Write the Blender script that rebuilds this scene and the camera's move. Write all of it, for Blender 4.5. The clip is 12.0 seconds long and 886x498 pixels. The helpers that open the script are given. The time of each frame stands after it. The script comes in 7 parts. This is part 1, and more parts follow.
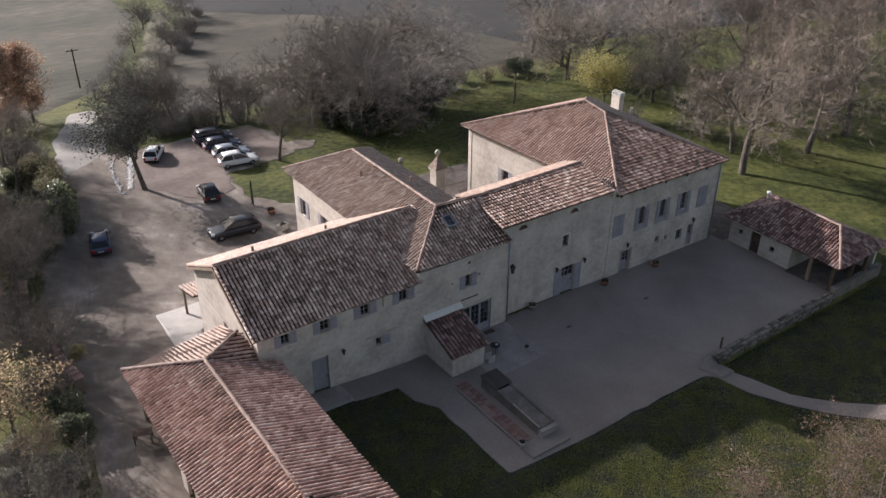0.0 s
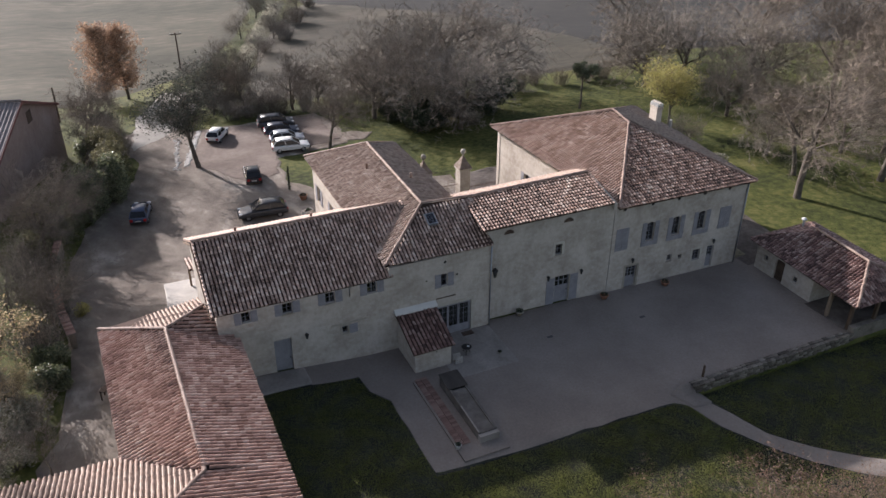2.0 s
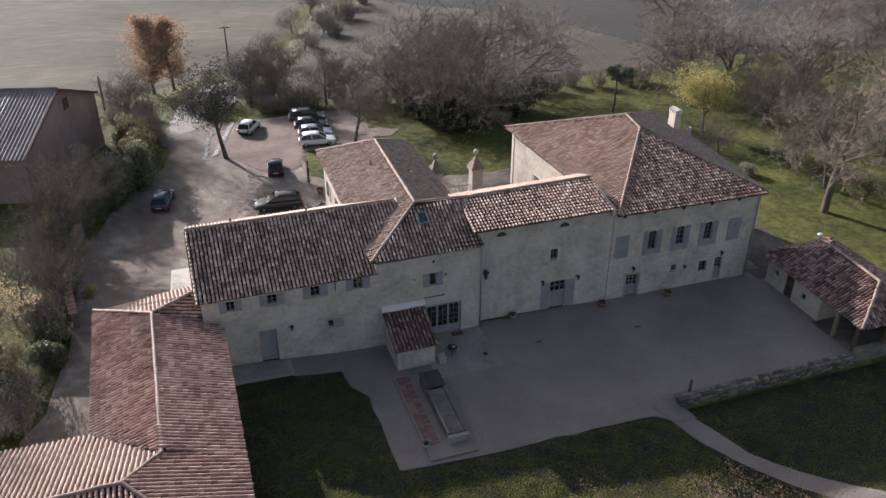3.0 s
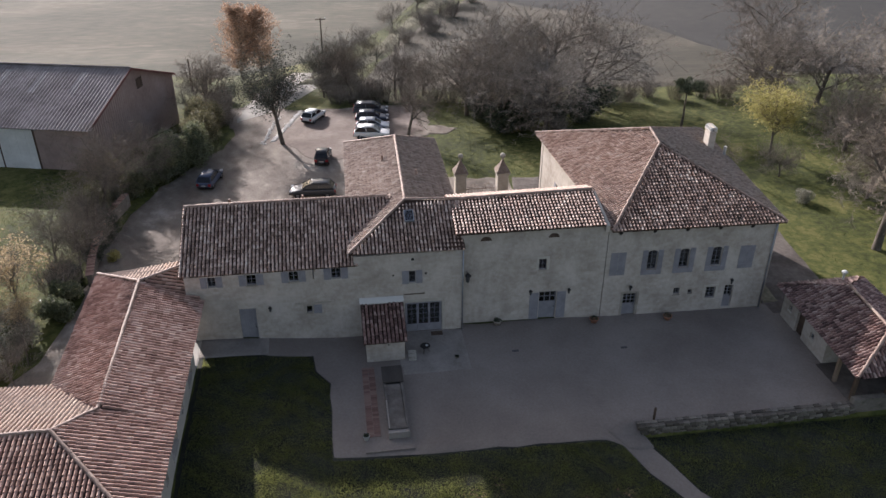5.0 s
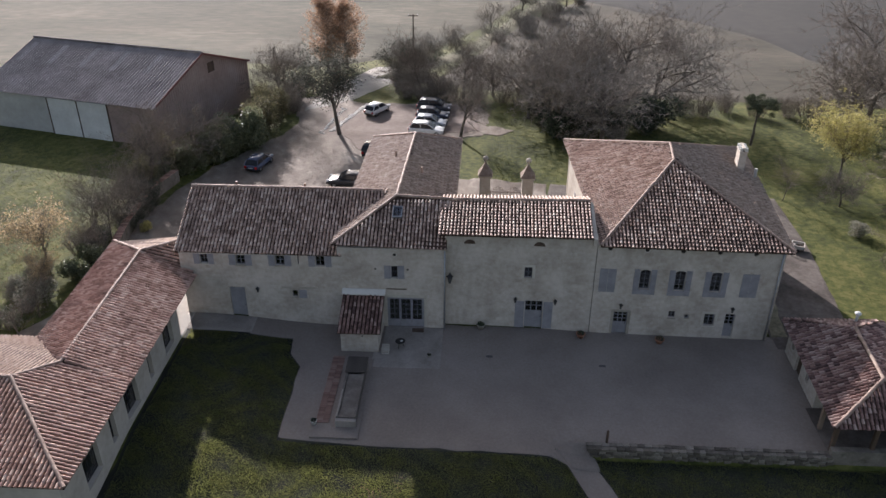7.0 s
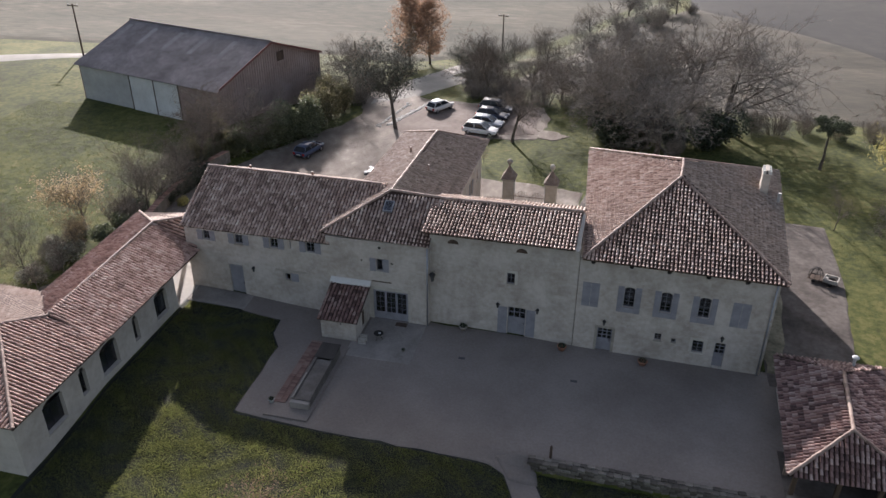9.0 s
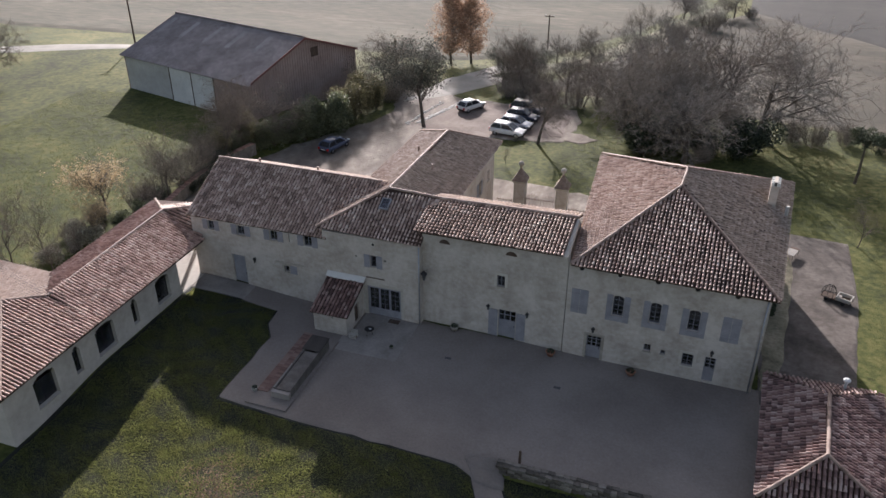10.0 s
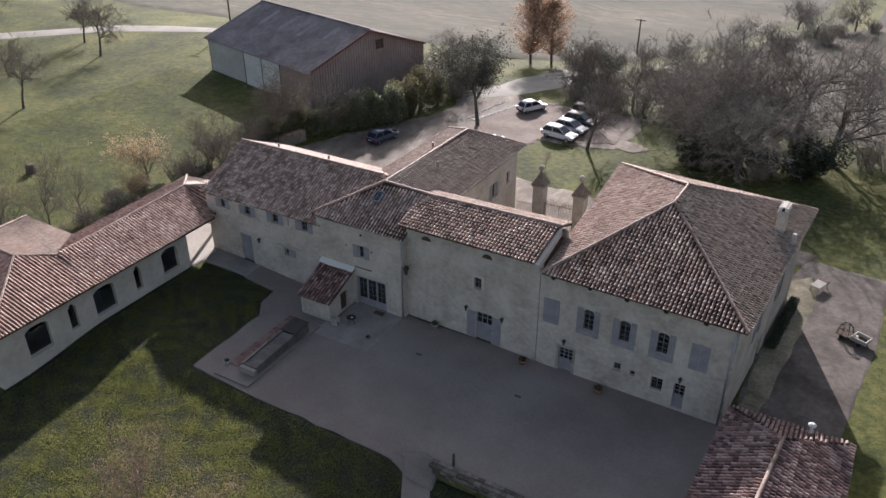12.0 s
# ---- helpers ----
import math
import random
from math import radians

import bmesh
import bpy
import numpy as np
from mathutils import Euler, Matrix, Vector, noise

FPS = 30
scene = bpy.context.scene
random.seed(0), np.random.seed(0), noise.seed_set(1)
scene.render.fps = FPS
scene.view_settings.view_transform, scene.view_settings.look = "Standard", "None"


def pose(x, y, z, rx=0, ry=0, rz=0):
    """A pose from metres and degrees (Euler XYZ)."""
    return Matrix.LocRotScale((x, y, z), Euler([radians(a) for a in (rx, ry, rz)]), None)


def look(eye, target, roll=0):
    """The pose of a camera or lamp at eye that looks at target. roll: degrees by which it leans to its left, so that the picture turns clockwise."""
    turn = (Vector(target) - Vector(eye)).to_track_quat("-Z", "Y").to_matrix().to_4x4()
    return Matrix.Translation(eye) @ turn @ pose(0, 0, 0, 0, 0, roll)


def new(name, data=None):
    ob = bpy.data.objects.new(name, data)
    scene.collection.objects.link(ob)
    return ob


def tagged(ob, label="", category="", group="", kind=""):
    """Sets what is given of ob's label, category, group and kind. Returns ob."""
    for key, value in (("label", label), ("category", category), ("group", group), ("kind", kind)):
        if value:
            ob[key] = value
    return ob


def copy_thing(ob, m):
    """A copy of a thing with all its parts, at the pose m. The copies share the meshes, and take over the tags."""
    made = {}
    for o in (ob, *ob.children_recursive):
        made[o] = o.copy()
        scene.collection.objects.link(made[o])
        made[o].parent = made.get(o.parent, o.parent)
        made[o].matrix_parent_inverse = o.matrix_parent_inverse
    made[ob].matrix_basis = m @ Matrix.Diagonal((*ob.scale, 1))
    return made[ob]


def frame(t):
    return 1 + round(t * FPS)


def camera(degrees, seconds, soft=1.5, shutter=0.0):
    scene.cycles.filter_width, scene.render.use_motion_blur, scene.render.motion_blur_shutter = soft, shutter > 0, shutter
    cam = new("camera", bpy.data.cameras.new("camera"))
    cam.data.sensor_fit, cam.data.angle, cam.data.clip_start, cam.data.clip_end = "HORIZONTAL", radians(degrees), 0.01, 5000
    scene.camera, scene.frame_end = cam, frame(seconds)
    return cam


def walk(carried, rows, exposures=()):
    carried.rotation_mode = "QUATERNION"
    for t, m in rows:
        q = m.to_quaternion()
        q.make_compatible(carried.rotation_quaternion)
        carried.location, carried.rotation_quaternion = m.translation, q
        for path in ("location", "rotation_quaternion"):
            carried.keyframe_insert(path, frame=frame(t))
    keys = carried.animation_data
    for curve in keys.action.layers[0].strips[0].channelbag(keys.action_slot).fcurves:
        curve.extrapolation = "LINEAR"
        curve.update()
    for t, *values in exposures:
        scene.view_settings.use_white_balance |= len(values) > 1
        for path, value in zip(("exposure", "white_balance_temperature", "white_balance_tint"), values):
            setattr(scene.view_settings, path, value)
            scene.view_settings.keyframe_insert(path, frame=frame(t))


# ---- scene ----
cam = camera(58.5, 12.0)
PATH = [
    (0, (-33.425, -38.447, 34.643), (-32.412, -37.025, 33.668), 0.3),
    (0.5, (-31.189, -39.955, 34.61), (-30.243, -38.487, 33.635), 0.3),
    (1, (-28.941, -41.491, 34.686), (-28.066, -39.981, 33.709), 0.2),
    (1.5, (-26.604, -42.888, 34.756), (-25.803, -41.338, 33.779), 0.2),
    (2, (-24.137, -44.239, 34.878), (-23.412, -42.653, 33.898), 0.2),
    (2.5, (-21.595, -45.345, 35.009), (-20.949, -43.728, 34.025), 0.1),
    (3, (-19.038, -46.329, 35.062), (-18.469, -44.683, 34.077), 0.1),
    (5, (-8.589, -49.179, 35.345), (-8.342, -47.457, 34.357), 0.2),
    (5.5, (-5.912, -49.566, 35.38), (-5.746, -47.835, 34.392), 0.1),
    (6, (-3.176, -49.838, 35.468), (-3.094, -48.101, 34.48), 0.1),
    (6.5, (-0.53, -49.958, 35.531), (-0.529, -48.22, 34.542), 0.2),
    (7, (2.236, -49.936, 35.538), (2.152, -48.201, 34.548), 0.2),
    (9, (12.877, -48.68, 35.638), (12.47, -46.992, 34.646), 0.2),
    (9.5, (15.501, -48.058, 35.773), (15.014, -46.393, 34.779), 0.1),
    (10, (18.156, -47.256, 35.868), (17.59, -45.617, 34.871), 0.0),
    (10.5, (20.738, -46.321, 35.955), (20.095, -44.711, 34.957), -0.1),
    (11, (23.193, -45.283, 35.985), (22.478, -43.706, 34.984), -0.1),
    (11.5, (25.697, -44.103, 35.944), (24.907, -42.563, 34.943), -0.2),
    (12, (28.016, -42.905, 35.982), (27.158, -41.402, 34.978), -0.1),
]
walk(cam, [(t, look(eye, target, roll)) for t, eye, target, roll in PATH], [(0.0, 0.79, 6150, 17), (3.0, 0.88, 6150, 17), (6.0, 0.96, 6150, 17), (12.0, 0.99, 6150, 17)])

# ---------------------------------------------------------------- world, sun
world = bpy.data.worlds.new("world")
scene.world = world
world.use_nodes = True
SUN_DIR = Vector((-0.96, 2.17, 1.0)).normalized()      # towards the sun
SUN_EL = math.asin(SUN_DIR.z)
SUN_AZ = math.atan2(SUN_DIR.x, SUN_DIR.y)
sky = world.node_tree.nodes.new("ShaderNodeTexSky")
sky.sky_type, sky.sun_disc = "NISHITA", False
sky.sun_elevation, sky.sun_rotation = SUN_EL, SUN_AZ
sky.air_density, sky.dust_density = 1.3, 3.0
bg = world.node_tree.nodes["Background"]
bg.inputs["Strength"].default_value = 0.092
haze = world.node_tree.nodes.new("ShaderNodeHueSaturation")      # a hazy winter sky is paler than clear air
haze.inputs["Saturation"].default_value = 0.75
world.node_tree.links.new(sky.outputs["Color"], haze.inputs["Color"])
world.node_tree.links.new(haze.outputs["Color"], bg.inputs["Color"])
sun = new("sun", bpy.data.lights.new("sun", "SUN"))
sun.data.energy, sun.data.angle, sun.data.color = 5.0, radians(0.6), (1.0, 0.925, 0.85)
sun.matrix_basis = look((0, 0, 80), tuple(Vector((0, 0, 80)) - SUN_DIR))


# ---------------------------------------------------------------- shapes
class Shape:
    """Vertices and faces, gathered and then linked as one mesh."""

    def __init__(self):
        self.v, self.f = [], []

    def add(self, verts, faces):
        n = len(self.v)
        self.v += [tuple(p) for p in verts]
        self.f += [tuple(n + i for i in f) for f in faces]
        return self

    def box(self, x0, y0, z0, x1, y1, z1, m=None):
        p = [Vector((x, y, z)) for z in (z0, z1) for x, y in ((x0, y0), (x1, y0), (x1, y1), (x0, y1))]
        if m is not None:
            p = [m @ q for q in p]
        return self.add(p, [(3, 2, 1, 0), (4, 5, 6, 7), (0, 1, 5, 4), (1, 2, 6, 5), (2, 3, 7, 6), (3, 0, 4, 7)])

    def prism(self, ring, up):
        """A solid between a ring of points and the same ring moved by up."""
        n = len(ring)
        p = [Vector(q) for q in ring]
        return self.add(p + [q + Vector(up) for q in p], [tuple(range(n - 1, -1, -1)), tuple(range(n, 2 * n))] + [(i, (i + 1) % n, n + (i + 1) % n, n + i) for i in range(n)])

    def tube(self, p0, p1, r0, r1, n=6, caps=False):
        p0, p1 = Vector(p0), Vector(p1)
        d = (p1 - p0).normalized()
        a = d.orthogonal().normalized()
        b = d.cross(a)
        ring = [a * math.cos(2 * math.pi * i / n) + b * math.sin(2 * math.pi * i / n) for i in range(n)]
        faces = [(i, (i + 1) % n, n + (i + 1) % n, n + i) for i in range(n)]
        if caps:
            faces += [tuple(range(n - 1, -1, -1)), tuple(range(n, 2 * n))]
        return self.add([p0 + q * r0 for q in ring] + [p1 + q * r1 for q in ring], faces)

    def lathe(self, profile, n=14, at=(0, 0, 0)):
        """A turned solid from rows of (radius, height)."""
        at = Vector(at)
        verts = [at + Vector((r * math.cos(2 * math.pi * i / n), r * math.sin(2 * math.pi * i / n), z)) for r, z in profile for i in range(n)]
        faces = [(k * n + i, k * n + (i + 1) % n, (k + 1) * n + (i + 1) % n, (k + 1) * n + i) for k in range(len(profile) - 1) for i in range(n)]
        faces += [tuple(range(n - 1, -1, -1)), tuple(range((len(profile) - 1) * n, len(profile) * n))]
        return self.add(verts, faces)

    def data(self, name, material, smooth=False):
        me = bpy.data.meshes.new(name)
        me.from_pydata([tuple(p) for p in self.v], [], self.f)
        me.update()
        if smooth:
            me.polygons.foreach_set("use_smooth", [True] * len(me.polygons))
        me.materials.append(material)
        return me


def adopt(ob, parent):
    """Hang ob under parent and leave it where it is; things are never turned before their parts are hung."""
    ob.parent = parent
    if parent.parent is None:
        ob.matrix_parent_inverse = parent.matrix_basis.inverted()
    return ob


def part(name, shape, material, parent, label="", smooth=False):
    ob = adopt(new(name, shape.data(name, material, smooth)), parent)
    return tagged(ob, label) if label else ob


def piece(name, mesh, m, parent):
    ob = new(name, mesh)
    ob.matrix_basis = m
    return adopt(ob, parent)


def thing(name, at, label, category, group="", kind=""):
    ob = new(name)
    ob.empty_display_size = 0.3
    ob.matrix_basis = Matrix.Translation(at)
    return tagged(ob, label, category, group, kind)


def solid(name, shape, material, label, category, group="", kind="", smooth=False):
    return tagged(new(name, shape.data(name, material, smooth)), label, category, group, kind)


# ---------------------------------------------------------------- materials
def material(name, stops, scale=1.0, detail=6.0, rough=0.9, bump=0.0, bump_scale=None, fine=0.25, fine_scale=None, random_by="", metal=0.0, stretch=(1, 1, 1), spots=None, spread=0.75):
    """A surface with a colour ramp over broad noise, finer noise on top, an optional shift by piece, and relief."""
    m = bpy.data.materials.new(name)
    m.use_nodes = True
    t = m.node_tree
    n, l = t.nodes, t.links
    p = n["Principled BSDF"]
    p.inputs["Roughness"].default_value, p.inputs["Metallic"].default_value = rough, metal
    p.inputs["Specular IOR Level"].default_value = 0.3
    co = n.new("ShaderNodeTexCoord")
    mp = n.new("ShaderNodeMapping")
    mp.inputs["Scale"].default_value = stretch
    l.new(co.outputs["Object"], mp.inputs["Vector"])

    def tex(s, d):
        x = n.new("ShaderNodeTexNoise")
        x.inputs["Scale"].default_value, x.inputs["Detail"].default_value, x.inputs["Roughness"].default_value = s, d, 0.6
        l.new(mp.outputs["Vector"], x.inputs["Vector"])
        return x.outputs["Fac"]

    def calc(op, a, b):
        x = n.new("ShaderNodeMath")
        x.operation = op
        for i, v in enumerate((a, b)):
            if isinstance(v, (int, float)):
                x.inputs[i].default_value = v
            else:
                l.new(v, x.inputs[i])
        return x.outputs[0]

    broad, small = tex(scale, detail), tex(fine_scale or scale * 9, 4.0)
    fac = calc("ADD", calc("MULTIPLY", calc("SUBTRACT", broad, 0.5), 1.7), calc("MULTIPLY", calc("SUBTRACT", small, 0.5), fine * 2.2))
    if random_by:
        if random_by == "island":
            r = n.new("ShaderNodeNewGeometry").outputs["Random Per Island"]
        else:
            r = n.new("ShaderNodeObjectInfo").outputs["Random"]
        fac = calc("ADD", calc("MULTIPLY", fac, 0.5), calc("MULTIPLY", calc("SUBTRACT", r, 0.5), spread))
    fac = calc("ADD", fac, 0.5)
    ramp = n.new("ShaderNodeValToRGB")
    while len(ramp.color_ramp.elements) < len(stops):
        ramp.color_ramp.elements.new(0.5)
    for e, (pos, col) in zip(ramp.color_ramp.elements, stops):
        e.position, e.color = pos, (*col, 1)
    l.new(fac, ramp.inputs["Fac"])
    out = ramp.outputs["Color"]
    if spots:
        sc, lo, hi, col = spots
        mixer = n.new("ShaderNodeMix")
        mixer.data_type = "RGBA"
        rng = n.new("ShaderNodeMapRange")
        rng.inputs["From Min"].default_value, rng.inputs["From Max"].default_value = lo, hi
        l.new(tex(sc, 7.0), rng.inputs["Value"])
        l.new(rng.outputs["Result"], mixer.inputs["Factor"])
        l.new(out, mixer.inputs["A"])
        mixer.inputs["B"].default_value = (*col, 1)
        out = mixer.outputs["Result"]
    l.new(out, p.inputs["Base Color"])
    if bump:
        b = n.new("ShaderNodeBump")
        b.inputs["Strength"].default_value, b.inputs["Distance"].default_value = min(1.0, bump), 0.05
        l.new(tex(bump_scale or scale * 12, 5.0), b.inputs["Height"])
        l.new(b.outputs["Normal"], p.inputs["Normal"])
    return m


def plain(name, col, rough=0.6, metal=0.0, vary=0.12):
    lo = tuple(c * (1 - vary) for c in col)
    hi = tuple(min(1, c * (1 + vary)) for c in col)
    return material(name, [(0.3, lo), (0.7, hi)], 3.0, rough=rough, metal=metal)


GRASS = material("grass", [(0.1, (0.015, 0.020, 0.006)), (0.4, (0.041, 0.050, 0.012)), (0.62, (0.075, 0.082, 0.020)), (0.9, (0.124, 0.115, 0.040))], 0.10, 9, 0.92, 0.9, 4.0, 0.5, 1.6)
GRASS.node_tree.nodes["Principled BSDF"].inputs["Specular IOR Level"].default_value = 0.2
GRAVEL = material("gravel", [(0.15, (0.138, 0.117, 0.103)), (0.5, (0.177, 0.152, 0.134)), (0.85, (0.222, 0.193, 0.172))], 0.12, 8, 0.95, 0.4, 22.0, 0.35, 6.0)
LOT = material("stony_ground", [(0.15, (0.092, 0.074, 0.060)), (0.4, (0.138, 0.114, 0.093)), (0.6, (0.186, 0.158, 0.131)), (0.85, (0.33, 0.297, 0.256))], 0.16, 11, 0.9, 0.5, 30.0, 0.35, 1.3, stretch=(1, 0.6, 1))
BAY = material("pink_brown_gravel", [(0.15, (0.105, 0.080, 0.067)), (0.5, (0.150, 0.119, 0.101)), (0.85, (0.205, 0.168, 0.145))], 0.2, 9, 0.93, 0.4, 26.0, 0.35, 2.0)
APRON = material("brown_gravel", [(0.15, (0.054, 0.045, 0.039)), (0.45, (0.085, 0.072, 0.063)), (0.8, (0.138, 0.120, 0.106))], 0.35, 10, 0.93, 0.4, 26.0, 0.4, 2.5)
TERRACE = material("packed_terrace", [(0.15, (0.165, 0.146, 0.130)), (0.5, (0.225, 0.202, 0.182)), (0.85, (0.285, 0.258, 0.234))], 0.5, 8, 0.95, 0.4, 22.0, 0.3, 6.0)
BED = material("mossy_earth", [(0.15, (0.105, 0.096, 0.062)), (0.5, (0.185, 0.166, 0.115)), (0.85, (0.29, 0.255, 0.185))], 0.6, 8, 0.95, 0.5, 12.0, 0.4, 4.0)
LANE = material("grassy_lane", [(0.15, (0.060, 0.062, 0.034)), (0.5, (0.088, 0.085, 0.050)), (0.85, (0.125, 0.115, 0.075))], 0.2, 8, 0.95, 0.4, 6.0, 0.3, 2.0)
PLOUGH = material("ploughed_soil", [(0.1, (0.013, 0.014, 0.014)), (0.5, (0.023, 0.023, 0.022)), (0.9, (0.038, 0.036, 0.032))], 0.02, 8, 0.95, 0.5, 1.2, 0.4, 0.4)
FIELD = material("bare_field", [(0.12, (0.029, 0.030, 0.019)), (0.4, (0.052, 0.051, 0.035)), (0.62, (0.072, 0.067, 0.047)), (0.88, (0.112, 0.102, 0.075))], 0.022, 10, 0.97, 0.6, 1.5, 0.6, 0.3, stretch=(1, 2.6, 1))
FIELD_EAST = material("brown_stubble", [(0.12, (0.025, 0.024, 0.016)), (0.4, (0.042, 0.038, 0.027)), (0.62, (0.057, 0.050, 0.036)), (0.88, (0.088, 0.077, 0.057))], 0.03, 10, 0.97, 0.6, 1.5, 0.6, 0.35, stretch=(1, 3.2, 1))
ROADM = material("pale_road", [(0.2, (0.33, 0.31, 0.28)), (0.8, (0.47, 0.44, 0.40))], 0.3, 6, 0.9, 0.2)
KERB = material("pale_stone_edging", [(0.2, (0.44, 0.42, 0.39)), (0.8, (0.60, 0.58, 0.54))], 0.3, 6, 0.9, 0.2, random_by="object")
VERGE_ROAD = material("grey_lane", [(0.2, (0.20, 0.19, 0.168)), (0.8, (0.29, 0.275, 0.248))], 0.3, 6, 0.9, 0.2)
WALL = material("lime_render", [(0.1, (0.335, 0.293, 0.248)), (0.45, (0.430, 0.385, 0.335)), (0.8, (0.50, 0.455, 0.402))], 0.4, 10, 0.93, 0.6, 5.0, 0.5, 3.0, spots=(0.5, 0.56, 0.78, (0.30, 0.262, 0.212)))


def coursed(m, width, height, depth):
    """Faint stone courses under a worn lime wash: the stones differ a little in tone and stand a little proud."""
    n, l = m.node_tree.nodes, m.node_tree.links
    p = n["Principled BSDF"]
    co, mp, br = n.new("ShaderNodeTexCoord"), n.new("ShaderNodeMapping"), n.new("ShaderNodeTexBrick")
    mp.inputs["Rotation"].default_value = (radians(-90), 0, 0)
    l.new(co.outputs["Object"], mp.inputs["Vector"])
    l.new(mp.outputs["Vector"], br.inputs["Vector"])
    br.inputs["Color1"].default_value, br.inputs["Color2"].default_value, br.inputs["Mortar"].default_value = (1, 1, 1, 1), (0.80, 0.785, 0.77, 1), (0.90, 0.89, 0.875, 1)
    for key, value in (("Scale", 1.0), ("Mortar Size", 0.018), ("Mortar Smooth", 0.6), ("Brick Width", width), ("Row Height", height)):
        br.inputs[key].default_value = value
    patch, mix = n.new("ShaderNodeTexNoise"), n.new("ShaderNodeMix")
    patch.inputs["Scale"].default_value, patch.inputs["Detail"].default_value = 0.35, 5.0
    l.new(mp.outputs["Vector"], patch.inputs["Vector"])
    fade = n.new("ShaderNodeMapRange")
    fade.inputs["From Min"].default_value, fade.inputs["From Max"].default_value, fade.inputs["To Max"].default_value = 0.42, 0.62, depth
    l.new(patch.outputs["Fac"], fade.inputs["Value"])
    mix.data_type, mix.blend_type = "RGBA", "MULTIPLY"
    l.new(fade.outputs["Result"], mix.inputs["Factor"])
    l.new(p.inputs["Base Color"].links[0].from_socket, mix.inputs["A"])
    l.new(br.outputs["Color"], mix.inputs["B"])
    l.new(mix.outputs["Result"], p.inputs["Base Color"])


coursed(WALL, 0.52, 0.27, 0.9)
WALL_PALE = material("pale_render", [(0.1, (0.345, 0.305, 0.258)), (0.5, (0.44, 0.395, 0.340)), (0.9, (0.52, 0.475, 0.415))], 0.3, 8, 0.93, 0.4, 5.0, 0.4, 2.0)
STONE = material("limestone", [(0.1, (0.24, 0.215, 0.18)), (0.5, (0.40, 0.365, 0.31)), (0.9, (0.52, 0.485, 0.42))], 0.9, 7, 0.93, 0.6, 9.0, 0.4, 5.0, "object")
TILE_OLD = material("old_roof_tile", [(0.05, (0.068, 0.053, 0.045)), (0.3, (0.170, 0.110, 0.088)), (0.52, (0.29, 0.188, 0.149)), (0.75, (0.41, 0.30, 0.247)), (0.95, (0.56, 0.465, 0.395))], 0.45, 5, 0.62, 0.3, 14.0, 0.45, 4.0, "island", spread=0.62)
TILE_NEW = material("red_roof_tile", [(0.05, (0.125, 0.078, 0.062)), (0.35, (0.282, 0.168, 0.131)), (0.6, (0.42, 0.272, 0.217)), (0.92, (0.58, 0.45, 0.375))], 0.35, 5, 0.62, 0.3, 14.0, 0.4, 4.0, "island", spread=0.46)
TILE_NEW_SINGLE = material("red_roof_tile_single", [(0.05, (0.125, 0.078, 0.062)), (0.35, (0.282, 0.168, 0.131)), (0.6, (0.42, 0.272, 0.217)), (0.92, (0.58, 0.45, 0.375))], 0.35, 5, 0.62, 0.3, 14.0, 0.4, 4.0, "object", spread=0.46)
# for slopes towards the sun: sunlight is put into the paler colour
TILE_SUN_PINK = material("sunlit_pale_tile", [(0.05, (0.17, 0.115, 0.090)), (0.4, (0.33, 0.232, 0.182)), (0.7, (0.43, 0.325, 0.262)), (0.95, (0.53, 0.43, 0.36))], 0.5, 5, 0.62, 0.3, 14.0, 0.5, 4.0, "island", spread=0.3)
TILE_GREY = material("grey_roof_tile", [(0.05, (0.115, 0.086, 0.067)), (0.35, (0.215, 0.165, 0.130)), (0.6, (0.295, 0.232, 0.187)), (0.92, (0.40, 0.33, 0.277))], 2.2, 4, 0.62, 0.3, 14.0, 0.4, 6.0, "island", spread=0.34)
# west slope of the middle house, its colour lightened as sunlit
TILE_SUN_TAN = material("sunlit_tan_tile", [(0.05, (0.18, 0.124, 0.098)), (0.4, (0.33, 0.24, 0.192)), (0.7, (0.45, 0.355, 0.292)), (0.95, (0.60, 0.51, 0.44))], 1.0, 5, 0.62, 0.3, 14.0, 0.5, 4.0, "island", spread=0.42)
# slab colour darkened to imitate the shade in the channels between tile rows
CHANNEL_SHADE = material("shaded_channel", [(0.1, (0.022, 0.014, 0.011)), (0.6, (0.052, 0.031, 0.024)), (0.95, (0.09, 0.055, 0.042))], 0.8, 6, 0.95)
RIDGE = material("ridge_tile", [(0.1, (0.145, 0.095, 0.076)), (0.5, (0.225, 0.155, 0.124)), (0.9, (0.34, 0.262, 0.215))], 0.8, 5, 0.62, 0.3, 12.0, 0.4, 5.0, "object", spread=0.45)
SHUTTER = material("grey_lilac_paint", [(0.2, (0.200, 0.196, 0.212)), (0.8, (0.268, 0.262, 0.280))], 1.5, 6, 0.7, 0.1, 20.0)
FRAME = plain("window_paint", (0.20, 0.20, 0.215), 0.6)
IRON = plain("dark_iron", (0.035, 0.033, 0.033), 0.55, 0.6)
WOOD = material("weathered_wood", [(0.1, (0.075, 0.052, 0.036)), (0.5, (0.15, 0.105, 0.075)), (0.9, (0.24, 0.185, 0.14))], 1.2, 6, 0.9, 0.4, 18.0, 0.4, 9.0, "object", stretch=(1, 1, 0.2))
DARKWOOD = material("dark_wood", [(0.1, (0.035, 0.024, 0.018)), (0.9, (0.11, 0.075, 0.055))], 1.5, 6, 0.9, 0.3, 18.0)
POT = material("terracotta_pot", [(0.2, (0.24, 0.11, 0.07)), (0.8, (0.38, 0.20, 0.13))], 3.0, 5, 0.9)
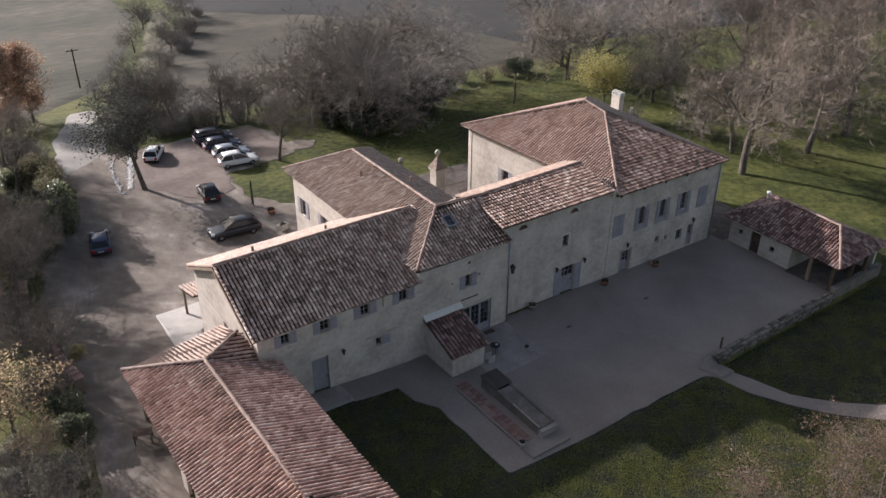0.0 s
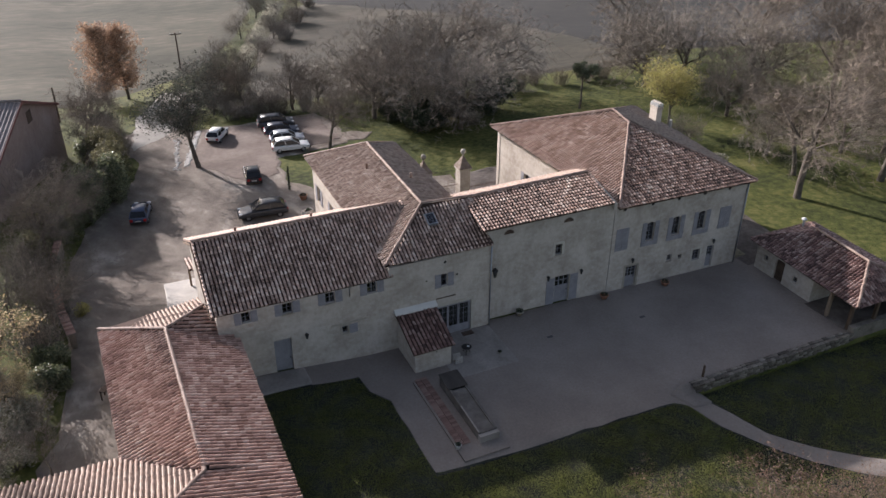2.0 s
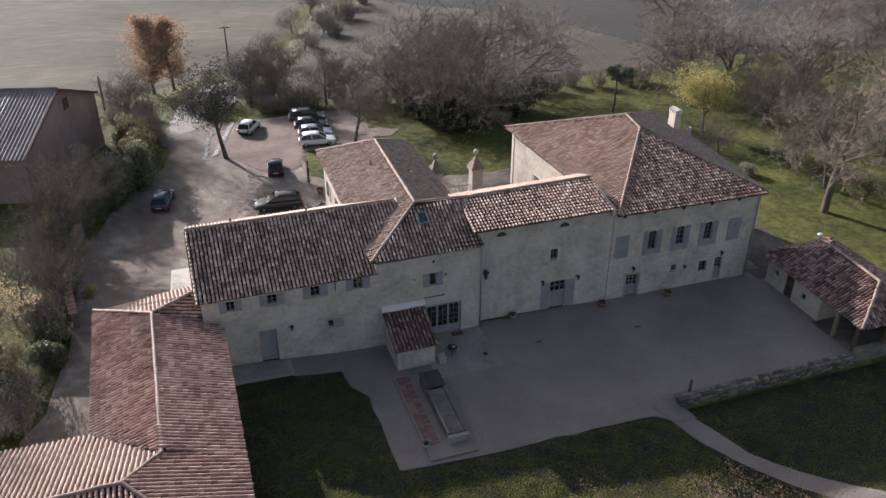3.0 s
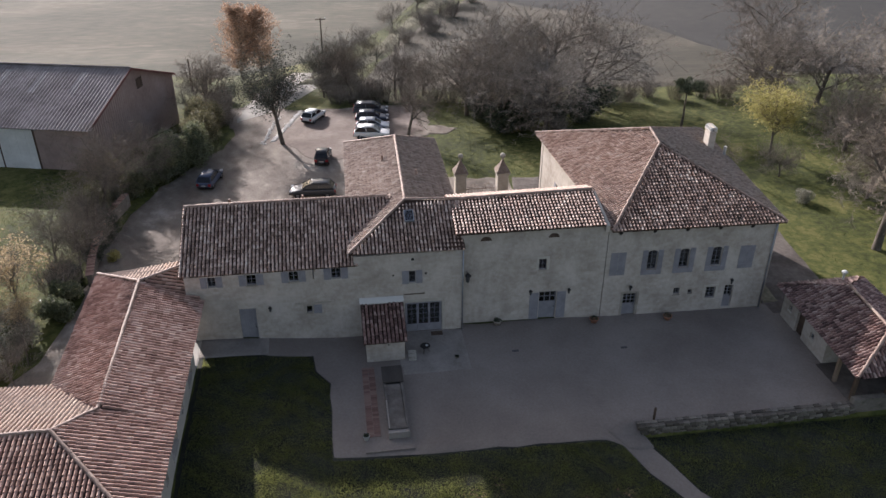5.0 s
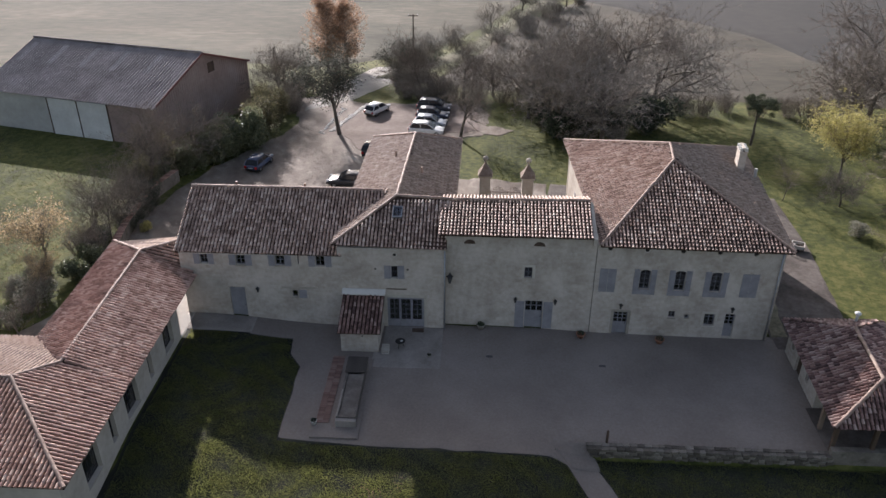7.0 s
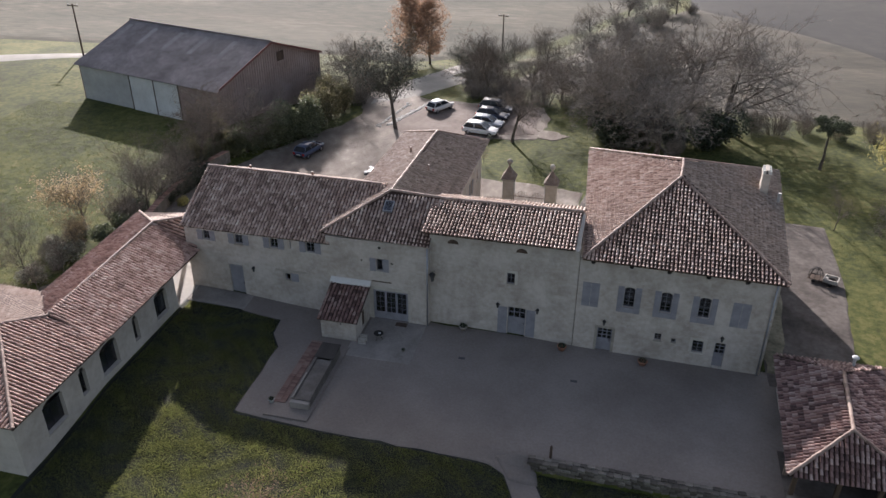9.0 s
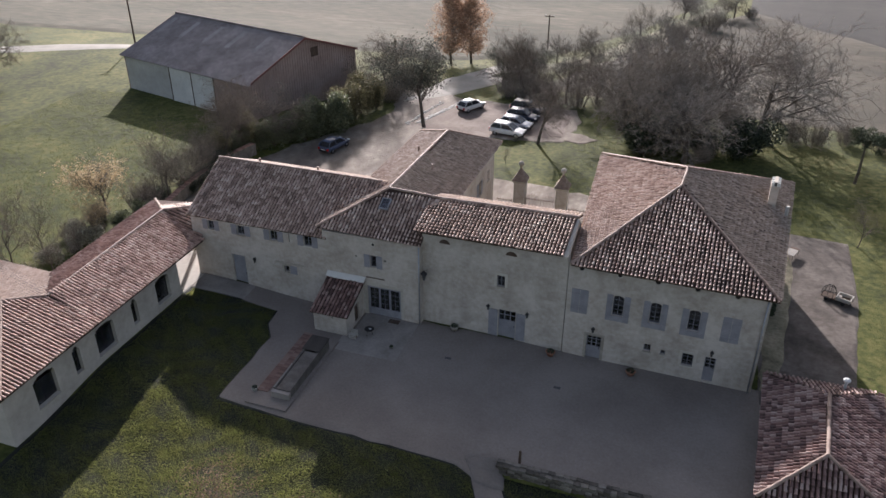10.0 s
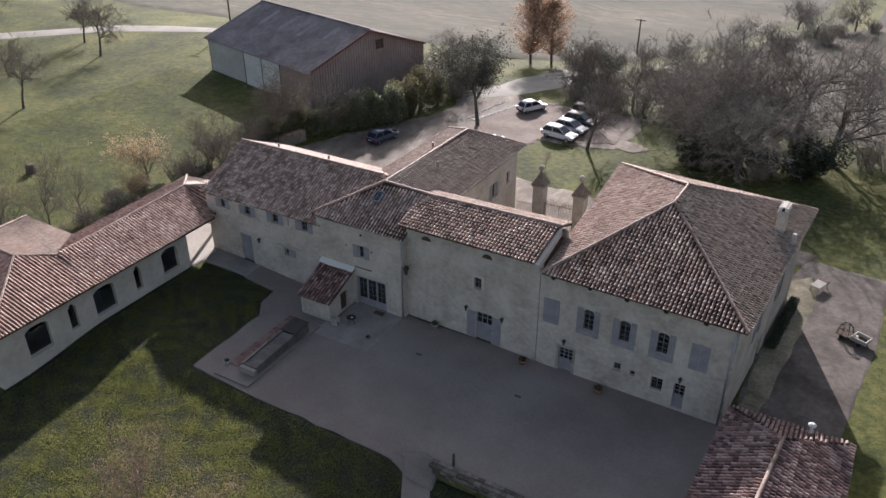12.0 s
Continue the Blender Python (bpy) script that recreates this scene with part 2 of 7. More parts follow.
BRICK = material("red_brick_paving", [(0.1, (0.120, 0.072, 0.060)), (0.5, (0.165, 0.105, 0.087)), (0.9, (0.205, 0.145, 0.122))], 1.2, 6, 0.95, 0.3, 12.0, 0.4, 8.0, "object")
ZINC = plain("zinc", (0.30, 0.31, 0.33), 0.5, 0.7)
SHEET = material("fibre_cement_sheet", [(0.1, (0.142, 0.119, 0.116)), (0.5, (0.202, 0.175, 0.169)), (0.9, (0.278, 0.247, 0.239))], 0.3, 7, 0.85, 0.2, 6.0, 0.5, 1.6)
CLAD = material("red_brown_cladding", [(0.1, (0.20, 0.145, 0.125)), (0.5, (0.28, 0.21, 0.185)), (0.9, (0.35, 0.275, 0.248))], 0.25, 6, 0.9, 0.2, 5.0)
WHITE = material("white_sheet", [(0.1, (0.44, 0.44, 0.42)), (0.6, (0.55, 0.55, 0.53)), (0.9, (0.63, 0.63, 0.61))], 0.4, 6, 0.6)
CONCRETE = material("concrete", [(0.1, (0.30, 0.285, 0.26)), (0.5, (0.40, 0.385, 0.36)), (0.9, (0.50, 0.485, 0.46))], 0.5, 7, 0.9, 0.3, 10.0)
BARK = material("grey_bark", [(0.1, (0.050, 0.042, 0.034)), (0.5, (0.105, 0.090, 0.074)), (0.9, (0.19, 0.170, 0.145))], 1.2, 6, 0.95, 0.5, 9.0)
TWIG = material("bare_twigs", [(0.1, (0.105, 0.084, 0.066)), (0.5, (0.175, 0.143, 0.114)), (0.9, (0.26, 0.218, 0.178))], 0.6, 4, 0.95, random_by="island")
# twig colour lightened to imitate distance haze on far crowns and thickets
TWIG_HAZE = material("haze_lightened_twigs", [(0.1, (0.140, 0.121, 0.101)), (0.5, (0.230, 0.201, 0.170)), (0.9, (0.325, 0.290, 0.250))], 0.6, 4, 0.95, random_by="island")


def leaves(name, a, b, c, share=0.5, spread=0.9):
    """Leaf colours by leaf; part of the light comes through the leaf from behind."""
    m = material(name, [(0.1, a), (0.5, b), (0.9, c)], 0.7, 4, 0.5, random_by="island", spread=spread)
    n, l = m.node_tree.nodes, m.node_tree.links
    p, out = n["Principled BSDF"], n["Material Output"]
    col = p.inputs["Base Color"].links[0].from_socket
    tr, mix = n.new("ShaderNodeBsdfTranslucent"), n.new("ShaderNodeMixShader")
    l.new(col, tr.inputs["Color"])
    mix.inputs["Fac"].default_value = share
    l.new(p.outputs["BSDF"], mix.inputs[1])
    l.new(tr.outputs["BSDF"], mix.inputs[2])
    l.new(mix.outputs["Shader"], out.inputs["Surface"])
    return m


LEAF_DARK = leaves("evergreen_leaf", (0.018, 0.025, 0.017), (0.040, 0.052, 0.032), (0.080, 0.098, 0.058), 0.25)
LEAF_GREEN = leaves("laurel_leaf", (0.075, 0.092, 0.050), (0.145, 0.165, 0.088), (0.26, 0.275, 0.155), 0.45)
for key_, value_ in (("Roughness", 0.34), ("Specular IOR Level", 0.7)):
    LEAF_GREEN.node_tree.nodes["Principled BSDF"].inputs[key_].default_value = value_
LEAF_PINE = leaves("pine_needle", (0.036, 0.048, 0.030), (0.075, 0.092, 0.055), (0.14, 0.155, 0.095), 0.35)
LEAF_YELLOW = leaves("yellow_leaf", (0.25, 0.225, 0.075), (0.38, 0.345, 0.125), (0.50, 0.46, 0.20), 0.55)
LEAF_BUFF = leaves("buff_leaf", (0.23, 0.165, 0.09), (0.38, 0.29, 0.17), (0.50, 0.41, 0.27), 0.55)
LEAF_RUST = leaves("rust_leaf", (0.21, 0.125, 0.078), (0.35, 0.222, 0.145), (0.46, 0.33, 0.235), 0.5)
LEAF_PINK = leaves("dry_pink_leaf", (0.14, 0.086, 0.060), (0.23, 0.150, 0.110), (0.32, 0.225, 0.175))
LEAF_PINK.node_tree.nodes["Principled BSDF"].inputs["Roughness"].default_value = 0.85
GRASS_BLADE = leaves("grass_blade", (0.148, 0.166, 0.055), (0.188, 0.204, 0.066), (0.236, 0.240, 0.088), 0.78, 0.6)
for key_, value_ in (("Roughness", 0.45), ("Specular IOR Level", 0.65)):
    GRASS_BLADE.node_tree.nodes["Principled BSDF"].inputs[key_].default_value = value_
MEADOW_BLADE = leaves("meadow_blade", (0.070, 0.082, 0.030), (0.100, 0.112, 0.042), (0.142, 0.146, 0.062), 0.7, 0.6)
# ground under the lawn blades, its colour darkened to imitate deep shade
SHADE_TURF = material("shade_darkened_turf", [(0.1, (0.007, 0.008, 0.006)), (0.4, (0.012, 0.014, 0.010)), (0.65, (0.018, 0.020, 0.014)), (0.9, (0.028, 0.029, 0.020))], 0.25, 9, 0.9, 0.8, 5.0, 0.5, 2.4)
MOSSY = material("mossy_stone", [(0.1, (0.052, 0.045, 0.037)), (0.45, (0.108, 0.094, 0.079)), (0.8, (0.180, 0.160, 0.137)), (0.95, (0.27, 0.245, 0.212))], 1.1, 7, 0.95, 0.7, 9.0, 0.4, 5.0, "object", spots=(1.4, 0.55, 0.75, (0.062, 0.062, 0.038)))

GLASS = bpy.data.materials.new("window_glass")
GLASS.use_nodes = True
_g = GLASS.node_tree.nodes["Principled BSDF"]
_g.inputs["Base Color"].default_value, _g.inputs["Roughness"].default_value = (0.34, 0.36, 0.42, 1), 0.04
_g.inputs["Transmission Weight"].default_value, _g.inputs["IOR"].default_value = 0.95, 1.45


# ---------------------------------------------------------------- ground
def ramp01(v, a, b):
    t = min(1.0, max(0.0, (v - a) / (b - a)))
    return t * t * (3 - 2 * t)


WALL_Y0, WALL_Y1 = -12.35, -11.85     # the low retaining wall stands on this strip


def ground_z(x, y):
    z = 0.75 * ramp01(-x, 8.0, 19.0) * (1 - ramp01(y, 6, 24) * (1 - ramp01(-x, 26, 33)))
    z += 0.25 * ramp01(-x, 27, 34) * (1 - ramp01(-x, 60, 90)) - 0.5 * ramp01(-x, 70, 110)
    z -= 0.25 * ramp01(x, 4.0, 13.0) * (1 - ramp01(y, 10, 30))
    back = 1 - ramp01(-x, 27, 34) * (1 - ramp01(y, 42, 75))
    if y > 12:
        z -= 0.024 * (min(y, 55) - 12) * back
    if y > 55:
        z -= 0.085 * (min(y, 95) - 55) + 0.03 * (max(y, 95) - 95) * (1 if y < 160 else 65 / (y - 95))
    south = max(0.0, WALL_Y0 - y)
    z -= 0.5 * ramp01(south, 0, 7) + 0.02 * min(south, 60)
    z -= 0.75 * ramp01(x, 6.5, 10.0) * ramp01(-y, -WALL_Y1 + 0.02, -WALL_Y0)
    if x > 32:
        z -= 0.012 * min(x - 32, 60) * (1 - ramp01(y, 20, 60))
    return z


def span(a, b, step):
    return [a + step * i for i in range(int(round((b - a) / step)) + 1)]


GX = [-1500, -900, -600, -400, -280, -220, -180, -150, -130, -115, -105] + span(-96, -44, 4) + span(-42, 46, 0.5) + span(48, 100, 4) + [110, 125, 145, 175, 210, 260, 340, 500, 800, 1500]
GY = [-1500, -800, -400, -220, -140, -100, -75, -60, -50, -42] + span(-36, 60, 0.5) + span(62, 110, 2) + span(115, 170, 5) + [185, 205, 230, 270, 330, 420, 600, 900, 1500]
gv = [(x, y, ground_z(x, y)) for y in GY for x in GX]
nx = len(GX)
gf = [(j * nx + i, j * nx + i + 1, (j + 1) * nx + i + 1, (j + 1) * nx + i) for j in range(len(GY) - 1) for i in range(nx - 1)]
solid("ground", Shape().add(gv, gf), GRASS, "mown and rough green lawn and meadow grass", "ground", kind="structure", smooth=True)


def drape(name, ring, mat, lift, label, category="ground", step=0.5, humps=0.0):
    """A thin layer laid over the ground inside a ring of plan points."""
    bm = bmesh.new()
    bm.faces.new([bm.verts.new((x, y, 0)) for x, y in ring])
    bm.normal_update()
    bmesh.ops.triangulate(bm, faces=bm.faces[:])
    for axis in (0, 1):
        lo, hi = min(p[axis] for p in ring), max(p[axis] for p in ring)
        k = math.ceil(lo / step)
        while k * step < hi:
            co, no = [0, 0, 0], [0, 0, 0]
            co[axis], no[axis] = k * step, 1
            bmesh.ops.bisect_plane(bm, geom=bm.verts[:] + bm.edges[:] + bm.faces[:], plane_co=co, plane_no=no)
            k += 1
    for v in bm.verts:
        x, y = v.co.x, v.co.y
        wave = math.sin(1.9 * x + 1.3 * math.sin(0.8 * y)) * math.sin(1.1 * y + 1.7 * math.sin(0.6 * x)) + 0.6 * math.sin(4.1 * x + 2.0 * y) * math.sin(3.3 * y - 1.6 * x)
        v.co.z = ground_z(x, y) + lift + humps * max(-0.5, wave)
    edge = [e for e in bm.edges if e.is_boundary]
    away = {}
    for e in edge:                    # the rim slopes outwards into the ground
        mid, c = (e.verts[0].co + e.verts[1].co) / 2, e.link_faces[0].calc_center_median()
        d = e.verts[1].co - e.verts[0].co
        n = Vector((d.y, -d.x, 0)).normalized()
        if n.dot(mid - c) < 0:
            n = -n
        for v in e.verts:
            k = tuple(round(x, 4) for x in v.co)
            away[k] = away.get(k, Vector((0, 0, 0))) + n
    low = bmesh.ops.extrude_edge_only(bm, edges=edge)["geom"]
    rim = 0.12 if step < 1.5 else 0.35 * step
    for v in low:
        if isinstance(v, bmesh.types.BMVert):
            n = away.get(tuple(round(x, 4) for x in v.co), Vector((0, 0, 0)))
            if n.length > 0:
                v.co += n.normalized() * rim
            v.co.z = ground_z(v.co.x, v.co.y) - 0.04
    bmesh.ops.recalc_face_normals(bm, faces=bm.faces[:])
    me = bpy.data.meshes.new(name)
    bm.to_mesh(me)
    bm.free()
    me.materials.append(mat)
    me.polygons.foreach_set("use_smooth", [True] * len(me.polygons))
    return tagged(new(name, me), label, category, kind="structure")


def wavy(ring, amount=0.25, step=1.2, seed=3):
    """The same ring with its sides broken up and made uneven."""
    rnd, out = random.Random(seed), []
    for (x0, y0), (x1, y1) in zip(ring, ring[1:] + ring[:1]):
        n = max(1, int(math.hypot(x1 - x0, y1 - y0) / step))
        for i in range(n):
            a = i / n
            out.append((x0 + (x1 - x0) * a + (rnd.uniform(-amount, amount) if i else 0), y0 + (y1 - y0) * a + (rnd.uniform(-amount, amount) if i else 0)))
    return out


drape("courtyard", wavy([(-10.05, -12.55), (-10.1, -5.4), (-11.1, -4.0), (-11.3, -2.2), (-14.6, -2.1), (-14.6, 0.3), (26, 0.6), (26, -11.8), (9.6, -11.8), (9.0, -12.9), (6.6, -13.1), (-5.0, -12.9), (-8.2, -12.7)], 0.1), GRAVEL, 0.03, "pale beige gravel courtyard in front of the house")
drape("parking_ground", wavy([(-32.2, -9.0), (-29.4, 5), (-29.8, 17), (-27.5, 30), (-22.5, 40), (-21, 46), (-24, 56), (-18, 57), (-14, 54), (2, 54.5), (3.5, 50), (2.5, 42), (-6.5, 40.5), (-7, 33), (-4, 29), (9.5, 27.5), (9.5, 19), (1, 19), (-7.5, 11), (-20, 11), (-20, 2), (-26, 2), (-26.2, -9.0)], 0.4), LOT, 0.05, "worn stony parking ground with pale patches", humps=0.018)
drape("driveway", wavy([(-21.2, 50), (-20.4, 56), (-19.3, 64), (-17, 70), (-14.5, 77), (-12.2, 77), (-12.4, 70), (-11.4, 66.5), (-14.3, 60), (-16.6, 54.5)], 0.3), VERGE_ROAD, 0.075, "pale gravel driveway leading to the fields", step=2.0)
drape("parking_bay", wavy([(-15.8, 42.6), (-12.8, 53.4), (1.6, 53.6), (2.2, 43.5), (-6.2, 41.5), (-7.2, 36), (-11.0, 35)], 0.35), BAY, 0.07, "pinkish brown gravel where the cars stand", humps=0.018)
drape("gate_drive", wavy([(9, 20), (10, 27.6), (27, 27), (26, 24.5), (14, 22)], 0.3, 2.0), APRON, 0.05, "gravel drive behind the gate", step=1.0)
drape("bare_earth", wavy([(1.0, 42.5), (5.2, 42.6), (6.5, 44.2), (4.2, 45.6), (1.4, 46.2)], 0.4, 0.8, 9), LOT, 0.06, "pale bare patch of earth at the edge of the lawn")
drape("side_yard", wavy([(25.0, -1), (24.9, 20), (26.5, 25.8), (32.8, 25.3), (32.6, 14), (31.6, 5), (31.0, -1)], 0.08), APRON, 0.035, "gravel side yard beside the house")
# sheet under the front lawn whose near-black colour deepens the house's shade
drape("front_lawn", wavy([(-19.3, -23), (-19.3, -2.1), (-14.6, -2.0), (-11.2, -2.1), (-11.0, -4.0), (-10.0, -5.4), (-9.95, -12.7), (8.8, -12.9), (9.7, -12.45), (24.2, -12.6), (32, -12.8), (35, -20), (31, -28), (22, -32), (10, -34), (-3, -33), (-13, -30)], 0.12, 1.2), SHADE_TURF, 0.012, "mown lawn turf before the house, darkened to deepen its shade")
drape("house_terrace", [(-5.1, -5.05), (-0.15, -5.0), (-0.15, -0.05), (-4.5, -0.05), (-4.5, -2.6), (-5.1, -3.2)], TERRACE, 0.045, "slightly paler packed terrace before the glazed door")
drape("wall_bed", wavy([(25.0, 0.5), (26.2, 0.6), (27.0, 9), (27.8, 19.0), (27.0, 22.8), (25.3, 21), (25.2, 5)], 0.12, 0.9, 4), BED, 0.055, "mossy earth strip along the side of the manor", step=0.8)
drape("garden_path", wavy([(6.6, -12.9), (9.6, -12.3), (10.9, -14.7), (12.0, -17.0), (14.1, -19.2), (16.6, -21.3), (22.4, -25.2), (36.0, -33.5), (35.2, -35.0), (21.6, -26.6), (15.3, -22.2), (13.0, -20.0), (11.0, -17.5), (9.4, -15.4), (8.3, -13.4)], 0.06), GRAVEL, 0.035, "narrow pale gravel path across the lawn")
drape("path_head", wavy([(7.6, -12.3), (9.3, -11.75), (10.1, -12.5), (10.3, -13.4), (8.6, -13.6)], 0.05), GRAVEL, 0.14, "gravel at the head of the path")
drape("west_field", wavy([(-260, 66), (-60, 72), (-32, 75), (-21, 80), (-10, 90), (-2, 107), (5, 125), (12, 150), (12, 330), (-260, 330)], 1.2, 8), FIELD, 0.35, "bare tan stubble field beyond the trees", step=5.0)
drape("east_field", wavy([(-4, 66), (12, 62), (30, 61), (59, 58), (59.5, 84), (55.5, 104), (46.5, 118), (25.5, 140), (14, 120), (6, 100), (1, 84)], 0.8, 5), FIELD_EAST, 0.35, "bare tan stubble field beyond the park", step=5.0)
drape("far_field", [(26, 140), (47, 118), (56, 104), (60, 84), (60, 66), (130, 45), (300, 40), (300, 330), (30, 330)], PLOUGH, 0.35, "dark ploughed field in the distance", step=5.0)
drape("field_lane", wavy([(-13.5, 69), (-11.5, 69.5), (-6.5, 77), (-2.0, 85), (2.5, 96), (7.0, 108), (12, 122), (20, 145), (18.2, 145.6), (9.9, 122.6), (4.9, 108.6), (0.6, 97), (-3.8, 86), (-8.3, 78)], 0.2, 4), LANE, 0.37, "pale grassy lane between the fields", "road", step=3.0)
drape("meadow_road", wavy([(-150, 10), (-115, 21), (-101.5, 34.5), (-89, 47), (-74, 54.5), (-58, 60), (-58, 63), (-75, 57.5), (-90.5, 49.8), (-103.5, 37), (-117, 23.5), (-150, 13)], 0.15, 3), VERGE_ROAD, 0.08, "pale narrow road past the meadow", "road", step=3.0)


# ---------------------------------------------------------------- house parts
def wall_panel(shape, p0, p1, z0, z1, thick, holes=()):
    """A wall from p0 to p1 in plan (outside on the right-hand side of the way), with holes of (u0, u1, z0, z1) through it."""
    a, b = Vector((*p0, 0)), Vector((*p1, 0))
    length = (b - a).length
    d = (b - a).normalized()
    inn = Vector((-d.y, d.x, 0)) * thick
    us = sorted({0.0, length, *[u for h in holes for u in h[:2]]})
    zs = sorted({z0, z1, *[z for h in holes for z in h[2:]]})
    gap = lambda u, z: any(h[0] < u < h[1] and h[2] < z < h[3] for h in holes)
    at = lambda u, z, k: a + d * u + inn * k + Vector((0, 0, z))
    for i in range(len(us) - 1):
        for j in range(len(zs) - 1):
            if not gap((us[i] + us[i + 1]) / 2, (zs[j] + zs[j + 1]) / 2):
                q = [(us[i], zs[j]), (us[i + 1], zs[j]), (us[i + 1], zs[j + 1]), (us[i], zs[j + 1])]
                shape.add([at(u, z, 0) for u, z in q], [(0, 1, 2, 3)])
                shape.add([at(u, z, 1) for u, z in q], [(3, 2, 1, 0)])
    for u0, u1, h0, h1 in holes:
        ring = [(u0, h0), (u1, h0), (u1, h1), (u0, h1)]
        for i in range(4):
            (ua, za), (ub, zb) = ring[i], ring[(i + 1) % 4]
            shape.add([at(ua, za, 0), at(ua, za, 1), at(ub, zb, 1), at(ub, zb, 0)], [(0, 1, 2, 3)])
    for u in (0, length):
        shape.add([at(u, z0, 0), at(u, z0, 1), at(u, z1, 1), at(u, z1, 0)], [(0, 1, 2, 3) if u == 0 else (3, 2, 1, 0)])
    shape.add([at(0, z1, 0), at(0, z1, 1), at(length, z1, 1), at(length, z1, 0)], [(3, 2, 1, 0)])
    return d, inn.normalized()


TILE_W, TILE_L = 0.264, 0.345


def slope(name, ring, parent, mat, seed=1, thick=0.12, along=None, single=None, single_mat=None, tall=1.35, lip=1.0):
    """One roof slope: a slab and rows of half-round tiles over it. The ring's first two points are its eave.
    single: tiles for which it holds of their place are laid as pieces, up to 300."""
    p = [Vector(q) for q in ring]
    u = Vector(along) if along else (p[1] - p[0]).normalized()
    nrm = Vector((0, 0, 0))
    for i in range(1, len(p) - 1):
        nrm += (p[i] - p[0]).cross(p[i + 1] - p[0])
    nrm.normalize()
    if nrm.z < 0:
        nrm = -nrm
    u = (u - nrm * u.dot(nrm)).normalized()
    v = nrm.cross(u)
    if v.z < 0:
        v = -v
    # the slab's dark colour paints shade between the tiles
    roof = part(name, Shape().prism([q - nrm * thick for q in p], nrm * thick), CHANNEL_SHADE, parent)
    flat = [((q - p[0]).dot(u), (q - p[0]).dot(v)) for q in p]
    lo, hi = min(a for a, _ in flat), max(a for a, _ in flat)
    top, bottom = max(b for _, b in flat), min(b for _, b in flat)
    rnd = random.Random(seed)
    verts, faces = [], []

    def inside(a, b):
        hit = False
        for (x0, y0), (x1, y1) in zip(flat, flat[1:] + flat[:1]):
            if (y0 > b) != (y1 > b) and a < (x1 - x0) * (b - y0) / (y1 - y0) + x0:
                hit = not hit
        return hit

    laid, one = 0, None
    wide = 1.0 if tall > 1 else 0.78      # flatter, narrower tiles leave the channels open
    if single:
        t = Shape()
        for r, bb, up in ((0.088 + 0.014 * lip, 0, 0.012 + 0.038 * lip), (0.088 - 0.010 * lip, TILE_L * 1.12, 0.0)):
            t.v += [(math.cos(math.pi * k / 4) * r * wide, bb, up + math.sin(math.pi * k / 4) * r * tall) for k in range(5)]
        t.f = [(k, k + 1, 6 + k, 5 + k) for k in range(4)] + [(0, 4, 3, 2, 1)]
        one = t.data("roof_tile", single_mat)
    arc = [(math.cos(math.pi * k / 4), math.sin(math.pi * k / 4)) for k in range(5)]
    ncol, nrow = int((hi - lo) / TILE_W), int((top - bottom) / TILE_L) + 1
    w = (hi - lo) / max(1, ncol)
    for i in range(ncol):
        a0 = lo + (i + 0.5) * w
        for j in range(nrow):
            b0 = bottom + j * TILE_L
            if not inside(a0, b0 + TILE_L * 0.45):
                continue
            a = a0 + rnd.uniform(-0.014, 0.014)
            skew, lift = rnd.uniform(-0.012, 0.012), rnd.uniform(0, 0.016 if tall > 1 else 0.045)
            b = b0 - 0.06 + rnd.uniform(-0.025, 0.025)
            if single and laid < 300 and single(p[0] + u * a + v * b):
                laid += 1
                rot = Matrix((u, v, nrm)).transposed().to_4x4()
                piece("roof_tile", one, Matrix.Translation(p[0] + u * a + v * b + nrm * lift) @ rot @ pose(0, 0, 0, 0, 0, math.degrees(-skew * 4)), roof)
                continue
            n = len(verts)
            for r, bb, up, s in ((0.088 + 0.014 * lip, b, 0.012 + 0.038 * lip + lift, -skew), (0.088 - 0.010 * lip, b + TILE_L * 1.12, lift * 0.3, skew)):
                for c, sn in arc:
                    q = p[0] + u * (a + s + c * r * wide) + v * bb + nrm * (up + sn * r * tall)
                    verts.append(q)
            faces += [(n + k, n + k + 1, n + 6 + k, n + 5 + k) for k in range(4)]
            faces.append((n, n + 4, n + 3, n + 2, n + 1))
    if verts:
        rows = part("roof_tiles", Shape().add(verts, faces), mat, roof)
        rows["kind"] = "stuff"
    return roof


RIDGE_MESH = None


def ridge_line(parent, a, b, seed=5, size=1.0):
    """Half-round capping tiles laid one by one along a ridge or hip."""
    global RIDGE_MESH
    if RIDGE_MESH is None:
        s = Shape()
        for x, r in ((0, 0.125), (0.46, 0.119)):
            s.v += [(x, math.cos(math.pi * k / 6) * r, math.sin(math.pi * k / 6) * r) for k in range(7)]
        s.f = [(k, k + 1, 8 + k, 7 + k) for k in range(6)] + [tuple(range(6, -1, -1)), tuple(range(7, 14))]
        RIDGE_MESH = s.data("ridge_tile", RIDGE)
    a, b = Vector(a), Vector(b)
    n = max(1, int((b - a).length / 0.4))
    rnd = random.Random(seed)
    d = (b - a).normalized()
    side = Vector((0, 0, 1)).cross(d).normalized()
    rot = Matrix((d, side, d.cross(side))).transposed().to_4x4()
    for i in range(n):
        q = a + d * ((b - a).length * i / n) + Vector((0, 0, 0.03 + rnd.uniform(0, 0.01))) + side * rnd.uniform(-0.015, 0.015)
        piece("ridge_tile", RIDGE_MESH, Matrix.Translation(q) @ rot @ pose(0, 0, 0, 0, rnd.uniform(-1, 1), rnd.uniform(-1.5, 1.5)) @ Matrix.Scale(size, 4), parent)


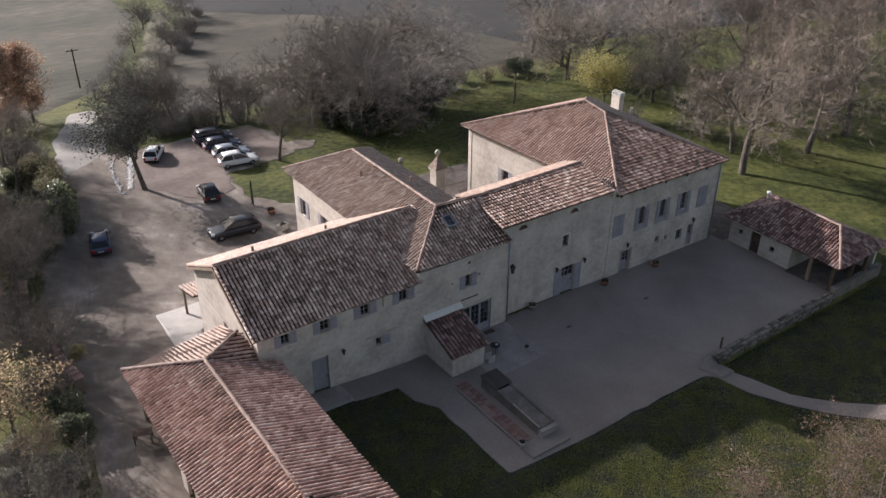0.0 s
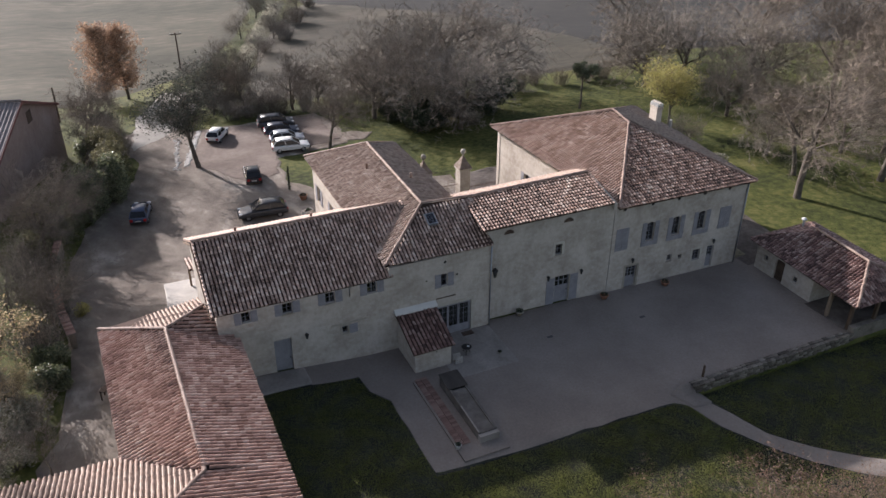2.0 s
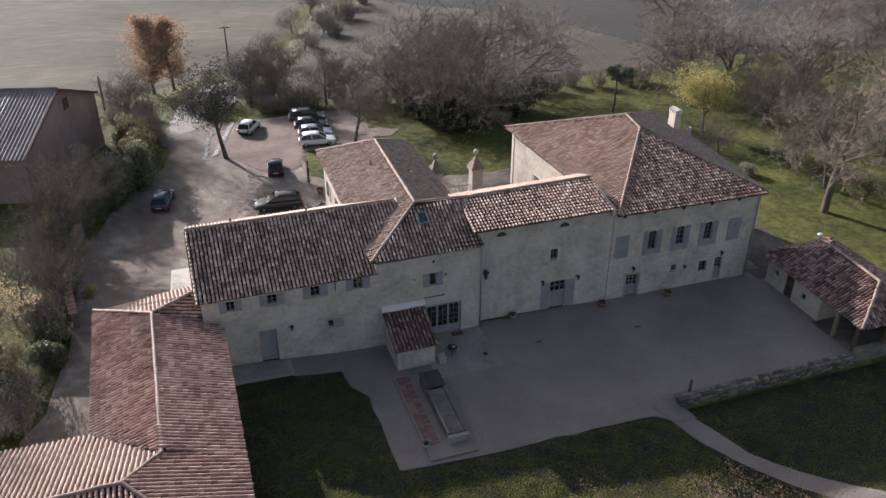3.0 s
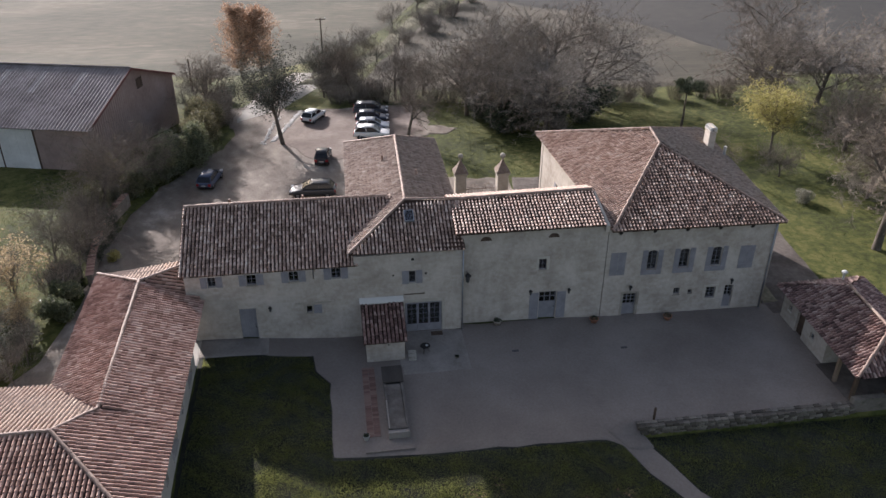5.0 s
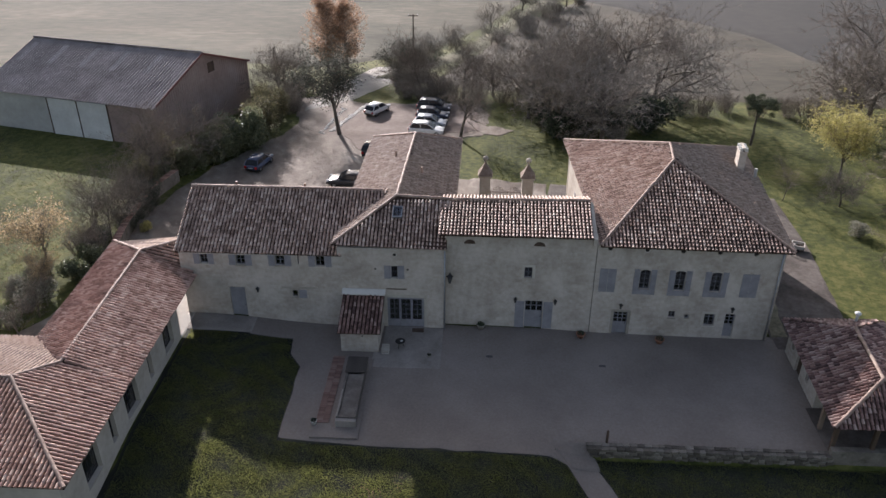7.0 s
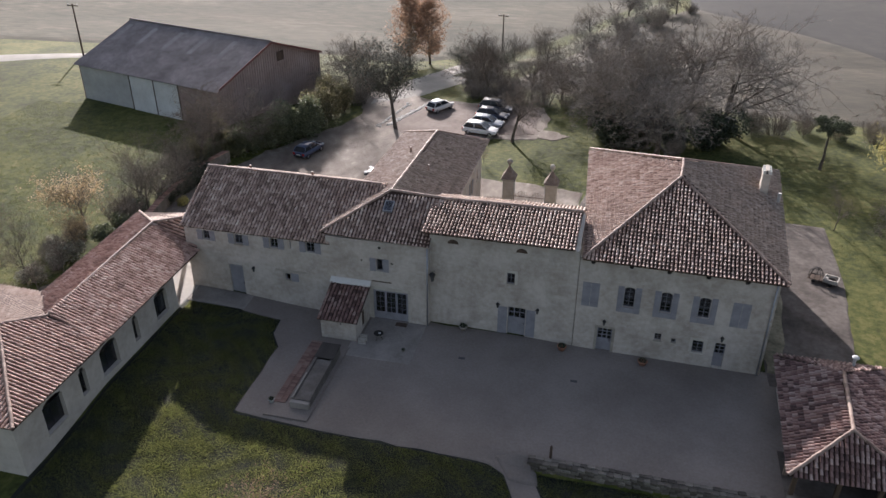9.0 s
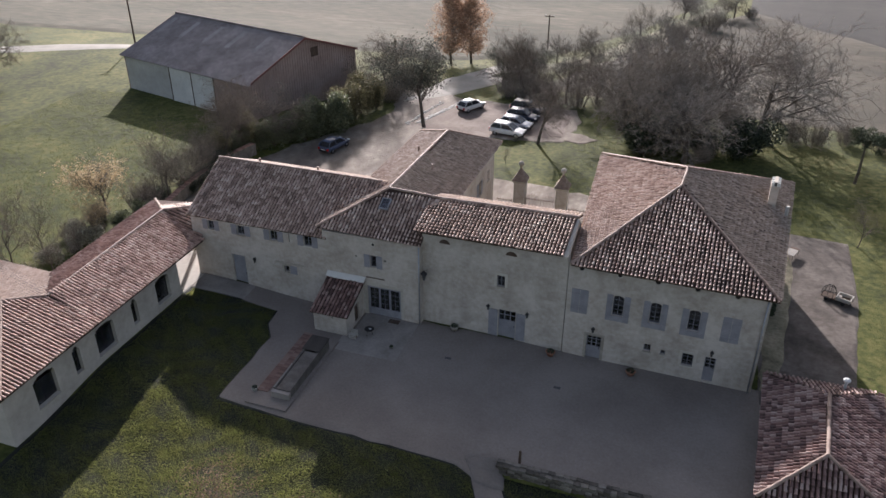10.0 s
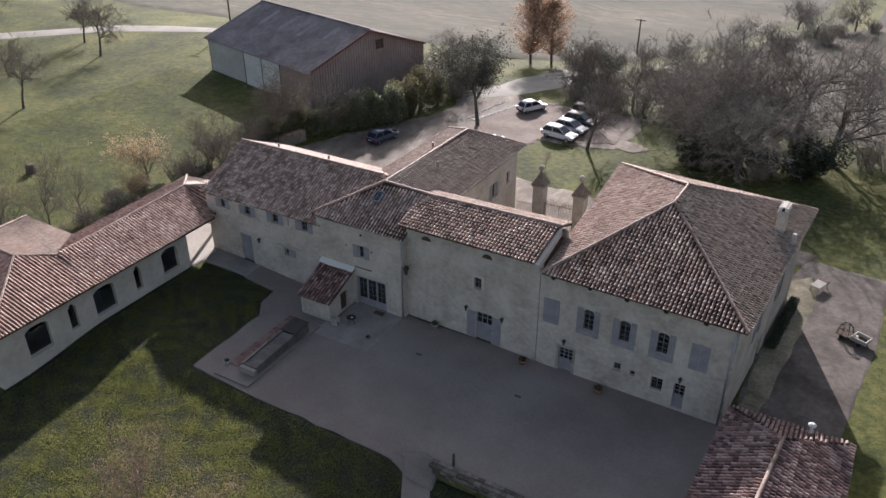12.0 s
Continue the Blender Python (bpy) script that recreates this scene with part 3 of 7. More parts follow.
class Facade:
    """A wall line from p0 to p1 on which windows, doors and lamps are set by metres along it."""

    def __init__(self, house, p0, p1, z0, z1, thick=0.5, mat=None):
        self.house, self.p0, self.p1, self.z0, self.z1, self.thick, self.mat = house, p0, p1, z0, z1, thick, mat or WALL
        self.holes = []
        d = Vector((p1[0] - p0[0], p1[1] - p0[1], 0)).normalized()
        ang = math.degrees(math.atan2(d.y, d.x))
        self.m = pose(p0[0], p0[1], 0, 0, 0, ang)      # local x along the wall, local -y outwards

    def u(self, x):
        """Metres along the wall for a place of that x."""
        return (x - self.p0[0]) / (self.p1[0] - self.p0[0]) * math.dist(self.p0, self.p1)

    def build(self):
        s = Shape()
        wall_panel(s, self.p0, self.p1, self.z0, self.z1, self.thick, self.holes)
        return part("wall", s, self.mat, self.house)

    def box(self, s, u0, y0, z0, u1, y1, z1):
        return s.box(u0, y0, z0, u1, y1, z1, self.m)

    def window(self, u0, u1, z0, z1, cols=2, rows=3, shutters=0.0, deep=0.16, frame=None, sill=True, surround=False):
        self.holes.append((u0, u1, z0, z1))
        f = Shape()
        e = 0.045
        for a, b, c, d in ((u0, u0 + e, z0, z1), (u1 - e, u1, z0, z1), (u0 + e, u1 - e, z0, z0 + e), (u0 + e, u1 - e, z1 - e, z1)):
            self.box(f, a, deep, c, b, deep + 0.07, d)
        uu = [u0 + e + (u1 - u0 - 2 * e) * k / cols for k in range(cols + 1)]
        zz = [z0 + e + (z1 - z0 - 2 * e) * k / rows for k in range(rows + 1)]
        for k in uu[1:-1]:
            self.box(f, k - 0.02, deep + 0.005, z0 + e, k + 0.02, deep + 0.06, z1 - e)
        for k in zz[1:-1]:
            for a, b in zip(uu, uu[1:]):
                self.box(f, a + 0.025, deep + 0.01, k - 0.012, b - 0.025, deep + 0.055, k + 0.012)
        win = part("window", f, frame or FRAME, self.house)
        for a, b in zip(uu, uu[1:]):
            for c, d in zip(zz, zz[1:]):
                g = Shape()
                self.box(g, a, deep + 0.028, c, b, deep + 0.034, d)
                part("pane", g, GLASS, win)
        if sill:
            s = Shape()
            self.box(s, u0 - 0.06, -0.05, z0 - 0.09, u1 + 0.06, deep - 0.003, z0 - 0.003)
            part("sill", s, STONE, win)
        if surround:
            self.surround(u0, u1, z0, z1)
        if shutters:
            for a, b in ((u0 - shutters - 0.02, u0 - 0.02), (u1 + 0.02, u1 + shutters + 0.02)):
                self.shutter(a, b, z0 - 0.03, z1 + 0.03)
        return win

    def surround(self, u0, u1, z0, z1):
        s = Shape()
        for a, b, c, d in ((u0 - 0.2, u0, z0, z1), (u1, u1 + 0.2, z0, z1), (u0 - 0.2, u1 + 0.2, z1, z1 + 0.2)):
            self.box(s, a, -0.025, c, b, 0.04, d)
        return part("surround", s, STONE, self.house)

    def arch(self, u0, u1, z1, rise):
        """Stone spandrels that round off the head of an opening."""
        mid, half = (u0 + u1) / 2, (u1 - u0) / 2
        for side in (-1, 1):
            row = [(mid + side * half * math.sin(1.5708 * k / 5), z1 - rise + rise * math.cos(1.5708 * k / 5)) for k in range(6)] + [(mid + side * half, z1)]
            ring = [self.m @ Vector((a, 0.004, z)) for a, z in row]
            part("spandrel", Shape().prism(ring, self.m.to_3x3() @ Vector((0, 0.15, 0))), WALL, self.house)

    def shutter(self, a, b, z0, z1):
        back = Shape()
        self.box(back, a, -0.022, z0, b, -0.010, z1)
        panel = part("shutter", back, SHUTTER, self.house)
        n = max(2, round((b - a) / 0.16))
        for k in range(n):
            s = Shape()
            self.box(s, a + (b - a) * k / n + 0.004, -0.045, z0, a + (b - a) * (k + 1) / n - 0.004, -0.0225, z1)
            part("board", s, SHUTTER, panel)
        for z in (z0 + 0.18 * (z1 - z0), z0 + 0.8 * (z1 - z0)):
            s = Shape()
            self.box(s, a, -0.065, z - 0.05, b, -0.046, z + 0.05)
            part("batten", s, SHUTTER, panel)
        return panel

    def door(self, u0, u1, z0, z1, mat=None, deep=0.18, glazed=0.0, rows=2, cols=2):
        """A plank door in the wall, the upper part glazed by that share of its height."""
        self.holes.append((u0, u1, z0, z1))
        zg = z1 - (z1 - z0) * glazed
        s = Shape()
        self.box(s, u0, deep + 0.04, z0, u1, deep + 0.07, zg)
        door = part("door", s, mat or SHUTTER, self.house)
        n = max(3, round((u1 - u0) / 0.18))
        for k in range(n):
            q = Shape()
            self.box(q, u0 + (u1 - u0) * k / n + 0.004, deep, z0, u0 + (u1 - u0) * (k + 1) / n - 0.004, deep + 0.039, zg)
            part("plank", q, mat or SHUTTER, door)
        if glazed:
            f = Shape()
            for k in range(cols + 1):
                c = u0 + 0.03 + (u1 - u0 - 0.06) * k / cols
                self.box(f, c - 0.03, deep, zg, c + 0.03, deep + 0.06, z1)
            for k in range(rows + 1):
                c = zg + 0.03 + (z1 - zg - 0.06) * k / rows
                for i in range(cols):
                    self.box(f, u0 + 0.06 + (u1 - u0 - 0.06) * i / cols, deep + 0.005, c - 0.025, u0 + (u1 - u0 - 0.06) * (i + 1) / cols, deep + 0.055, c + 0.025)
            part("glazing_bar", f, FRAME, door)
            for i in range(cols):
                for k in range(rows):
                    g = Shape()
                    self.box(g, u0 + 0.05 + (u1 - u0 - 0.1) * i / cols, deep + 0.027, zg + (z1 - zg) * k / rows, u0 + 0.05 + (u1 - u0 - 0.1) * (i + 1) / cols, deep + 0.033, zg + (z1 - zg) * (k + 1) / rows)
                    part("pane", g, GLASS, door)
        h = Shape()
        self.box(h, u1 - 0.16, deep - 0.05, z0 + 1.0, u1 - 0.12, deep - 0.002, z0 + 1.14)
        part("handle", h, IRON, door)
        return door

    def lantern(self, u, z, big=1.0):
        at = self.m @ Vector((u, 0, z))
        out = (self.m.to_3x3() @ Vector((0, -1, 0)))
        lamp = thing("wall_lantern", at, "dark iron wall lantern fixed to the facade", "wall lamp", "wall lanterns")
        part("bracket", Shape().tube(at + Vector((0, 0, 0.12)), at + out * 0.24 * big ** 2 + Vector((0, 0, 0.2 * big)), 0.018, 0.018, 6, True), IRON, lamp)
        c = at + out * 0.24 * big ** 2
        part("lantern_body", Shape().lathe([(0.06 * big, -0.22 * big), (0.115 * big, 0.08 * big), (0.115 * big, 0.1 * big)], 6, c), GLASS_SMOKE, lamp)
        part("lantern_roof", Shape().lathe([(0.16 * big, 0.1 * big), (0.06 * big, 0.2 * big), (0.02 * big, 0.26 * big)], 6, c), IRON, lamp)
        return lamp

    def vent(self, u, z, r=0.16):
        """A round tile-lined vent hole under the eave."""
        s = Shape()
        n = 12
        c = self.m @ Vector((u, 0, z))
        ax = self.m.to_3x3() @ Vector((1, 0, 0))
        out = self.m.to_3x3() @ Vector((0, -1, 0))
        ring = lambda rr, k: [c + out * k + ax * math.cos(2 * math.pi * i / n) * rr + Vector((0, 0, math.sin(2 * math.pi * i / n) * rr)) for i in range(n)]
        a, b, d = ring(r + 0.05, 0.02), ring(r, 0.03), ring(r, 0.004)
        s.add(a + b, [(i, (i + 1) % n, n + (i + 1) % n, n + i) for i in range(n)])
        v = part("vent", s, STONE, self.house)
        # no hole is cut: a flat dark disc imitates its shaded inside
        part("vent_hole", Shape().add(d, [tuple(range(n))]), IRON, v)

    def pipe(self, u, z0, z1, r=0.05):
        s = Shape().tube(self.m @ Vector((u, -0.09, z0)), self.m @ Vector((u, -0.09, z1)), r, r, 8, True)
        return part("downpipe", s, ZINC, self.house, smooth=True)


GLASS_SMOKE = plain("smoked_lantern_glass", (0.06, 0.06, 0.06), 0.2)


# unseen slab added inside a house to block light leaking under its roof
def ceiling(house, ring, z):
    part("ceiling", Shape().prism([(x, y, z) for x, y in ring], (0, 0, 0.12)), DARKWOOD, house)


def gable(shape, p0, p1, ztop0, apex, thick):
    """The triangle of a gable on top of a wall from p0 to p1 at height ztop0."""
    a, b = Vector((*p0, ztop0)), Vector((*p1, ztop0))
    d = (b - a).normalized()
    shape.prism([a, b, Vector(apex)], Vector((-d.y, d.x, 0)) * thick)


# ---------------------------------------------------------------- long wing (west range of the house)
def long_wing():
    h = thing("long_house_wing", (-14, 5, 0), "long two-storey cream stone wing with an old tiled gable roof", "house")
    f = Facade(h, (-19.9, 0.0), (-8.0, 0.0), -0.3, 6.25)
    u = f.u
    for a, b, z0, z1 in ((-18.34, -17.76, 5.25, 6.06), (-15.63, -14.95, 5.22, 6.05), (-12.66, -11.98, 5.25, 6.1), (-9.66, -8.96, 5.27, 6.14)):
        f.window(u(a), u(b), z0, z1, 2, 2, 0.5 if a > -17 else 0.45)
    f.window(u(-11.62), u(-11.2), 2.5, 3.1, 1, 1, 0, surround=True)
    f.door(u(-16.45), u(-15.25), 0.45, 3.25)
    f.window(u(-10.98), u(-10.88), 5.4, 6.15, 1, 1, 0, sill=False)
    f.build()
    f.lantern(u(-14.2), 3.2)
    # the repaired opening's stone lintel
    s = Shape()
    f.box(s, u(-12.4), -0.03, 3.28, u(-9.7), 0.03, 3.42)
    part("lintel", s, STONE, h)
    f.shutter(u(-11.1), u(-10.5), 2.42, 3.16)
    side = Facade(h, (-19.9, 10.9), (-19.9, 0.5), -0.3, 6.25)
    side.window(5.0, 5.75, 3.0, 4.5, 1, 2, 0)
    side.window(7.6, 8.0, 1.3, 2.1, 1, 1, 0)
    w = side.build()
    g = Shape()
    gable(g, (-19.9, 11.0), (-19.9, -0.1), 6.25, (-19.9, 5.4, 8.85), 0.5)
    part("gable", g, WALL, h)
    back = Facade(h, (-8, 10.9), (-19.4, 10.9), -0.6, 6.2)
    back.window(2.0, 3.0, 3.6, 5.0, 2, 3, 0.5)
    back.window(6.0, 7.0, 3.6, 5.0, 2, 3, 0.5)
    back.door(4.2, 5.4, -0.4, 1.9)
    back.build()
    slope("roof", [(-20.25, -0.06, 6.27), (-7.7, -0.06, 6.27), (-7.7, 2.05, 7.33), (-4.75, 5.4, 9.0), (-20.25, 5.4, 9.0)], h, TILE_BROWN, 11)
    # the back slope's paler tile colour carries sunlight
    slope("roof", [(-7.7, 11.3, 6.25), (-20.25, 11.3, 6.25), (-20.25, 5.4, 9.0), (-4.75, 5.4, 9.0), (-7.7, 8.8, 7.42)], h, TILE_SUN_PINK, 12)
    ridge_line(h, (-20.2, 5.4, 9.06), (-5.2, 5.4, 9.06))
    ceiling(h, [(-19.35, 0.55), (-8.0, 0.55), (-8.0, 10.35), (-19.35, 10.35)], 6.0)
    # boards under the verge
    s = Shape()
    for y0, z0, y1, z1 in ((-0.06, 6.11, 5.4, 8.84), (5.4, 8.84, 11.3, 6.09)):
        s.prism([(-20.28, y0, z0 - 0.1), (-20.28, y1, z1 - 0.1), (-20.28, y1, z1 + 0.1), (-20.28, y0, z0 + 0.1)], (0.05, 0, 0))
    part("verge_board", s, WOOD, h)
    for x in (-17.0, -11.5):
        part("roof_vent", Shape().tube((x, 6.6, 8.4), (x, 6.6, 8.95), 0.09, 0.09, 10, True), RIDGE, h)


# ---------------------------------------------------------------- middle house with the rear wing
def middle_house():
    h = thing("middle_house", (-4, 8, 0), "cream stone house with a hipped tiled roof running to the back", "house")
    f = Facade(h, (-8.0, 0.0), (0.0, 0.0), -0.4, 6.95)
    u = f.u
    f.window(u(-4.05), u(-3.55), 4.42, 5.48, 1, 2, 0.48)
    f.holes.append((u(-4.4), u(-1.6), -0.25, 2.7))
    f.build()
    # the glazed double door
    doors = Shape()
    for a, b, c, d in ((-4.4, -4.3, -0.25, 2.7), (-1.7, -1.6, -0.25, 2.7), (-4.3, -1.7, 2.6, 2.7)):
        f.box(doors, u(a), 0.1, c, u(b), 0.2, d)
    gd = part("glazed_door", doors, SHUTTER, h)
    for k in range(3):
        a, b = -4.3 + 2.6 * k / 3, -4.3 + 2.6 * (k + 1) / 3
        leaf = Shape()
        f.box(leaf, u(a) + 0.01, 0.12, -0.25, u(b) - 0.01, 0.17, 0.68)
        for c in (a, b - 0.09):
            f.box(leaf, u(c) + 0.01, 0.12, 0.68, u(c) + 0.08, 0.17, 2.59)
        f.box(leaf, u(a) + 0.08, 0.128, 2.5, u(b) - 0.08, 0.162, 2.59)
        lf = part("door_leaf", leaf, SHUTTER, gd)
        bars = Shape()
        f.box(bars, u((a + b) / 2) - 0.009, 0.13, 0.68, u((a + b) / 2) + 0.009, 0.141, 2.5)
        for z in (1.14, 1.6, 2.05):
            f.box(bars, u(a) + 0.08, 0.132, z - 0.009, u((a + b) / 2) - 0.01, 0.14, z + 0.009)
            f.box(bars, u((a + b) / 2) + 0.01, 0.132, z - 0.009, u(b) - 0.08, 0.14, z + 0.009)
        part("glazing_bar", bars, FRAME, lf)
    g = Shape()
    f.box(g, u(-4.28), 0.142, 0.68, u(-1.72), 0.148, 2.6)
    part("pane", g, GLASS, gd)
    s = Shape()
    f.box(s, u(-4.62), -0.02, -0.25, u(-4.4), 0.05, 2.72)
    f.box(s, u(-1.6), -0.02, -0.25, u(-1.38), 0.05, 2.72)
    f.box(s, u(-4.62), -0.02, 2.72, u(-1.38), 0.05, 3.0)
    part("surround", s, STONE, h)
    f.vent(u(-3.75), 6.45, 0.13)
    for x in (-5.2, -2.8):
        f.vent(u(x), 5.2, 0.08)
    f.pipe(u(-0.05), 0.0, 6.9, 0.055)
    east = Facade(h, (0.0, 0.5), (0.0, 20.3), -0.6, 6.95)
    east.window(10.6, 11.4, 3.9, 5.3, 2, 3, 0.45)
    east.window(14.6, 15.4, 3.9, 5.3, 2, 3, 0.45)
    east.window(17.6, 18.3, 4.2, 5.3, 2, 2, 0.0)
    east.door(12.4, 13.5, -0.4, 1.9)
    east.build()
    west = Facade(h, (-7.6, 20.3), (-7.6, 10.9), -0.8, 6.75)
    west.window(1.2, 2.2, 3.6, 5.1, 2, 3, 0.5)
    west.window(5.0, 6.0, 3.4, 5.0, 2, 3, 0.5)
    west.window(5.0, 6.0, 0.4, 2.0, 2, 3, 0.5)
    west.build()
    north = Facade(h, (-0.5, 20.8), (-7.1, 20.8), -0.8, 6.75)
    north.window(2.6, 3.6, 3.6, 5.0, 2, 3, 0.5)
    north.build()
    r0, r1, rc = (-3.9, 3.9, 9.3), (-3.5, 16.8, 9.3), (0.0, 4.05, 9.05)
    fl, fr = (-8.3, -0.1, 7.22), (0.1, -0.1, 7.1)
    bl, br = (-7.95, 21.5, 7.0), (0.5, 21.1, 7.1)
    # tile colour follows the light on each facing: west paler, east duller
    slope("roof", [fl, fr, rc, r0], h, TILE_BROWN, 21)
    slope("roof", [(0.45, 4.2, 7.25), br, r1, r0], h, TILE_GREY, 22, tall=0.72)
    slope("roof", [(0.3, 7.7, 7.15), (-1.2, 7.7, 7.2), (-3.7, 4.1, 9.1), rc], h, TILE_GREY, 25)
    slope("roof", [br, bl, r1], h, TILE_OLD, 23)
    slope("roof", [bl, fl, r0, r1], h, TILE_SUN_TAN, 24, tall=0.72)
    for a, b in ((fl, r0), (r0, rc), (r0, r1), (bl, r1), (br, r1)):
        up = Vector((0, 0, 0.06))
        ridge_line(h, Vector(a) + up, Vector(b) + up, 7)
    ceiling(h, [(-7.05, 0.55), (-0.55, 0.55), (-0.55, 20.2), (-7.05, 20.2)], 6.6)
    # unseen inner wall, added to stop light from the rear windows
    part("partition", Shape().box(-7.0, 4.5, -0.3, -0.55, 4.7, 6.6), WALL, h)
    # roof window
    m = Matrix.Translation((-3.72, 2.6, 8.58)) @ pose(0, 0, 0, 27, 0, 0)
    s = Shape()
    for a, b, c, d in ((-0.36, -0.3, -0.5, 0.5), (0.3, 0.36, -0.5, 0.5), (-0.3, 0.3, -0.5, -0.44), (-0.3, 0.3, 0.44, 0.5)):
        s.box(a, c, 0.0, b, d, 0.2, m)
    sk = part("roof_window", s, ZINC, h)
    part("pane", Shape().box(-0.3, -0.44, 0.15, 0.3, 0.44, 0.17, m), GLASS, sk)
    for x, y, z in ((-4.9, 13, 8.95), (-2.4, 9.5, 9.05)):
        part("roof_vent", Shape().tube((x, y, z - 0.3), (x, y, z + 0.25), 0.1, 0.09, 10, True), RIDGE, h)


# ---------------------------------------------------------------- link house and the manor, on one slightly turned front
F0, F1 = (0.0, 0.66), (24.4, 0.10)


def front_y(x):
    return F0[1] + (F1[1] - F0[1]) * (x - F0[0]) / (F1[0] - F0[0])


def link_house():
    h = thing("link_house", (5, 4, 0), "tall cream stone house between two others under a low tiled roof", "house")
    f = Facade(h, (0.0, front_y(0.0)), (11.0, front_y(11.0)), -0.8, 8.15)
    u = f.u
    f.window(u(5.85), u(6.45), 4.45, 5.4, 2, 2, 0, surround=True)
    f.door(u(6.05), u(7.4), -0.1, 2.45, glazed=0.4, cols=3, rows=2)
    f.build()
    for a, b in ((5.3, 6.0), (7.45, 8.15)):
        f.shutter(u(a), u(b), 0.0, 2.4)
    f.lantern(u(5.3), 2.6)
    f.lantern(u(8.3), 2.55)
    f.lantern(u(0.35), 4.55, 1.7)
    s = Shape()
    f.box(s, u(5.2), -0.75, -0.7, u(8.2), 0.1, -0.1)
    part("doorstep", s, STONE, h)
    # half-moon attic openings: flat dark panels imitate their unlit inside
    for x in (1.75, 6.85):
        s = Shape()
        c = f.m @ Vector((u(x), -0.012, 7.2))
        ax = f.m.to_3x3() @ Vector((1, 0, 0))
        ring = [c + ax * 0.42 * math.cos(math.pi * k / 10) + Vector((0, 0, 0.36 * math.sin(math.pi * k / 10))) for k in range(11)]
        s.prism(ring, (f.m.to_3x3() @ Vector((0, 0.01, 0))))
        part("attic_opening", s, DARKWOOD, h)
    y0, y1 = front_y(0), front_y(11.0)
    side = Facade(h, (0.0, 5.7), (0.0, y0 + 0.5), 6.0, 8.1)
    side.build()
    g = Shape()
    gable(g, (0.0, 5.8), (0.0, y0), 8.1, (0.0, 4.1, 8.8), 0.4)
    part("gable", g, WALL, h)
    back = Facade(h, (10.9, 5.75), (0.5, 5.75), -0.4, 8.15)
    back.window(2.5, 3.4, 4.4, 5.8, 2, 3, 0.45)
    back.window(6.5, 7.4, 4.4, 5.8, 2, 3, 0.45)
    back.door(4.4, 5.6, -0.3, 2.0)
    back.build()
    a, b = (-0.45, front_y(0) - 0.35, 8.05), (10.6, front_y(11) - 0.35, 8.2)
    c, d = (10.75, 4.15, 9.15), (-0.5, 4.1, 9.0)
    slope("roof", [a, b, c, d], h, TILE_OLD, 31)
    slope("roof", [(10.9, 6.15, 8.45), (-0.5, 6.15, 8.3), d, c], h, TILE_SUN_PINK, 32)
    ridge_line(h, Vector(d) + Vector((0, 0, 0.05)), Vector(c) + Vector((0, 0, 0.05)), 3)
    ceiling(h, [(0.45, 1.2), (10.7, 0.8), (10.7, 5.4), (0.45, 5.4)], 7.6)
    # the verge wall beside the manor roof
    s = Shape()
    s.prism([(10.65, front_y(11) - 0.3, 7.6), (10.65, 4.15, 8.5), (10.65, 4.15, 9.05), (10.65, front_y(11) - 0.3, 8.1)], (0.3, 0, 0))
    part("parapet", s, WALL_PALE, h)


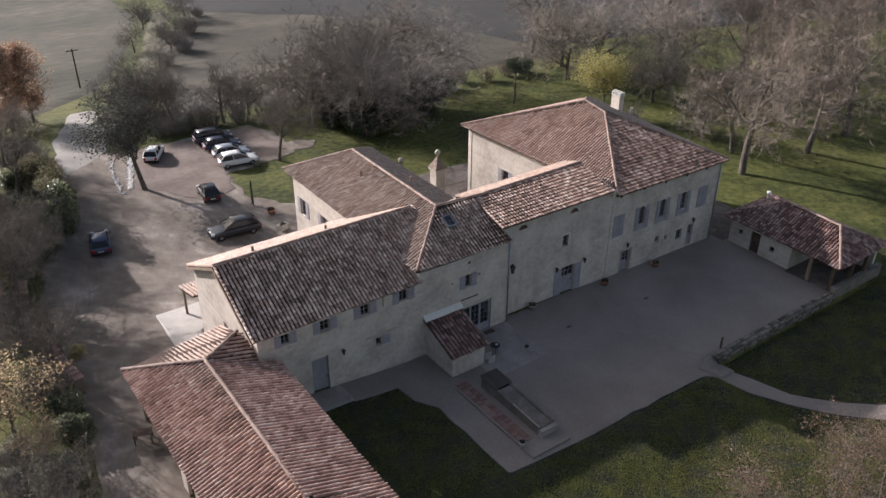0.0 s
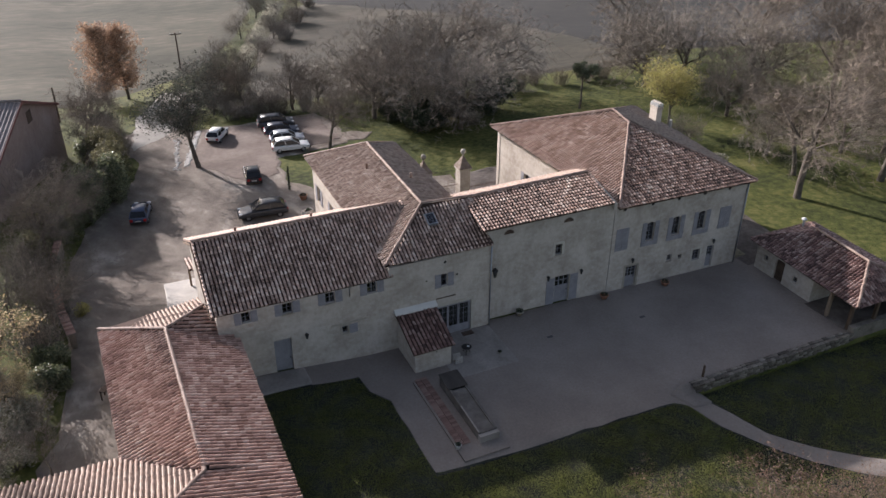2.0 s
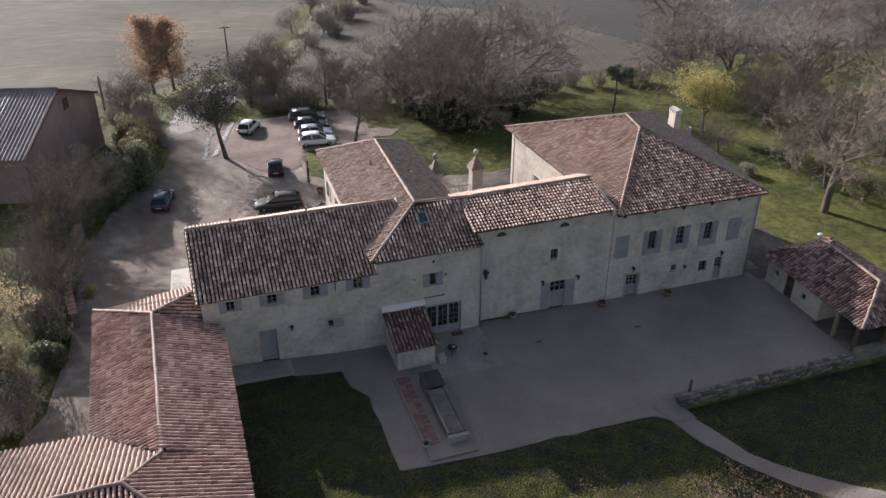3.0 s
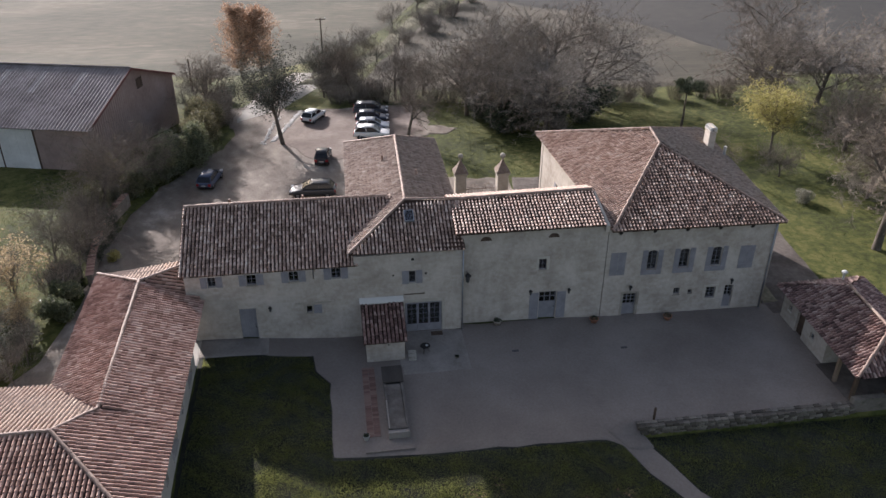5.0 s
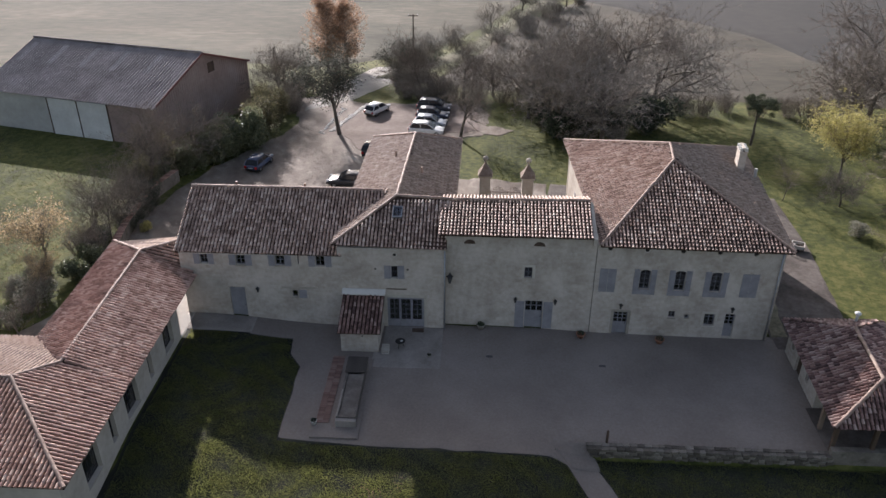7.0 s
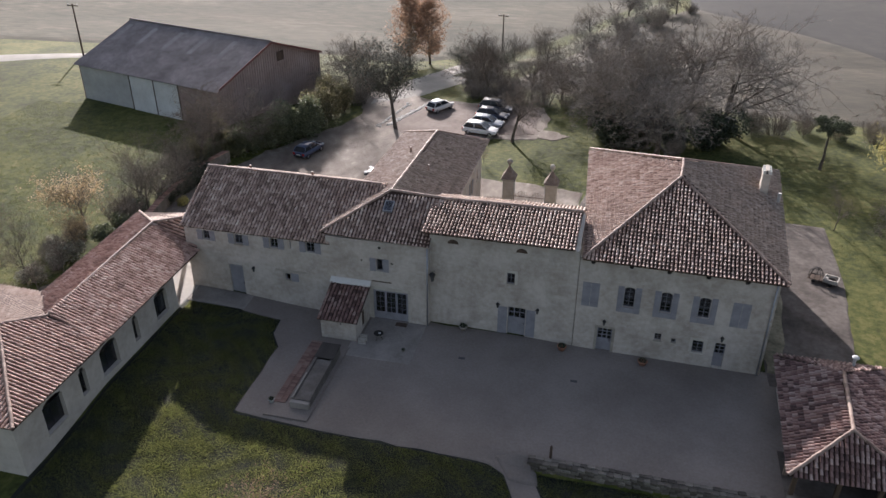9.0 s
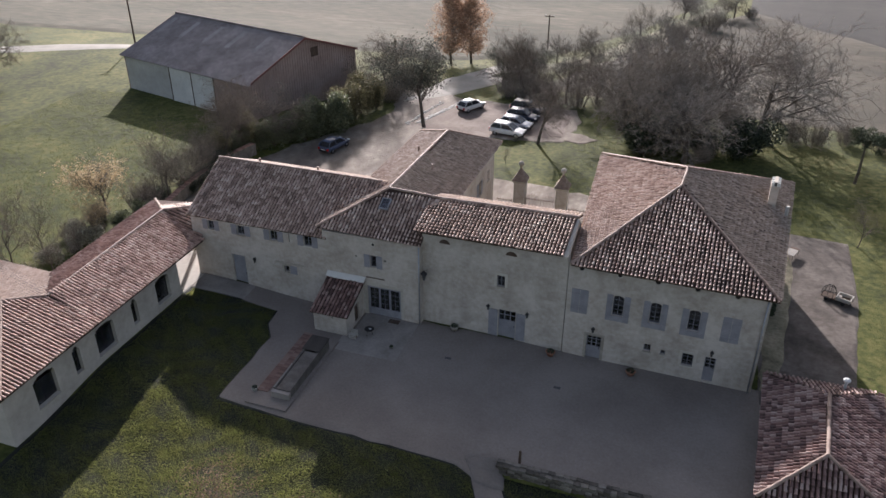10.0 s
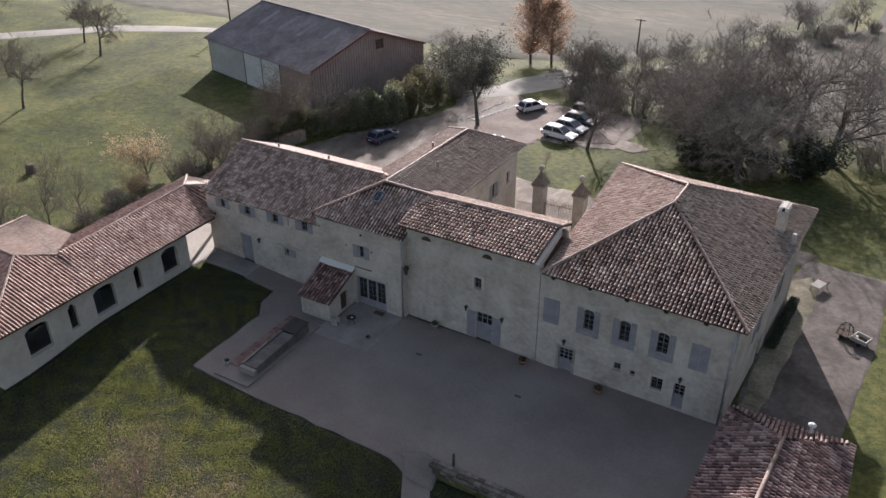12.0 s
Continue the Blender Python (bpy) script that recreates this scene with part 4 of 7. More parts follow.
def manor():
    h = thing("manor_house", (18, 9, 0), "large cream stone manor under a broad hipped tile roof", "house")
    f = Facade(h, (11.05, front_y(11.05)), F1, -0.9, 7.55)
    u = f.u
    for a, b in ((14.34, 15.1), (16.89, 17.65), (19.48, 20.26)):
        f.window(u(a), u(b), 3.88, 5.58, 2, 4, 0, sill=False)
    f.door(u(12.78), u(13.85), -0.38, 1.8, glazed=0.48, cols=3, rows=3)
    f.window(u(16.84), u(17.34), 1.45, 2.05, 2, 2, 0)
    f.window(u(18.03), u(18.37), 1.42, 1.8, 1, 1, 0)
    f.window(u(19.52), u(20.3), 0.9, 1.95, 2, 3, 0, surround=True)
    f.door(u(21.06), u(21.8), -0.1, 2.0, glazed=0.48, cols=2, rows=3)
    f.build()
    for a, b in ((14.34, 15.1), (16.89, 17.65), (19.48, 20.26)):      # shutters folded back, longer than the glass
        f.shutter(u(a) - 0.44, u(a) - 0.02, 3.45, 5.62)
        f.shutter(u(b) + 0.02, u(b) + 0.44, 3.45, 5.62)
        s = Shape()
        f.box(s, u(a) - 0.02, -0.03, 3.45, u(b) + 0.02, 0.0, 3.87)
        part("apron_panel", s, SHUTTER, h)
        f.arch(u(a), u(b), 5.58, 0.2)
    for a, b in ((11.4, 12.6), (21.7, 22.9)):       # closed shutters
        f.shutter(u(a), u((a + b) / 2) - 0.01, 3.55, 5.55)
        f.shutter(u((a + b) / 2) + 0.01, u(b), 3.55, 5.55)
    f.surround(u(12.78), u(13.85), -0.38, 1.8)
    f.lantern(u(13.2), 2.45)
    f.lantern(u(21.42), 2.5)
    for x in (11.95, 14.6, 17.15, 19.75, 22.3):
        f.vent(u(x), 7.25)
    f.pipe(u(24.2), -0.3, 7.4, 0.055)
    s = Shape()
    f.box(s, u(12.5), -0.5, -0.8, u(14.1), 0.1, -0.38)
    part("doorstep", s, STONE, h)
    east = Facade(h, (24.4, 0.6), (25.7, 18.2), -0.9, 7.55)
    east.window(5.0, 6.0, 3.4, 5.2, 2, 4, 0.5)
    east.window(11.0, 12.0, 3.4, 5.2, 2, 4, 0.5)
    east.door(7.6, 8.8, -0.6, 1.7)
    east.build()
    north = Facade(h, (25.2, 18.7), (10.7, 19.3), -0.9, 7.55)
    north.window(4.0, 5.0, 3.4, 5.2, 2, 4, 0.5)
    north.window(9.0, 10.0, 3.4, 5.2, 2, 4, 0.5)
    north.build()
    west = Facade(h, (10.7, 19.3), (11.6, 0.7), -0.9, 7.55)
    west.window(5.0, 5.9, 3.3, 4.9, 2, 3, 0.48)
    west.window(5.1, 5.7, 1.0, 1.7, 1, 1, 0.0)
    west.build()
    fl, fr = (11.2, 0.12, 7.55), (24.85, -0.2, 7.55)
    bl, br = (10.15, 19.85, 7.75), (26.15, 19.0, 7.65)
    ap, tb = (17.55, 8.3, 10.85), (17.75, 11.0, 11.15)
    # sunlight is painted into the west slope's tiles; the east ones stay duller
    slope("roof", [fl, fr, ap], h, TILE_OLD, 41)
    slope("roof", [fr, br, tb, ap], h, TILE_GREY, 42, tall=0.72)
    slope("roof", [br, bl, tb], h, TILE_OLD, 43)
    slope("roof", [bl, fl, ap, tb], h, TILE_SUN_RUST, 44, tall=0.75)
    up = Vector((0, 0, 0.06))
    for a, b in ((fl, ap), (fr, ap), (ap, tb), (bl, tb), (br, tb)):
        ridge_line(h, Vector(a) + up, Vector(b) + up, 9)
    ceiling(h, [(12.15, 0.7), (23.8, 0.2), (25.0, 18.1), (11.3, 18.7)], 7.2)
    # added inner wall, out of sight, that keeps rear light from the front panes
    part("partition", Shape().box(12.0, 8.0, -0.6, 24.3, 8.2, 7.2), WALL, h)
    # the chimney with its clay pots
    m = pose(24.3, 13.0, 0, 0, 0, -4)
    ch = part("chimney", Shape().box(-0.3, -0.56, 7.9, 0.3, 0.56, 9.95, m).box(-0.36, -0.62, 9.95, 0.36, 0.62, 10.04, m), WALL, h)
    part("flue", Shape().box(-0.27, -0.53, 10.045, 0.27, 0.53, 10.06, m), IRON, ch, "flat black flue top")
    for y in (-0.5, -0.17, 0.17, 0.5):
        part("chimney_pot", Shape().box(-0.32, y - 0.07, 10.06, -0.1, y + 0.07, 10.34, m).box(0.1, y - 0.07, 10.06, 0.32, y + 0.07, 10.34, m), WHITE, ch, "whitewashed chimney pots")
    part("cap_slab", Shape().box(-0.12, -0.6, 10.345, 0.12, 0.6, 10.4, m), WALL_PALE, ch)
    part("roof_vent", Shape().tube((25.4, 12.0, 8.0), (25.4, 12.0, 8.75), 0.14, 0.14, 10, True), CONCRETE, h)


# ---------------------------------------------------------------- stable wing (south-west range)
def stable_wing():
    h = thing("stable_wing", (-23, -9, 0.6), "low rendered wing with dark arched openings and a red tile roof", "house")
    f = Facade(h, (-19.4, -21.0), (-19.4, -3.3), 0.0, 4.25, 0.45, WALL_PALE)
    y = lambda v: v + 21.0
    for a, b, z0, z1 in ((-18.6, -16.75, 1.25, 3.5), (-15.1, -14.4, 1.4, 3.5), (-12.85, -10.95, 1.3, 3.5), (-9.0, -8.35, 1.45, 3.55), (-6.15, -4.5, 1.4, 3.55)):
        wide = b - a > 1
        f.window(y(a), y(b), z0, z1 - 0.25, 2 if wide else 1, 1, 0, 0.3, IRON, wide)
        # segmental arch over the opening, cut as a recess
        f.holes.append((y(a) + 0.12, y(b) - 0.12, z1 - 0.25, z1 - 0.1))
        f.holes.append((y(a) + (0.4 if wide else 0.2), y(b) - (0.4 if wide else 0.2), z1 - 0.1, z1))
    f.build()
    n = Facade(h, (-19.85, -3.7), (-26.0, -3.7), 0.0, 4.5, 0.4, WALL_PALE)
    n.door(2.0, 3.2, 0.6, 2.7, DARKWOOD)
    n.build()
    for x, y in ((-26.3, 3.6), (-22.9, 4.2)):
        part("post", Shape().box(x - 0.14, y - 0.14, 0.2, x + 0.14, y + 0.14, 4.4), WOOD, h)
    w = Facade(h, (-26.4, -3.3), (-26.2, -8.6), -0.1, 4.2, 0.45, WALL_PALE)
    w.door(0.8, 2.0, 0.6, 2.7, DARKWOOD)
    w.window(3.5, 4.3, 1.6, 2.8, 2, 2, 0)
    w.build()
    n2 = Facade(h, (-26.4, -8.9), (-32.4, -8.9), -0.1, 4.2, 0.45, WALL_PALE)
    n2.build()
    s = Facade(h, (-32.4, -21.0), (-19.85, -21.0), 0.0, 4.25, 0.45, WALL_PALE)
    s.window(5.0, 7.0, 1.2, 3.2, 2, 1, 0, 0.3, IRON)
    s.build()
    ww = Facade(h, (-32.4, -9.3), (-32.4, -20.6), 0.0, 4.3, 0.45, WALL_PALE)
    ww.build()
    ne, se = (-18.75, -0.45, 4.27), (-18.75, -21.5, 4.38)
    nr, jn, ap = (-23.0, 0.5, 5.85), (-22.85, -12.75, 5.6), (-24.7, -14.8, 6.05)
    nw, j2 = (-27.0, 4.5, 4.35), (-26.75, -8.7, 4.35)
    nt, wr = (-20.35, 1.95, 6.0), (-29.7, -14.8, 6.05)
    sw, nw2 = (-33.0, -21.5, 4.45), (-33.0, -8.3, 4.3)
    em = (-18.75, -12.75, 4.33)
    slope("roof", [em, ne, nr, jn], h, TILE_NEW, 51, lip=0.4)
    slope("roof", [se, em, jn, ap], h, TILE_NEW, 57, lip=0.4, single=lambda q: q.y < -13.5, single_mat=TILE_NEW_SINGLE)
    slope("roof", [ne, nt, nr], h, TILE_NEW, 58, lip=0.4, along=(0, 1, 0))
    slope("roof", [nw, j2, jn, nr], h, TILE_NEW, 52, lip=0.4)
    slope("roof", [(-20.3, 5.0, 4.75), nw, nr, nt], h, TILE_SUN_PINK, 53, lip=0.4)
    slope("roof", [j2, nw2, wr, ap, jn], h, TILE_SUN_PINK, 54, lip=0.4)
    slope("roof", [sw, se, ap, wr], h, TILE_NEW, 55, lip=0.4, single=lambda q: q.x > -30.5, single_mat=TILE_NEW_SINGLE)
    slope("roof", [nw2, sw, wr], h, TILE_NEW, 56, lip=0.4)
    up = Vector((0, 0, 0.05))
    for a, b in ((jn, nr), (nr, nt), (nw, nr), (jn, ap), (se, ap), (ap, wr), (nw2, wr), (sw, wr)):
        ridge_line(h, Vector(a) + up, Vector(b) + up, 13)


# ---------------------------------------------------------------- small barn by the courtyard
def small_barn():
    h = thing("small_barn", (28, -6.5, -0.2), "low open-fronted stone barn with an old hipped tile roof", "barn")
    w = Facade(h, (25.4, -1.3), (25.2, -7.6), -0.5, 2.2, 0.4)
    w.door(2.2, 3.2, -0.25, 1.75, DARKWOOD)
    w.window(0.9, 1.3, 0.9, 1.4, 1, 1, 0)
    w.window(4.2, 4.7, 0.6, 1.15, 1, 1, 0)
    w.build()
    n = Facade(h, (31.4, -1.3), (25.8, -1.3), -0.5, 2.2, 0.4)
    n.build()
    e = Facade(h, (31.4, -11.8), (31.4, -1.7), -1.2, 2.2, 0.4)
    e.build()
    mid = Facade(h, (25.6, -7.6), (31.0, -7.6), -0.5, 2.2, 0.35)
    mid.build()
    low = Shape().box(24.7, -12.3, -1.3, 31.8, -11.85, 0.35)
    part("parapet", low, MOSSY, h)
    part("earth_floor", Shape().box(24.75, -11.83, -0.6, 31.0, -7.62, -0.19), APRON, h)
    for x, y in ((24.95, -9.6), (24.95, -11.6), (27.2, -11.95), (29.4, -11.95)):
        part("post", Shape().box(x - 0.12, y - 0.12, -0.3, x + 0.12, y + 0.12, 2.25), WOOD, h)
    part("beam", Shape().box(24.85, -12.1, 2.12, 25.1, -7.6, 2.3), DARKWOOD, h)
    part("beam", Shape().box(25.1, -12.1, 2.12, 31.4, -11.9, 2.3), DARKWOOD, h)
    nw, sw, se, ne = (24.85, -0.85, 2.35), (24.3, -12.4, 2.3), (31.9, -12.3, 2.3), (31.95, -0.85, 2.45)
    rn, rs = (28.2, -4.4, 4.2), (27.75, -9.9, 4.15)
    slope("roof", [sw, nw, rn, rs], h, TILE_WINE, 61)
    slope("roof", [nw, ne, rn], h, TILE_WINE, 62)
    slope("roof", [ne, se, rs, rn], h, TILE_WINE, 63)
    slope("roof", [se, sw, rs], h, TILE_WINE, 64)
    up = Vector((0, 0, 0.05))
    for a, b in ((sw, rs), (se, rs), (rn, rs)):
        ridge_line(h, Vector(a) + up, Vector(b) + up, 17)
    v = part("roof_vent", Shape().tube((29.5, -1.9, 2.9), (29.5, -1.9, 3.75), 0.09, 0.09, 10, True), WHITE, h)
    part("vent_cap", Shape().lathe([(0.2, 3.7), (0.24, 3.8), (0.1, 3.92)], 12, (29.5, -1.9, 0)), WHITE, v)


# ---------------------------------------------------------------- metal barn
PALE_SHEET = material("translucent_sheet", [(0.1, (0.18, 0.162, 0.156)), (0.9, (0.30, 0.28, 0.268))], 0.5, 6, 0.6)


GREY_SHEET = material("grey_white_sheet", [(0.1, (0.30, 0.295, 0.275)), (0.6, (0.38, 0.375, 0.355)), (0.9, (0.45, 0.445, 0.42))], 0.4, 6, 0.7)


def metal_barn():
    h = thing("farm_shed", (-44, 42, -0.8), "large farm shed with a corrugated grey roof and red-brown cladding", "barn")
    A, B = Vector((-34.0, 32.2, 0)), Vector((-28.3, 50.4, 0))         # gable end
    C, D = Vector((-56.6, 38.0, 0)), Vector((-51.0, 56.2, 0))
    z0, ze, zr = -0.6, 5.75, 9.2
    # cladding on the gable end, in upright strips
    d = (B - A).normalized()
    out = Vector((d.y, -d.x, 0))
    s = Shape()
    n = 46
    for i in range(n):
        a, b = i / n, (i + 0.86) / n
        zt = [ze - 0.1 + (zr - ze) * (1 - abs(2 * t - 1)) for t in (a, b)]
        p, q = A.lerp(B, a), A.lerp(B, b)
        s.prism([(p.x, p.y, z0), (q.x, q.y, z0), (q.x, q.y, zt[1]), (p.x, p.y, zt[0])], -out * (0.08 if i % 2 else 0.11))
    part("gable_cladding", s, CLAD, h)
    # front: white sheets and two sliding doors
    fr = Facade(h, (C.x, C.y), (A.x, A.y), z0, ze - 0.1, 0.2, GREY_SHEET)
    L = math.dist((C.x, C.y), (A.x, A.y))
    fr.build()
    s = Shape()
    fr.box(s, L - 6.0, -0.1, z0, L + 0.02, -0.02, ze - 0.12)
    part("brown_bay", s, CLAD, h, "red-brown clad bay")
    for k in range(2):
        s = Shape()
        a = L - 14.2 + 4.1 * k
        fr.box(s, a + 0.04, -0.16, 1.0, a + 4.06, -0.06, ze - 0.35)
        for j in range(1, 4):
            fr.box(s, a + 4.1 * j / 4 - 0.03, -0.19, 1.0, a + 4.1 * j / 4 + 0.03, -0.161, ze - 0.35)
        part("sliding_door", s, WHITE, h, "white sliding sheet door")
    # dark strips paint the shaded gaps beside the sliding doors
    for a in (L - 14.2, L - 10.1, L - 6.0):
        s = Shape()
        fr.box(s, a - 0.13, -0.18, z0, a + 0.03, -0.03, ze - 0.36)
        part("door_post", s, DARKWOOD, h)
    # dark panel imitating the unlit inside of an opening in the gable
    s = Shape()
    q = A.lerp(B, 0.56)
    s.prism([(q.x, q.y, 6.5), (q.x + d.x * 1.3, q.y + d.y * 1.3, 6.5), (q.x + d.x * 1.3, q.y + d.y * 1.3, 7.7), (q.x, q.y, 7.7)], out * 0.04)
    part("loft_hatch", s, DARKWOOD, h)
    s = Shape()
    fr.box(s, L - 14.6, -0.22, ze - 0.34, L - 5.6, -0.1, ze - 0.22)
    part("door_rail", s, ZINC, h)
    bk = Facade(h, (B.x, B.y), (D.x, D.y), z0, ze - 0.1, 0.2, CLAD)
    bk.build()
    ot = Facade(h, (D.x, D.y), (C.x, C.y), z0, ze, 0.2, CLAD)
    ot.build()
    # corrugated roof
    for a, b, c in ((C, A, 1), (B, D, -1)):
        s = Shape()
        along = (b - a).normalized()
        up = (Vector((A + B) / 2 + Vector((0, 0, zr))) - Vector(((A.x + (0 if c == 1 else B.x - A.x)), (A.y + (0 if c == 1 else B.y - A.y)), ze)))
        up.normalize()
        run = math.hypot((B - A).length / 2, zr - ze) + 0.5
        nrm = along.cross(up)
        if nrm.z < 0:
            nrm = -nrm
        length = (b - a).length + 0.9
        p0 = Vector((a.x, a.y, ze)) - along * 0.45 - up * 0.5
        m = int(length / 0.38)
        vs, fs = [], []
        for i in range(2 * m + 1):
            q = p0 + along * (length * i / (2 * m)) + nrm * (0.10 if i % 2 else 0.0)
            vs += [q, q + up * (run / 2), q + up * run]
        for i in range(2 * m):
            for k in range(2):
                fs.append((3 * i + k, 3 * i + 3 + k, 3 * i + 4 + k, 3 * i + 1 + k))
        k = len(vs)
        vs += [v - nrm * 0.05 for v in vs]
        fs += [tuple(j + k for j in reversed(f)) for f in fs[:]]
        s.add(vs, fs)
        roof = part("roof", s, SHEET, h)
        for row in (0,):
            for g in range(5):
                sk = Shape()
                t0 = 3 + g * (2 * m - 8) // 5
                base_ = [q for q in range(t0 + 2, t0 + 7)]
                lo_ = [p0 + along * (length * q / (2 * m)) + nrm * ((0.10 if q % 2 else 0.0) + 0.012) + up * (run * (0.55 + 0.42 * row)) for q in base_]
                hi_ = [q + up * (run * 0.36) for q in lo_]
                sk.add(lo_ + hi_ + [q - nrm * 0.008 for q in lo_ + hi_], [(k_, k_ + 1, k_ + 6, k_ + 5) for k_ in range(4)] + [(k_ + 15, k_ + 16, k_ + 11, k_ + 10) for k_ in range(4)])
                part("light_sheet", sk, PALE_SHEET, roof)
    a = (A + B) / 2 + Vector((0, 0, zr + 0.16))
    b = (C + D) / 2 + Vector((0, 0, zr + 0.16))
    e = (b - a).normalized() * 0.4
    part("ridge_cap", Shape().tube(a - e, b + e, 0.12, 0.12, 8, True), SHEET, h, smooth=True)
    s = Shape()
    for P, c in ((A, 1), (B, -1)):
        p = Vector((P.x, P.y, ze)) + out * 0.46
        q = (A + B) / 2 + Vector((0, 0, zr)) + out * 0.46
        s.prism([p + Vector((0, 0, -0.12)), q + Vector((0, 0, -0.12)), q + Vector((0, 0, 0.16)), p + Vector((0, 0, 0.16))], -out * 0.05)
    part("bargeboard", s, plain("red_bargeboard", (0.15, 0.062, 0.055), 0.7), h)


TILE_WINE = material("wine_roof_tile", [(0.05, (0.075, 0.046, 0.042)), (0.35, (0.165, 0.098, 0.086)), (0.6, (0.25, 0.155, 0.135)), (0.92, (0.38, 0.285, 0.25))], 0.5, 5, 0.62, 0.3, 14.0, 0.5, 4.0, "island", spread=0.8)
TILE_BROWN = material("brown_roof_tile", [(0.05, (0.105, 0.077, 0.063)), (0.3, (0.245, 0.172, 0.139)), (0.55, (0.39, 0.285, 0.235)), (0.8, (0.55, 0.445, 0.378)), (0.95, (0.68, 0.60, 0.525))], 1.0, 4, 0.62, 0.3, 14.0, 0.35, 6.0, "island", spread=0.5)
# west slope of the manor, brightened in colour for the sun on it
TILE_SUN_RUST = material("sunlit_rust_tile", [(0.05, (0.165, 0.104, 0.081)), (0.3, (0.34, 0.222, 0.172)), (0.6, (0.48, 0.342, 0.275)), (0.92, (0.62, 0.50, 0.42))], 0.6, 4, 0.62, 0.3, 14.0, 0.4, 6.0, "island", spread=0.5)
long_wing()
middle_house()
link_house()
manor()
stable_wing()
small_barn()
metal_barn()


# ---------------------------------------------------------------- courtyard things
def pump_house():
    h = thing("lean_to_shed", (-6.2, -1.7, 0), "small stone lean-to with a tiled roof against the house", "shed")
    f = Facade(h, (-7.5, -3.3), (-4.75, -3.3), -0.3, 1.75, 0.3)
    f.build()
    f.vent(1.6, 1.45, 0.07)
    w = Facade(h, (-7.5, -0.02), (-7.5, -3.0), -0.3, 1.8, 0.3)
    w.build()
    e = Facade(h, (-4.75, -3.0), (-4.75, -0.02), -0.3, 1.8, 0.3)
    e.door(1.2, 2.1, 0.1, 1.75, DARKWOOD)
    e.build()
    for x in (-7.5, -5.05):
        s = Shape().prism([(x, -3.3, 1.75), (x, -0.02, 1.8), (x, -0.02, 2.95)], (0.3, 0, 0))
        part("gable", s, WALL, h)
    slope("roof", [(-7.7, -3.55, 1.82), (-4.55, -3.55, 1.85), (-4.55, -0.03, 3.15), (-7.7, -0.03, 3.12)], h, TILE_WINE, 71)
    part("flashing", Shape().prism([(-7.75, -0.004, 3.16), (-7.75, -0.004, 3.42), (-7.75, -0.1, 3.40), (-7.75, -0.42, 3.2), (-7.75, -0.42, 3.1)], (3.25, 0, 0)), KERB, h, "pale mortar fillet")
    part("ledge", Shape().box(-4.45, -0.06, 3.46, -2.9, -0.003, 3.52), DARKWOOD, h)


TROUGH = material("grey_trough_stone", [(0.1, (0.062, 0.054, 0.048)), (0.5, (0.105, 0.094, 0.085)), (0.9, (0.160, 0.146, 0.132))], 1.2, 7, 0.93, 0.5, 9.0)


LID = material("blackened_board", [(0.1, (0.026, 0.023, 0.021)), (0.9, (0.062, 0.054, 0.048))], 1.5, 6, 0.95, 0.3, 18.0, stretch=(1, 0.2, 1))


def tank():
    """The long stone washing trough on its slab; its floor climbs to a pale lip at the far end."""
    slab = Shape().box(-8.1, -12.5, -0.4, -5.0, -4.3, 0.14)
    solid("stone_slab", slab, GRAVEL, "low worn concrete platform under the trough", "platform")
    t = thing("stone_trough", (-6.0, -8.4, 0.14), "long empty stone trough standing on a platform", "trough")
    for x0, x1 in ((-6.55, -6.4), (-5.42, -5.27)):
        part("trough_wall", Shape().prism([(x0, -11.2, 0.14), (x0, -5.3, 0.14), (x0, -5.3, 0.98), (x0, -11.2, 0.74)], (x1 - x0, 0, 0)), TROUGH, t)
    part("trough_lid", Shape().prism([(-6.62, -6.9, 0.92), (-6.62, -5.22, 0.99), (-6.62, -5.22, 1.04), (-6.62, -6.9, 0.97)], (1.42, 0, 0)), LID, t, "blackened board lid")
    part("cover_slab", Shape().prism([(-6.38, -11.18, 0.60), (-6.38, -6.95, 0.78), (-6.38, -6.95, 0.84), (-6.38, -11.18, 0.66)], (0.94, 0, 0)), TROUGH, t, "smooth grey stone cover")
    part("rim_stone", Shape().prism([(-6.56, -11.2, 0.745), (-6.56, -8.6, 0.85), (-6.56, -8.6, 0.88), (-6.56, -11.2, 0.775)], (0.1, 0, 0)), TERRACE, t, "thin pale rim")
    part("trough_end", Shape().box(-6.4, -5.45, 0.14, -5.42, -5.3, 0.95), TROUGH, t)
    part("trough_lip", Shape().box(-6.58, -11.5, 0.14, -5.24, -11.2, 0.62), TERRACE, t, "pale stone lip")
    part("trough_floor", Shape().prism([(-6.4, -11.2, 0.14), (-6.4, -5.45, 0.14), (-6.4, -5.45, 0.2), (-6.4, -9.2, 0.5), (-6.4, -11.2, 0.7)], (0.98, 0, 0)), TROUGH, t)


def brick_strip():
    """A strip of bricks laid flat beside the trough; each brick is a piece."""
    base = thing("brick_strip", (-7.5, -7, 0.14), "worn strip of red brick paving beside the trough", "paving", kind="structure")
    me = Shape().box(-0.21, -0.1, 0, 0.21, 0.1, 0.05).data("brick", BRICK)
    rnd = random.Random(4)
    for j in range(33):
        for i in range(2):
            y = -4.2 - j * 0.215
            if y < -11.3:
                continue
            x = -7.72 + 0.44 * i
            piece("brick", me, Matrix.Translation((x, y, 0.13 + rnd.uniform(0.0, 0.015))) @ pose(0, 0, 0, rnd.uniform(-2, 2), rnd.uniform(-2, 2), rnd.uniform(-3, 3)), base)


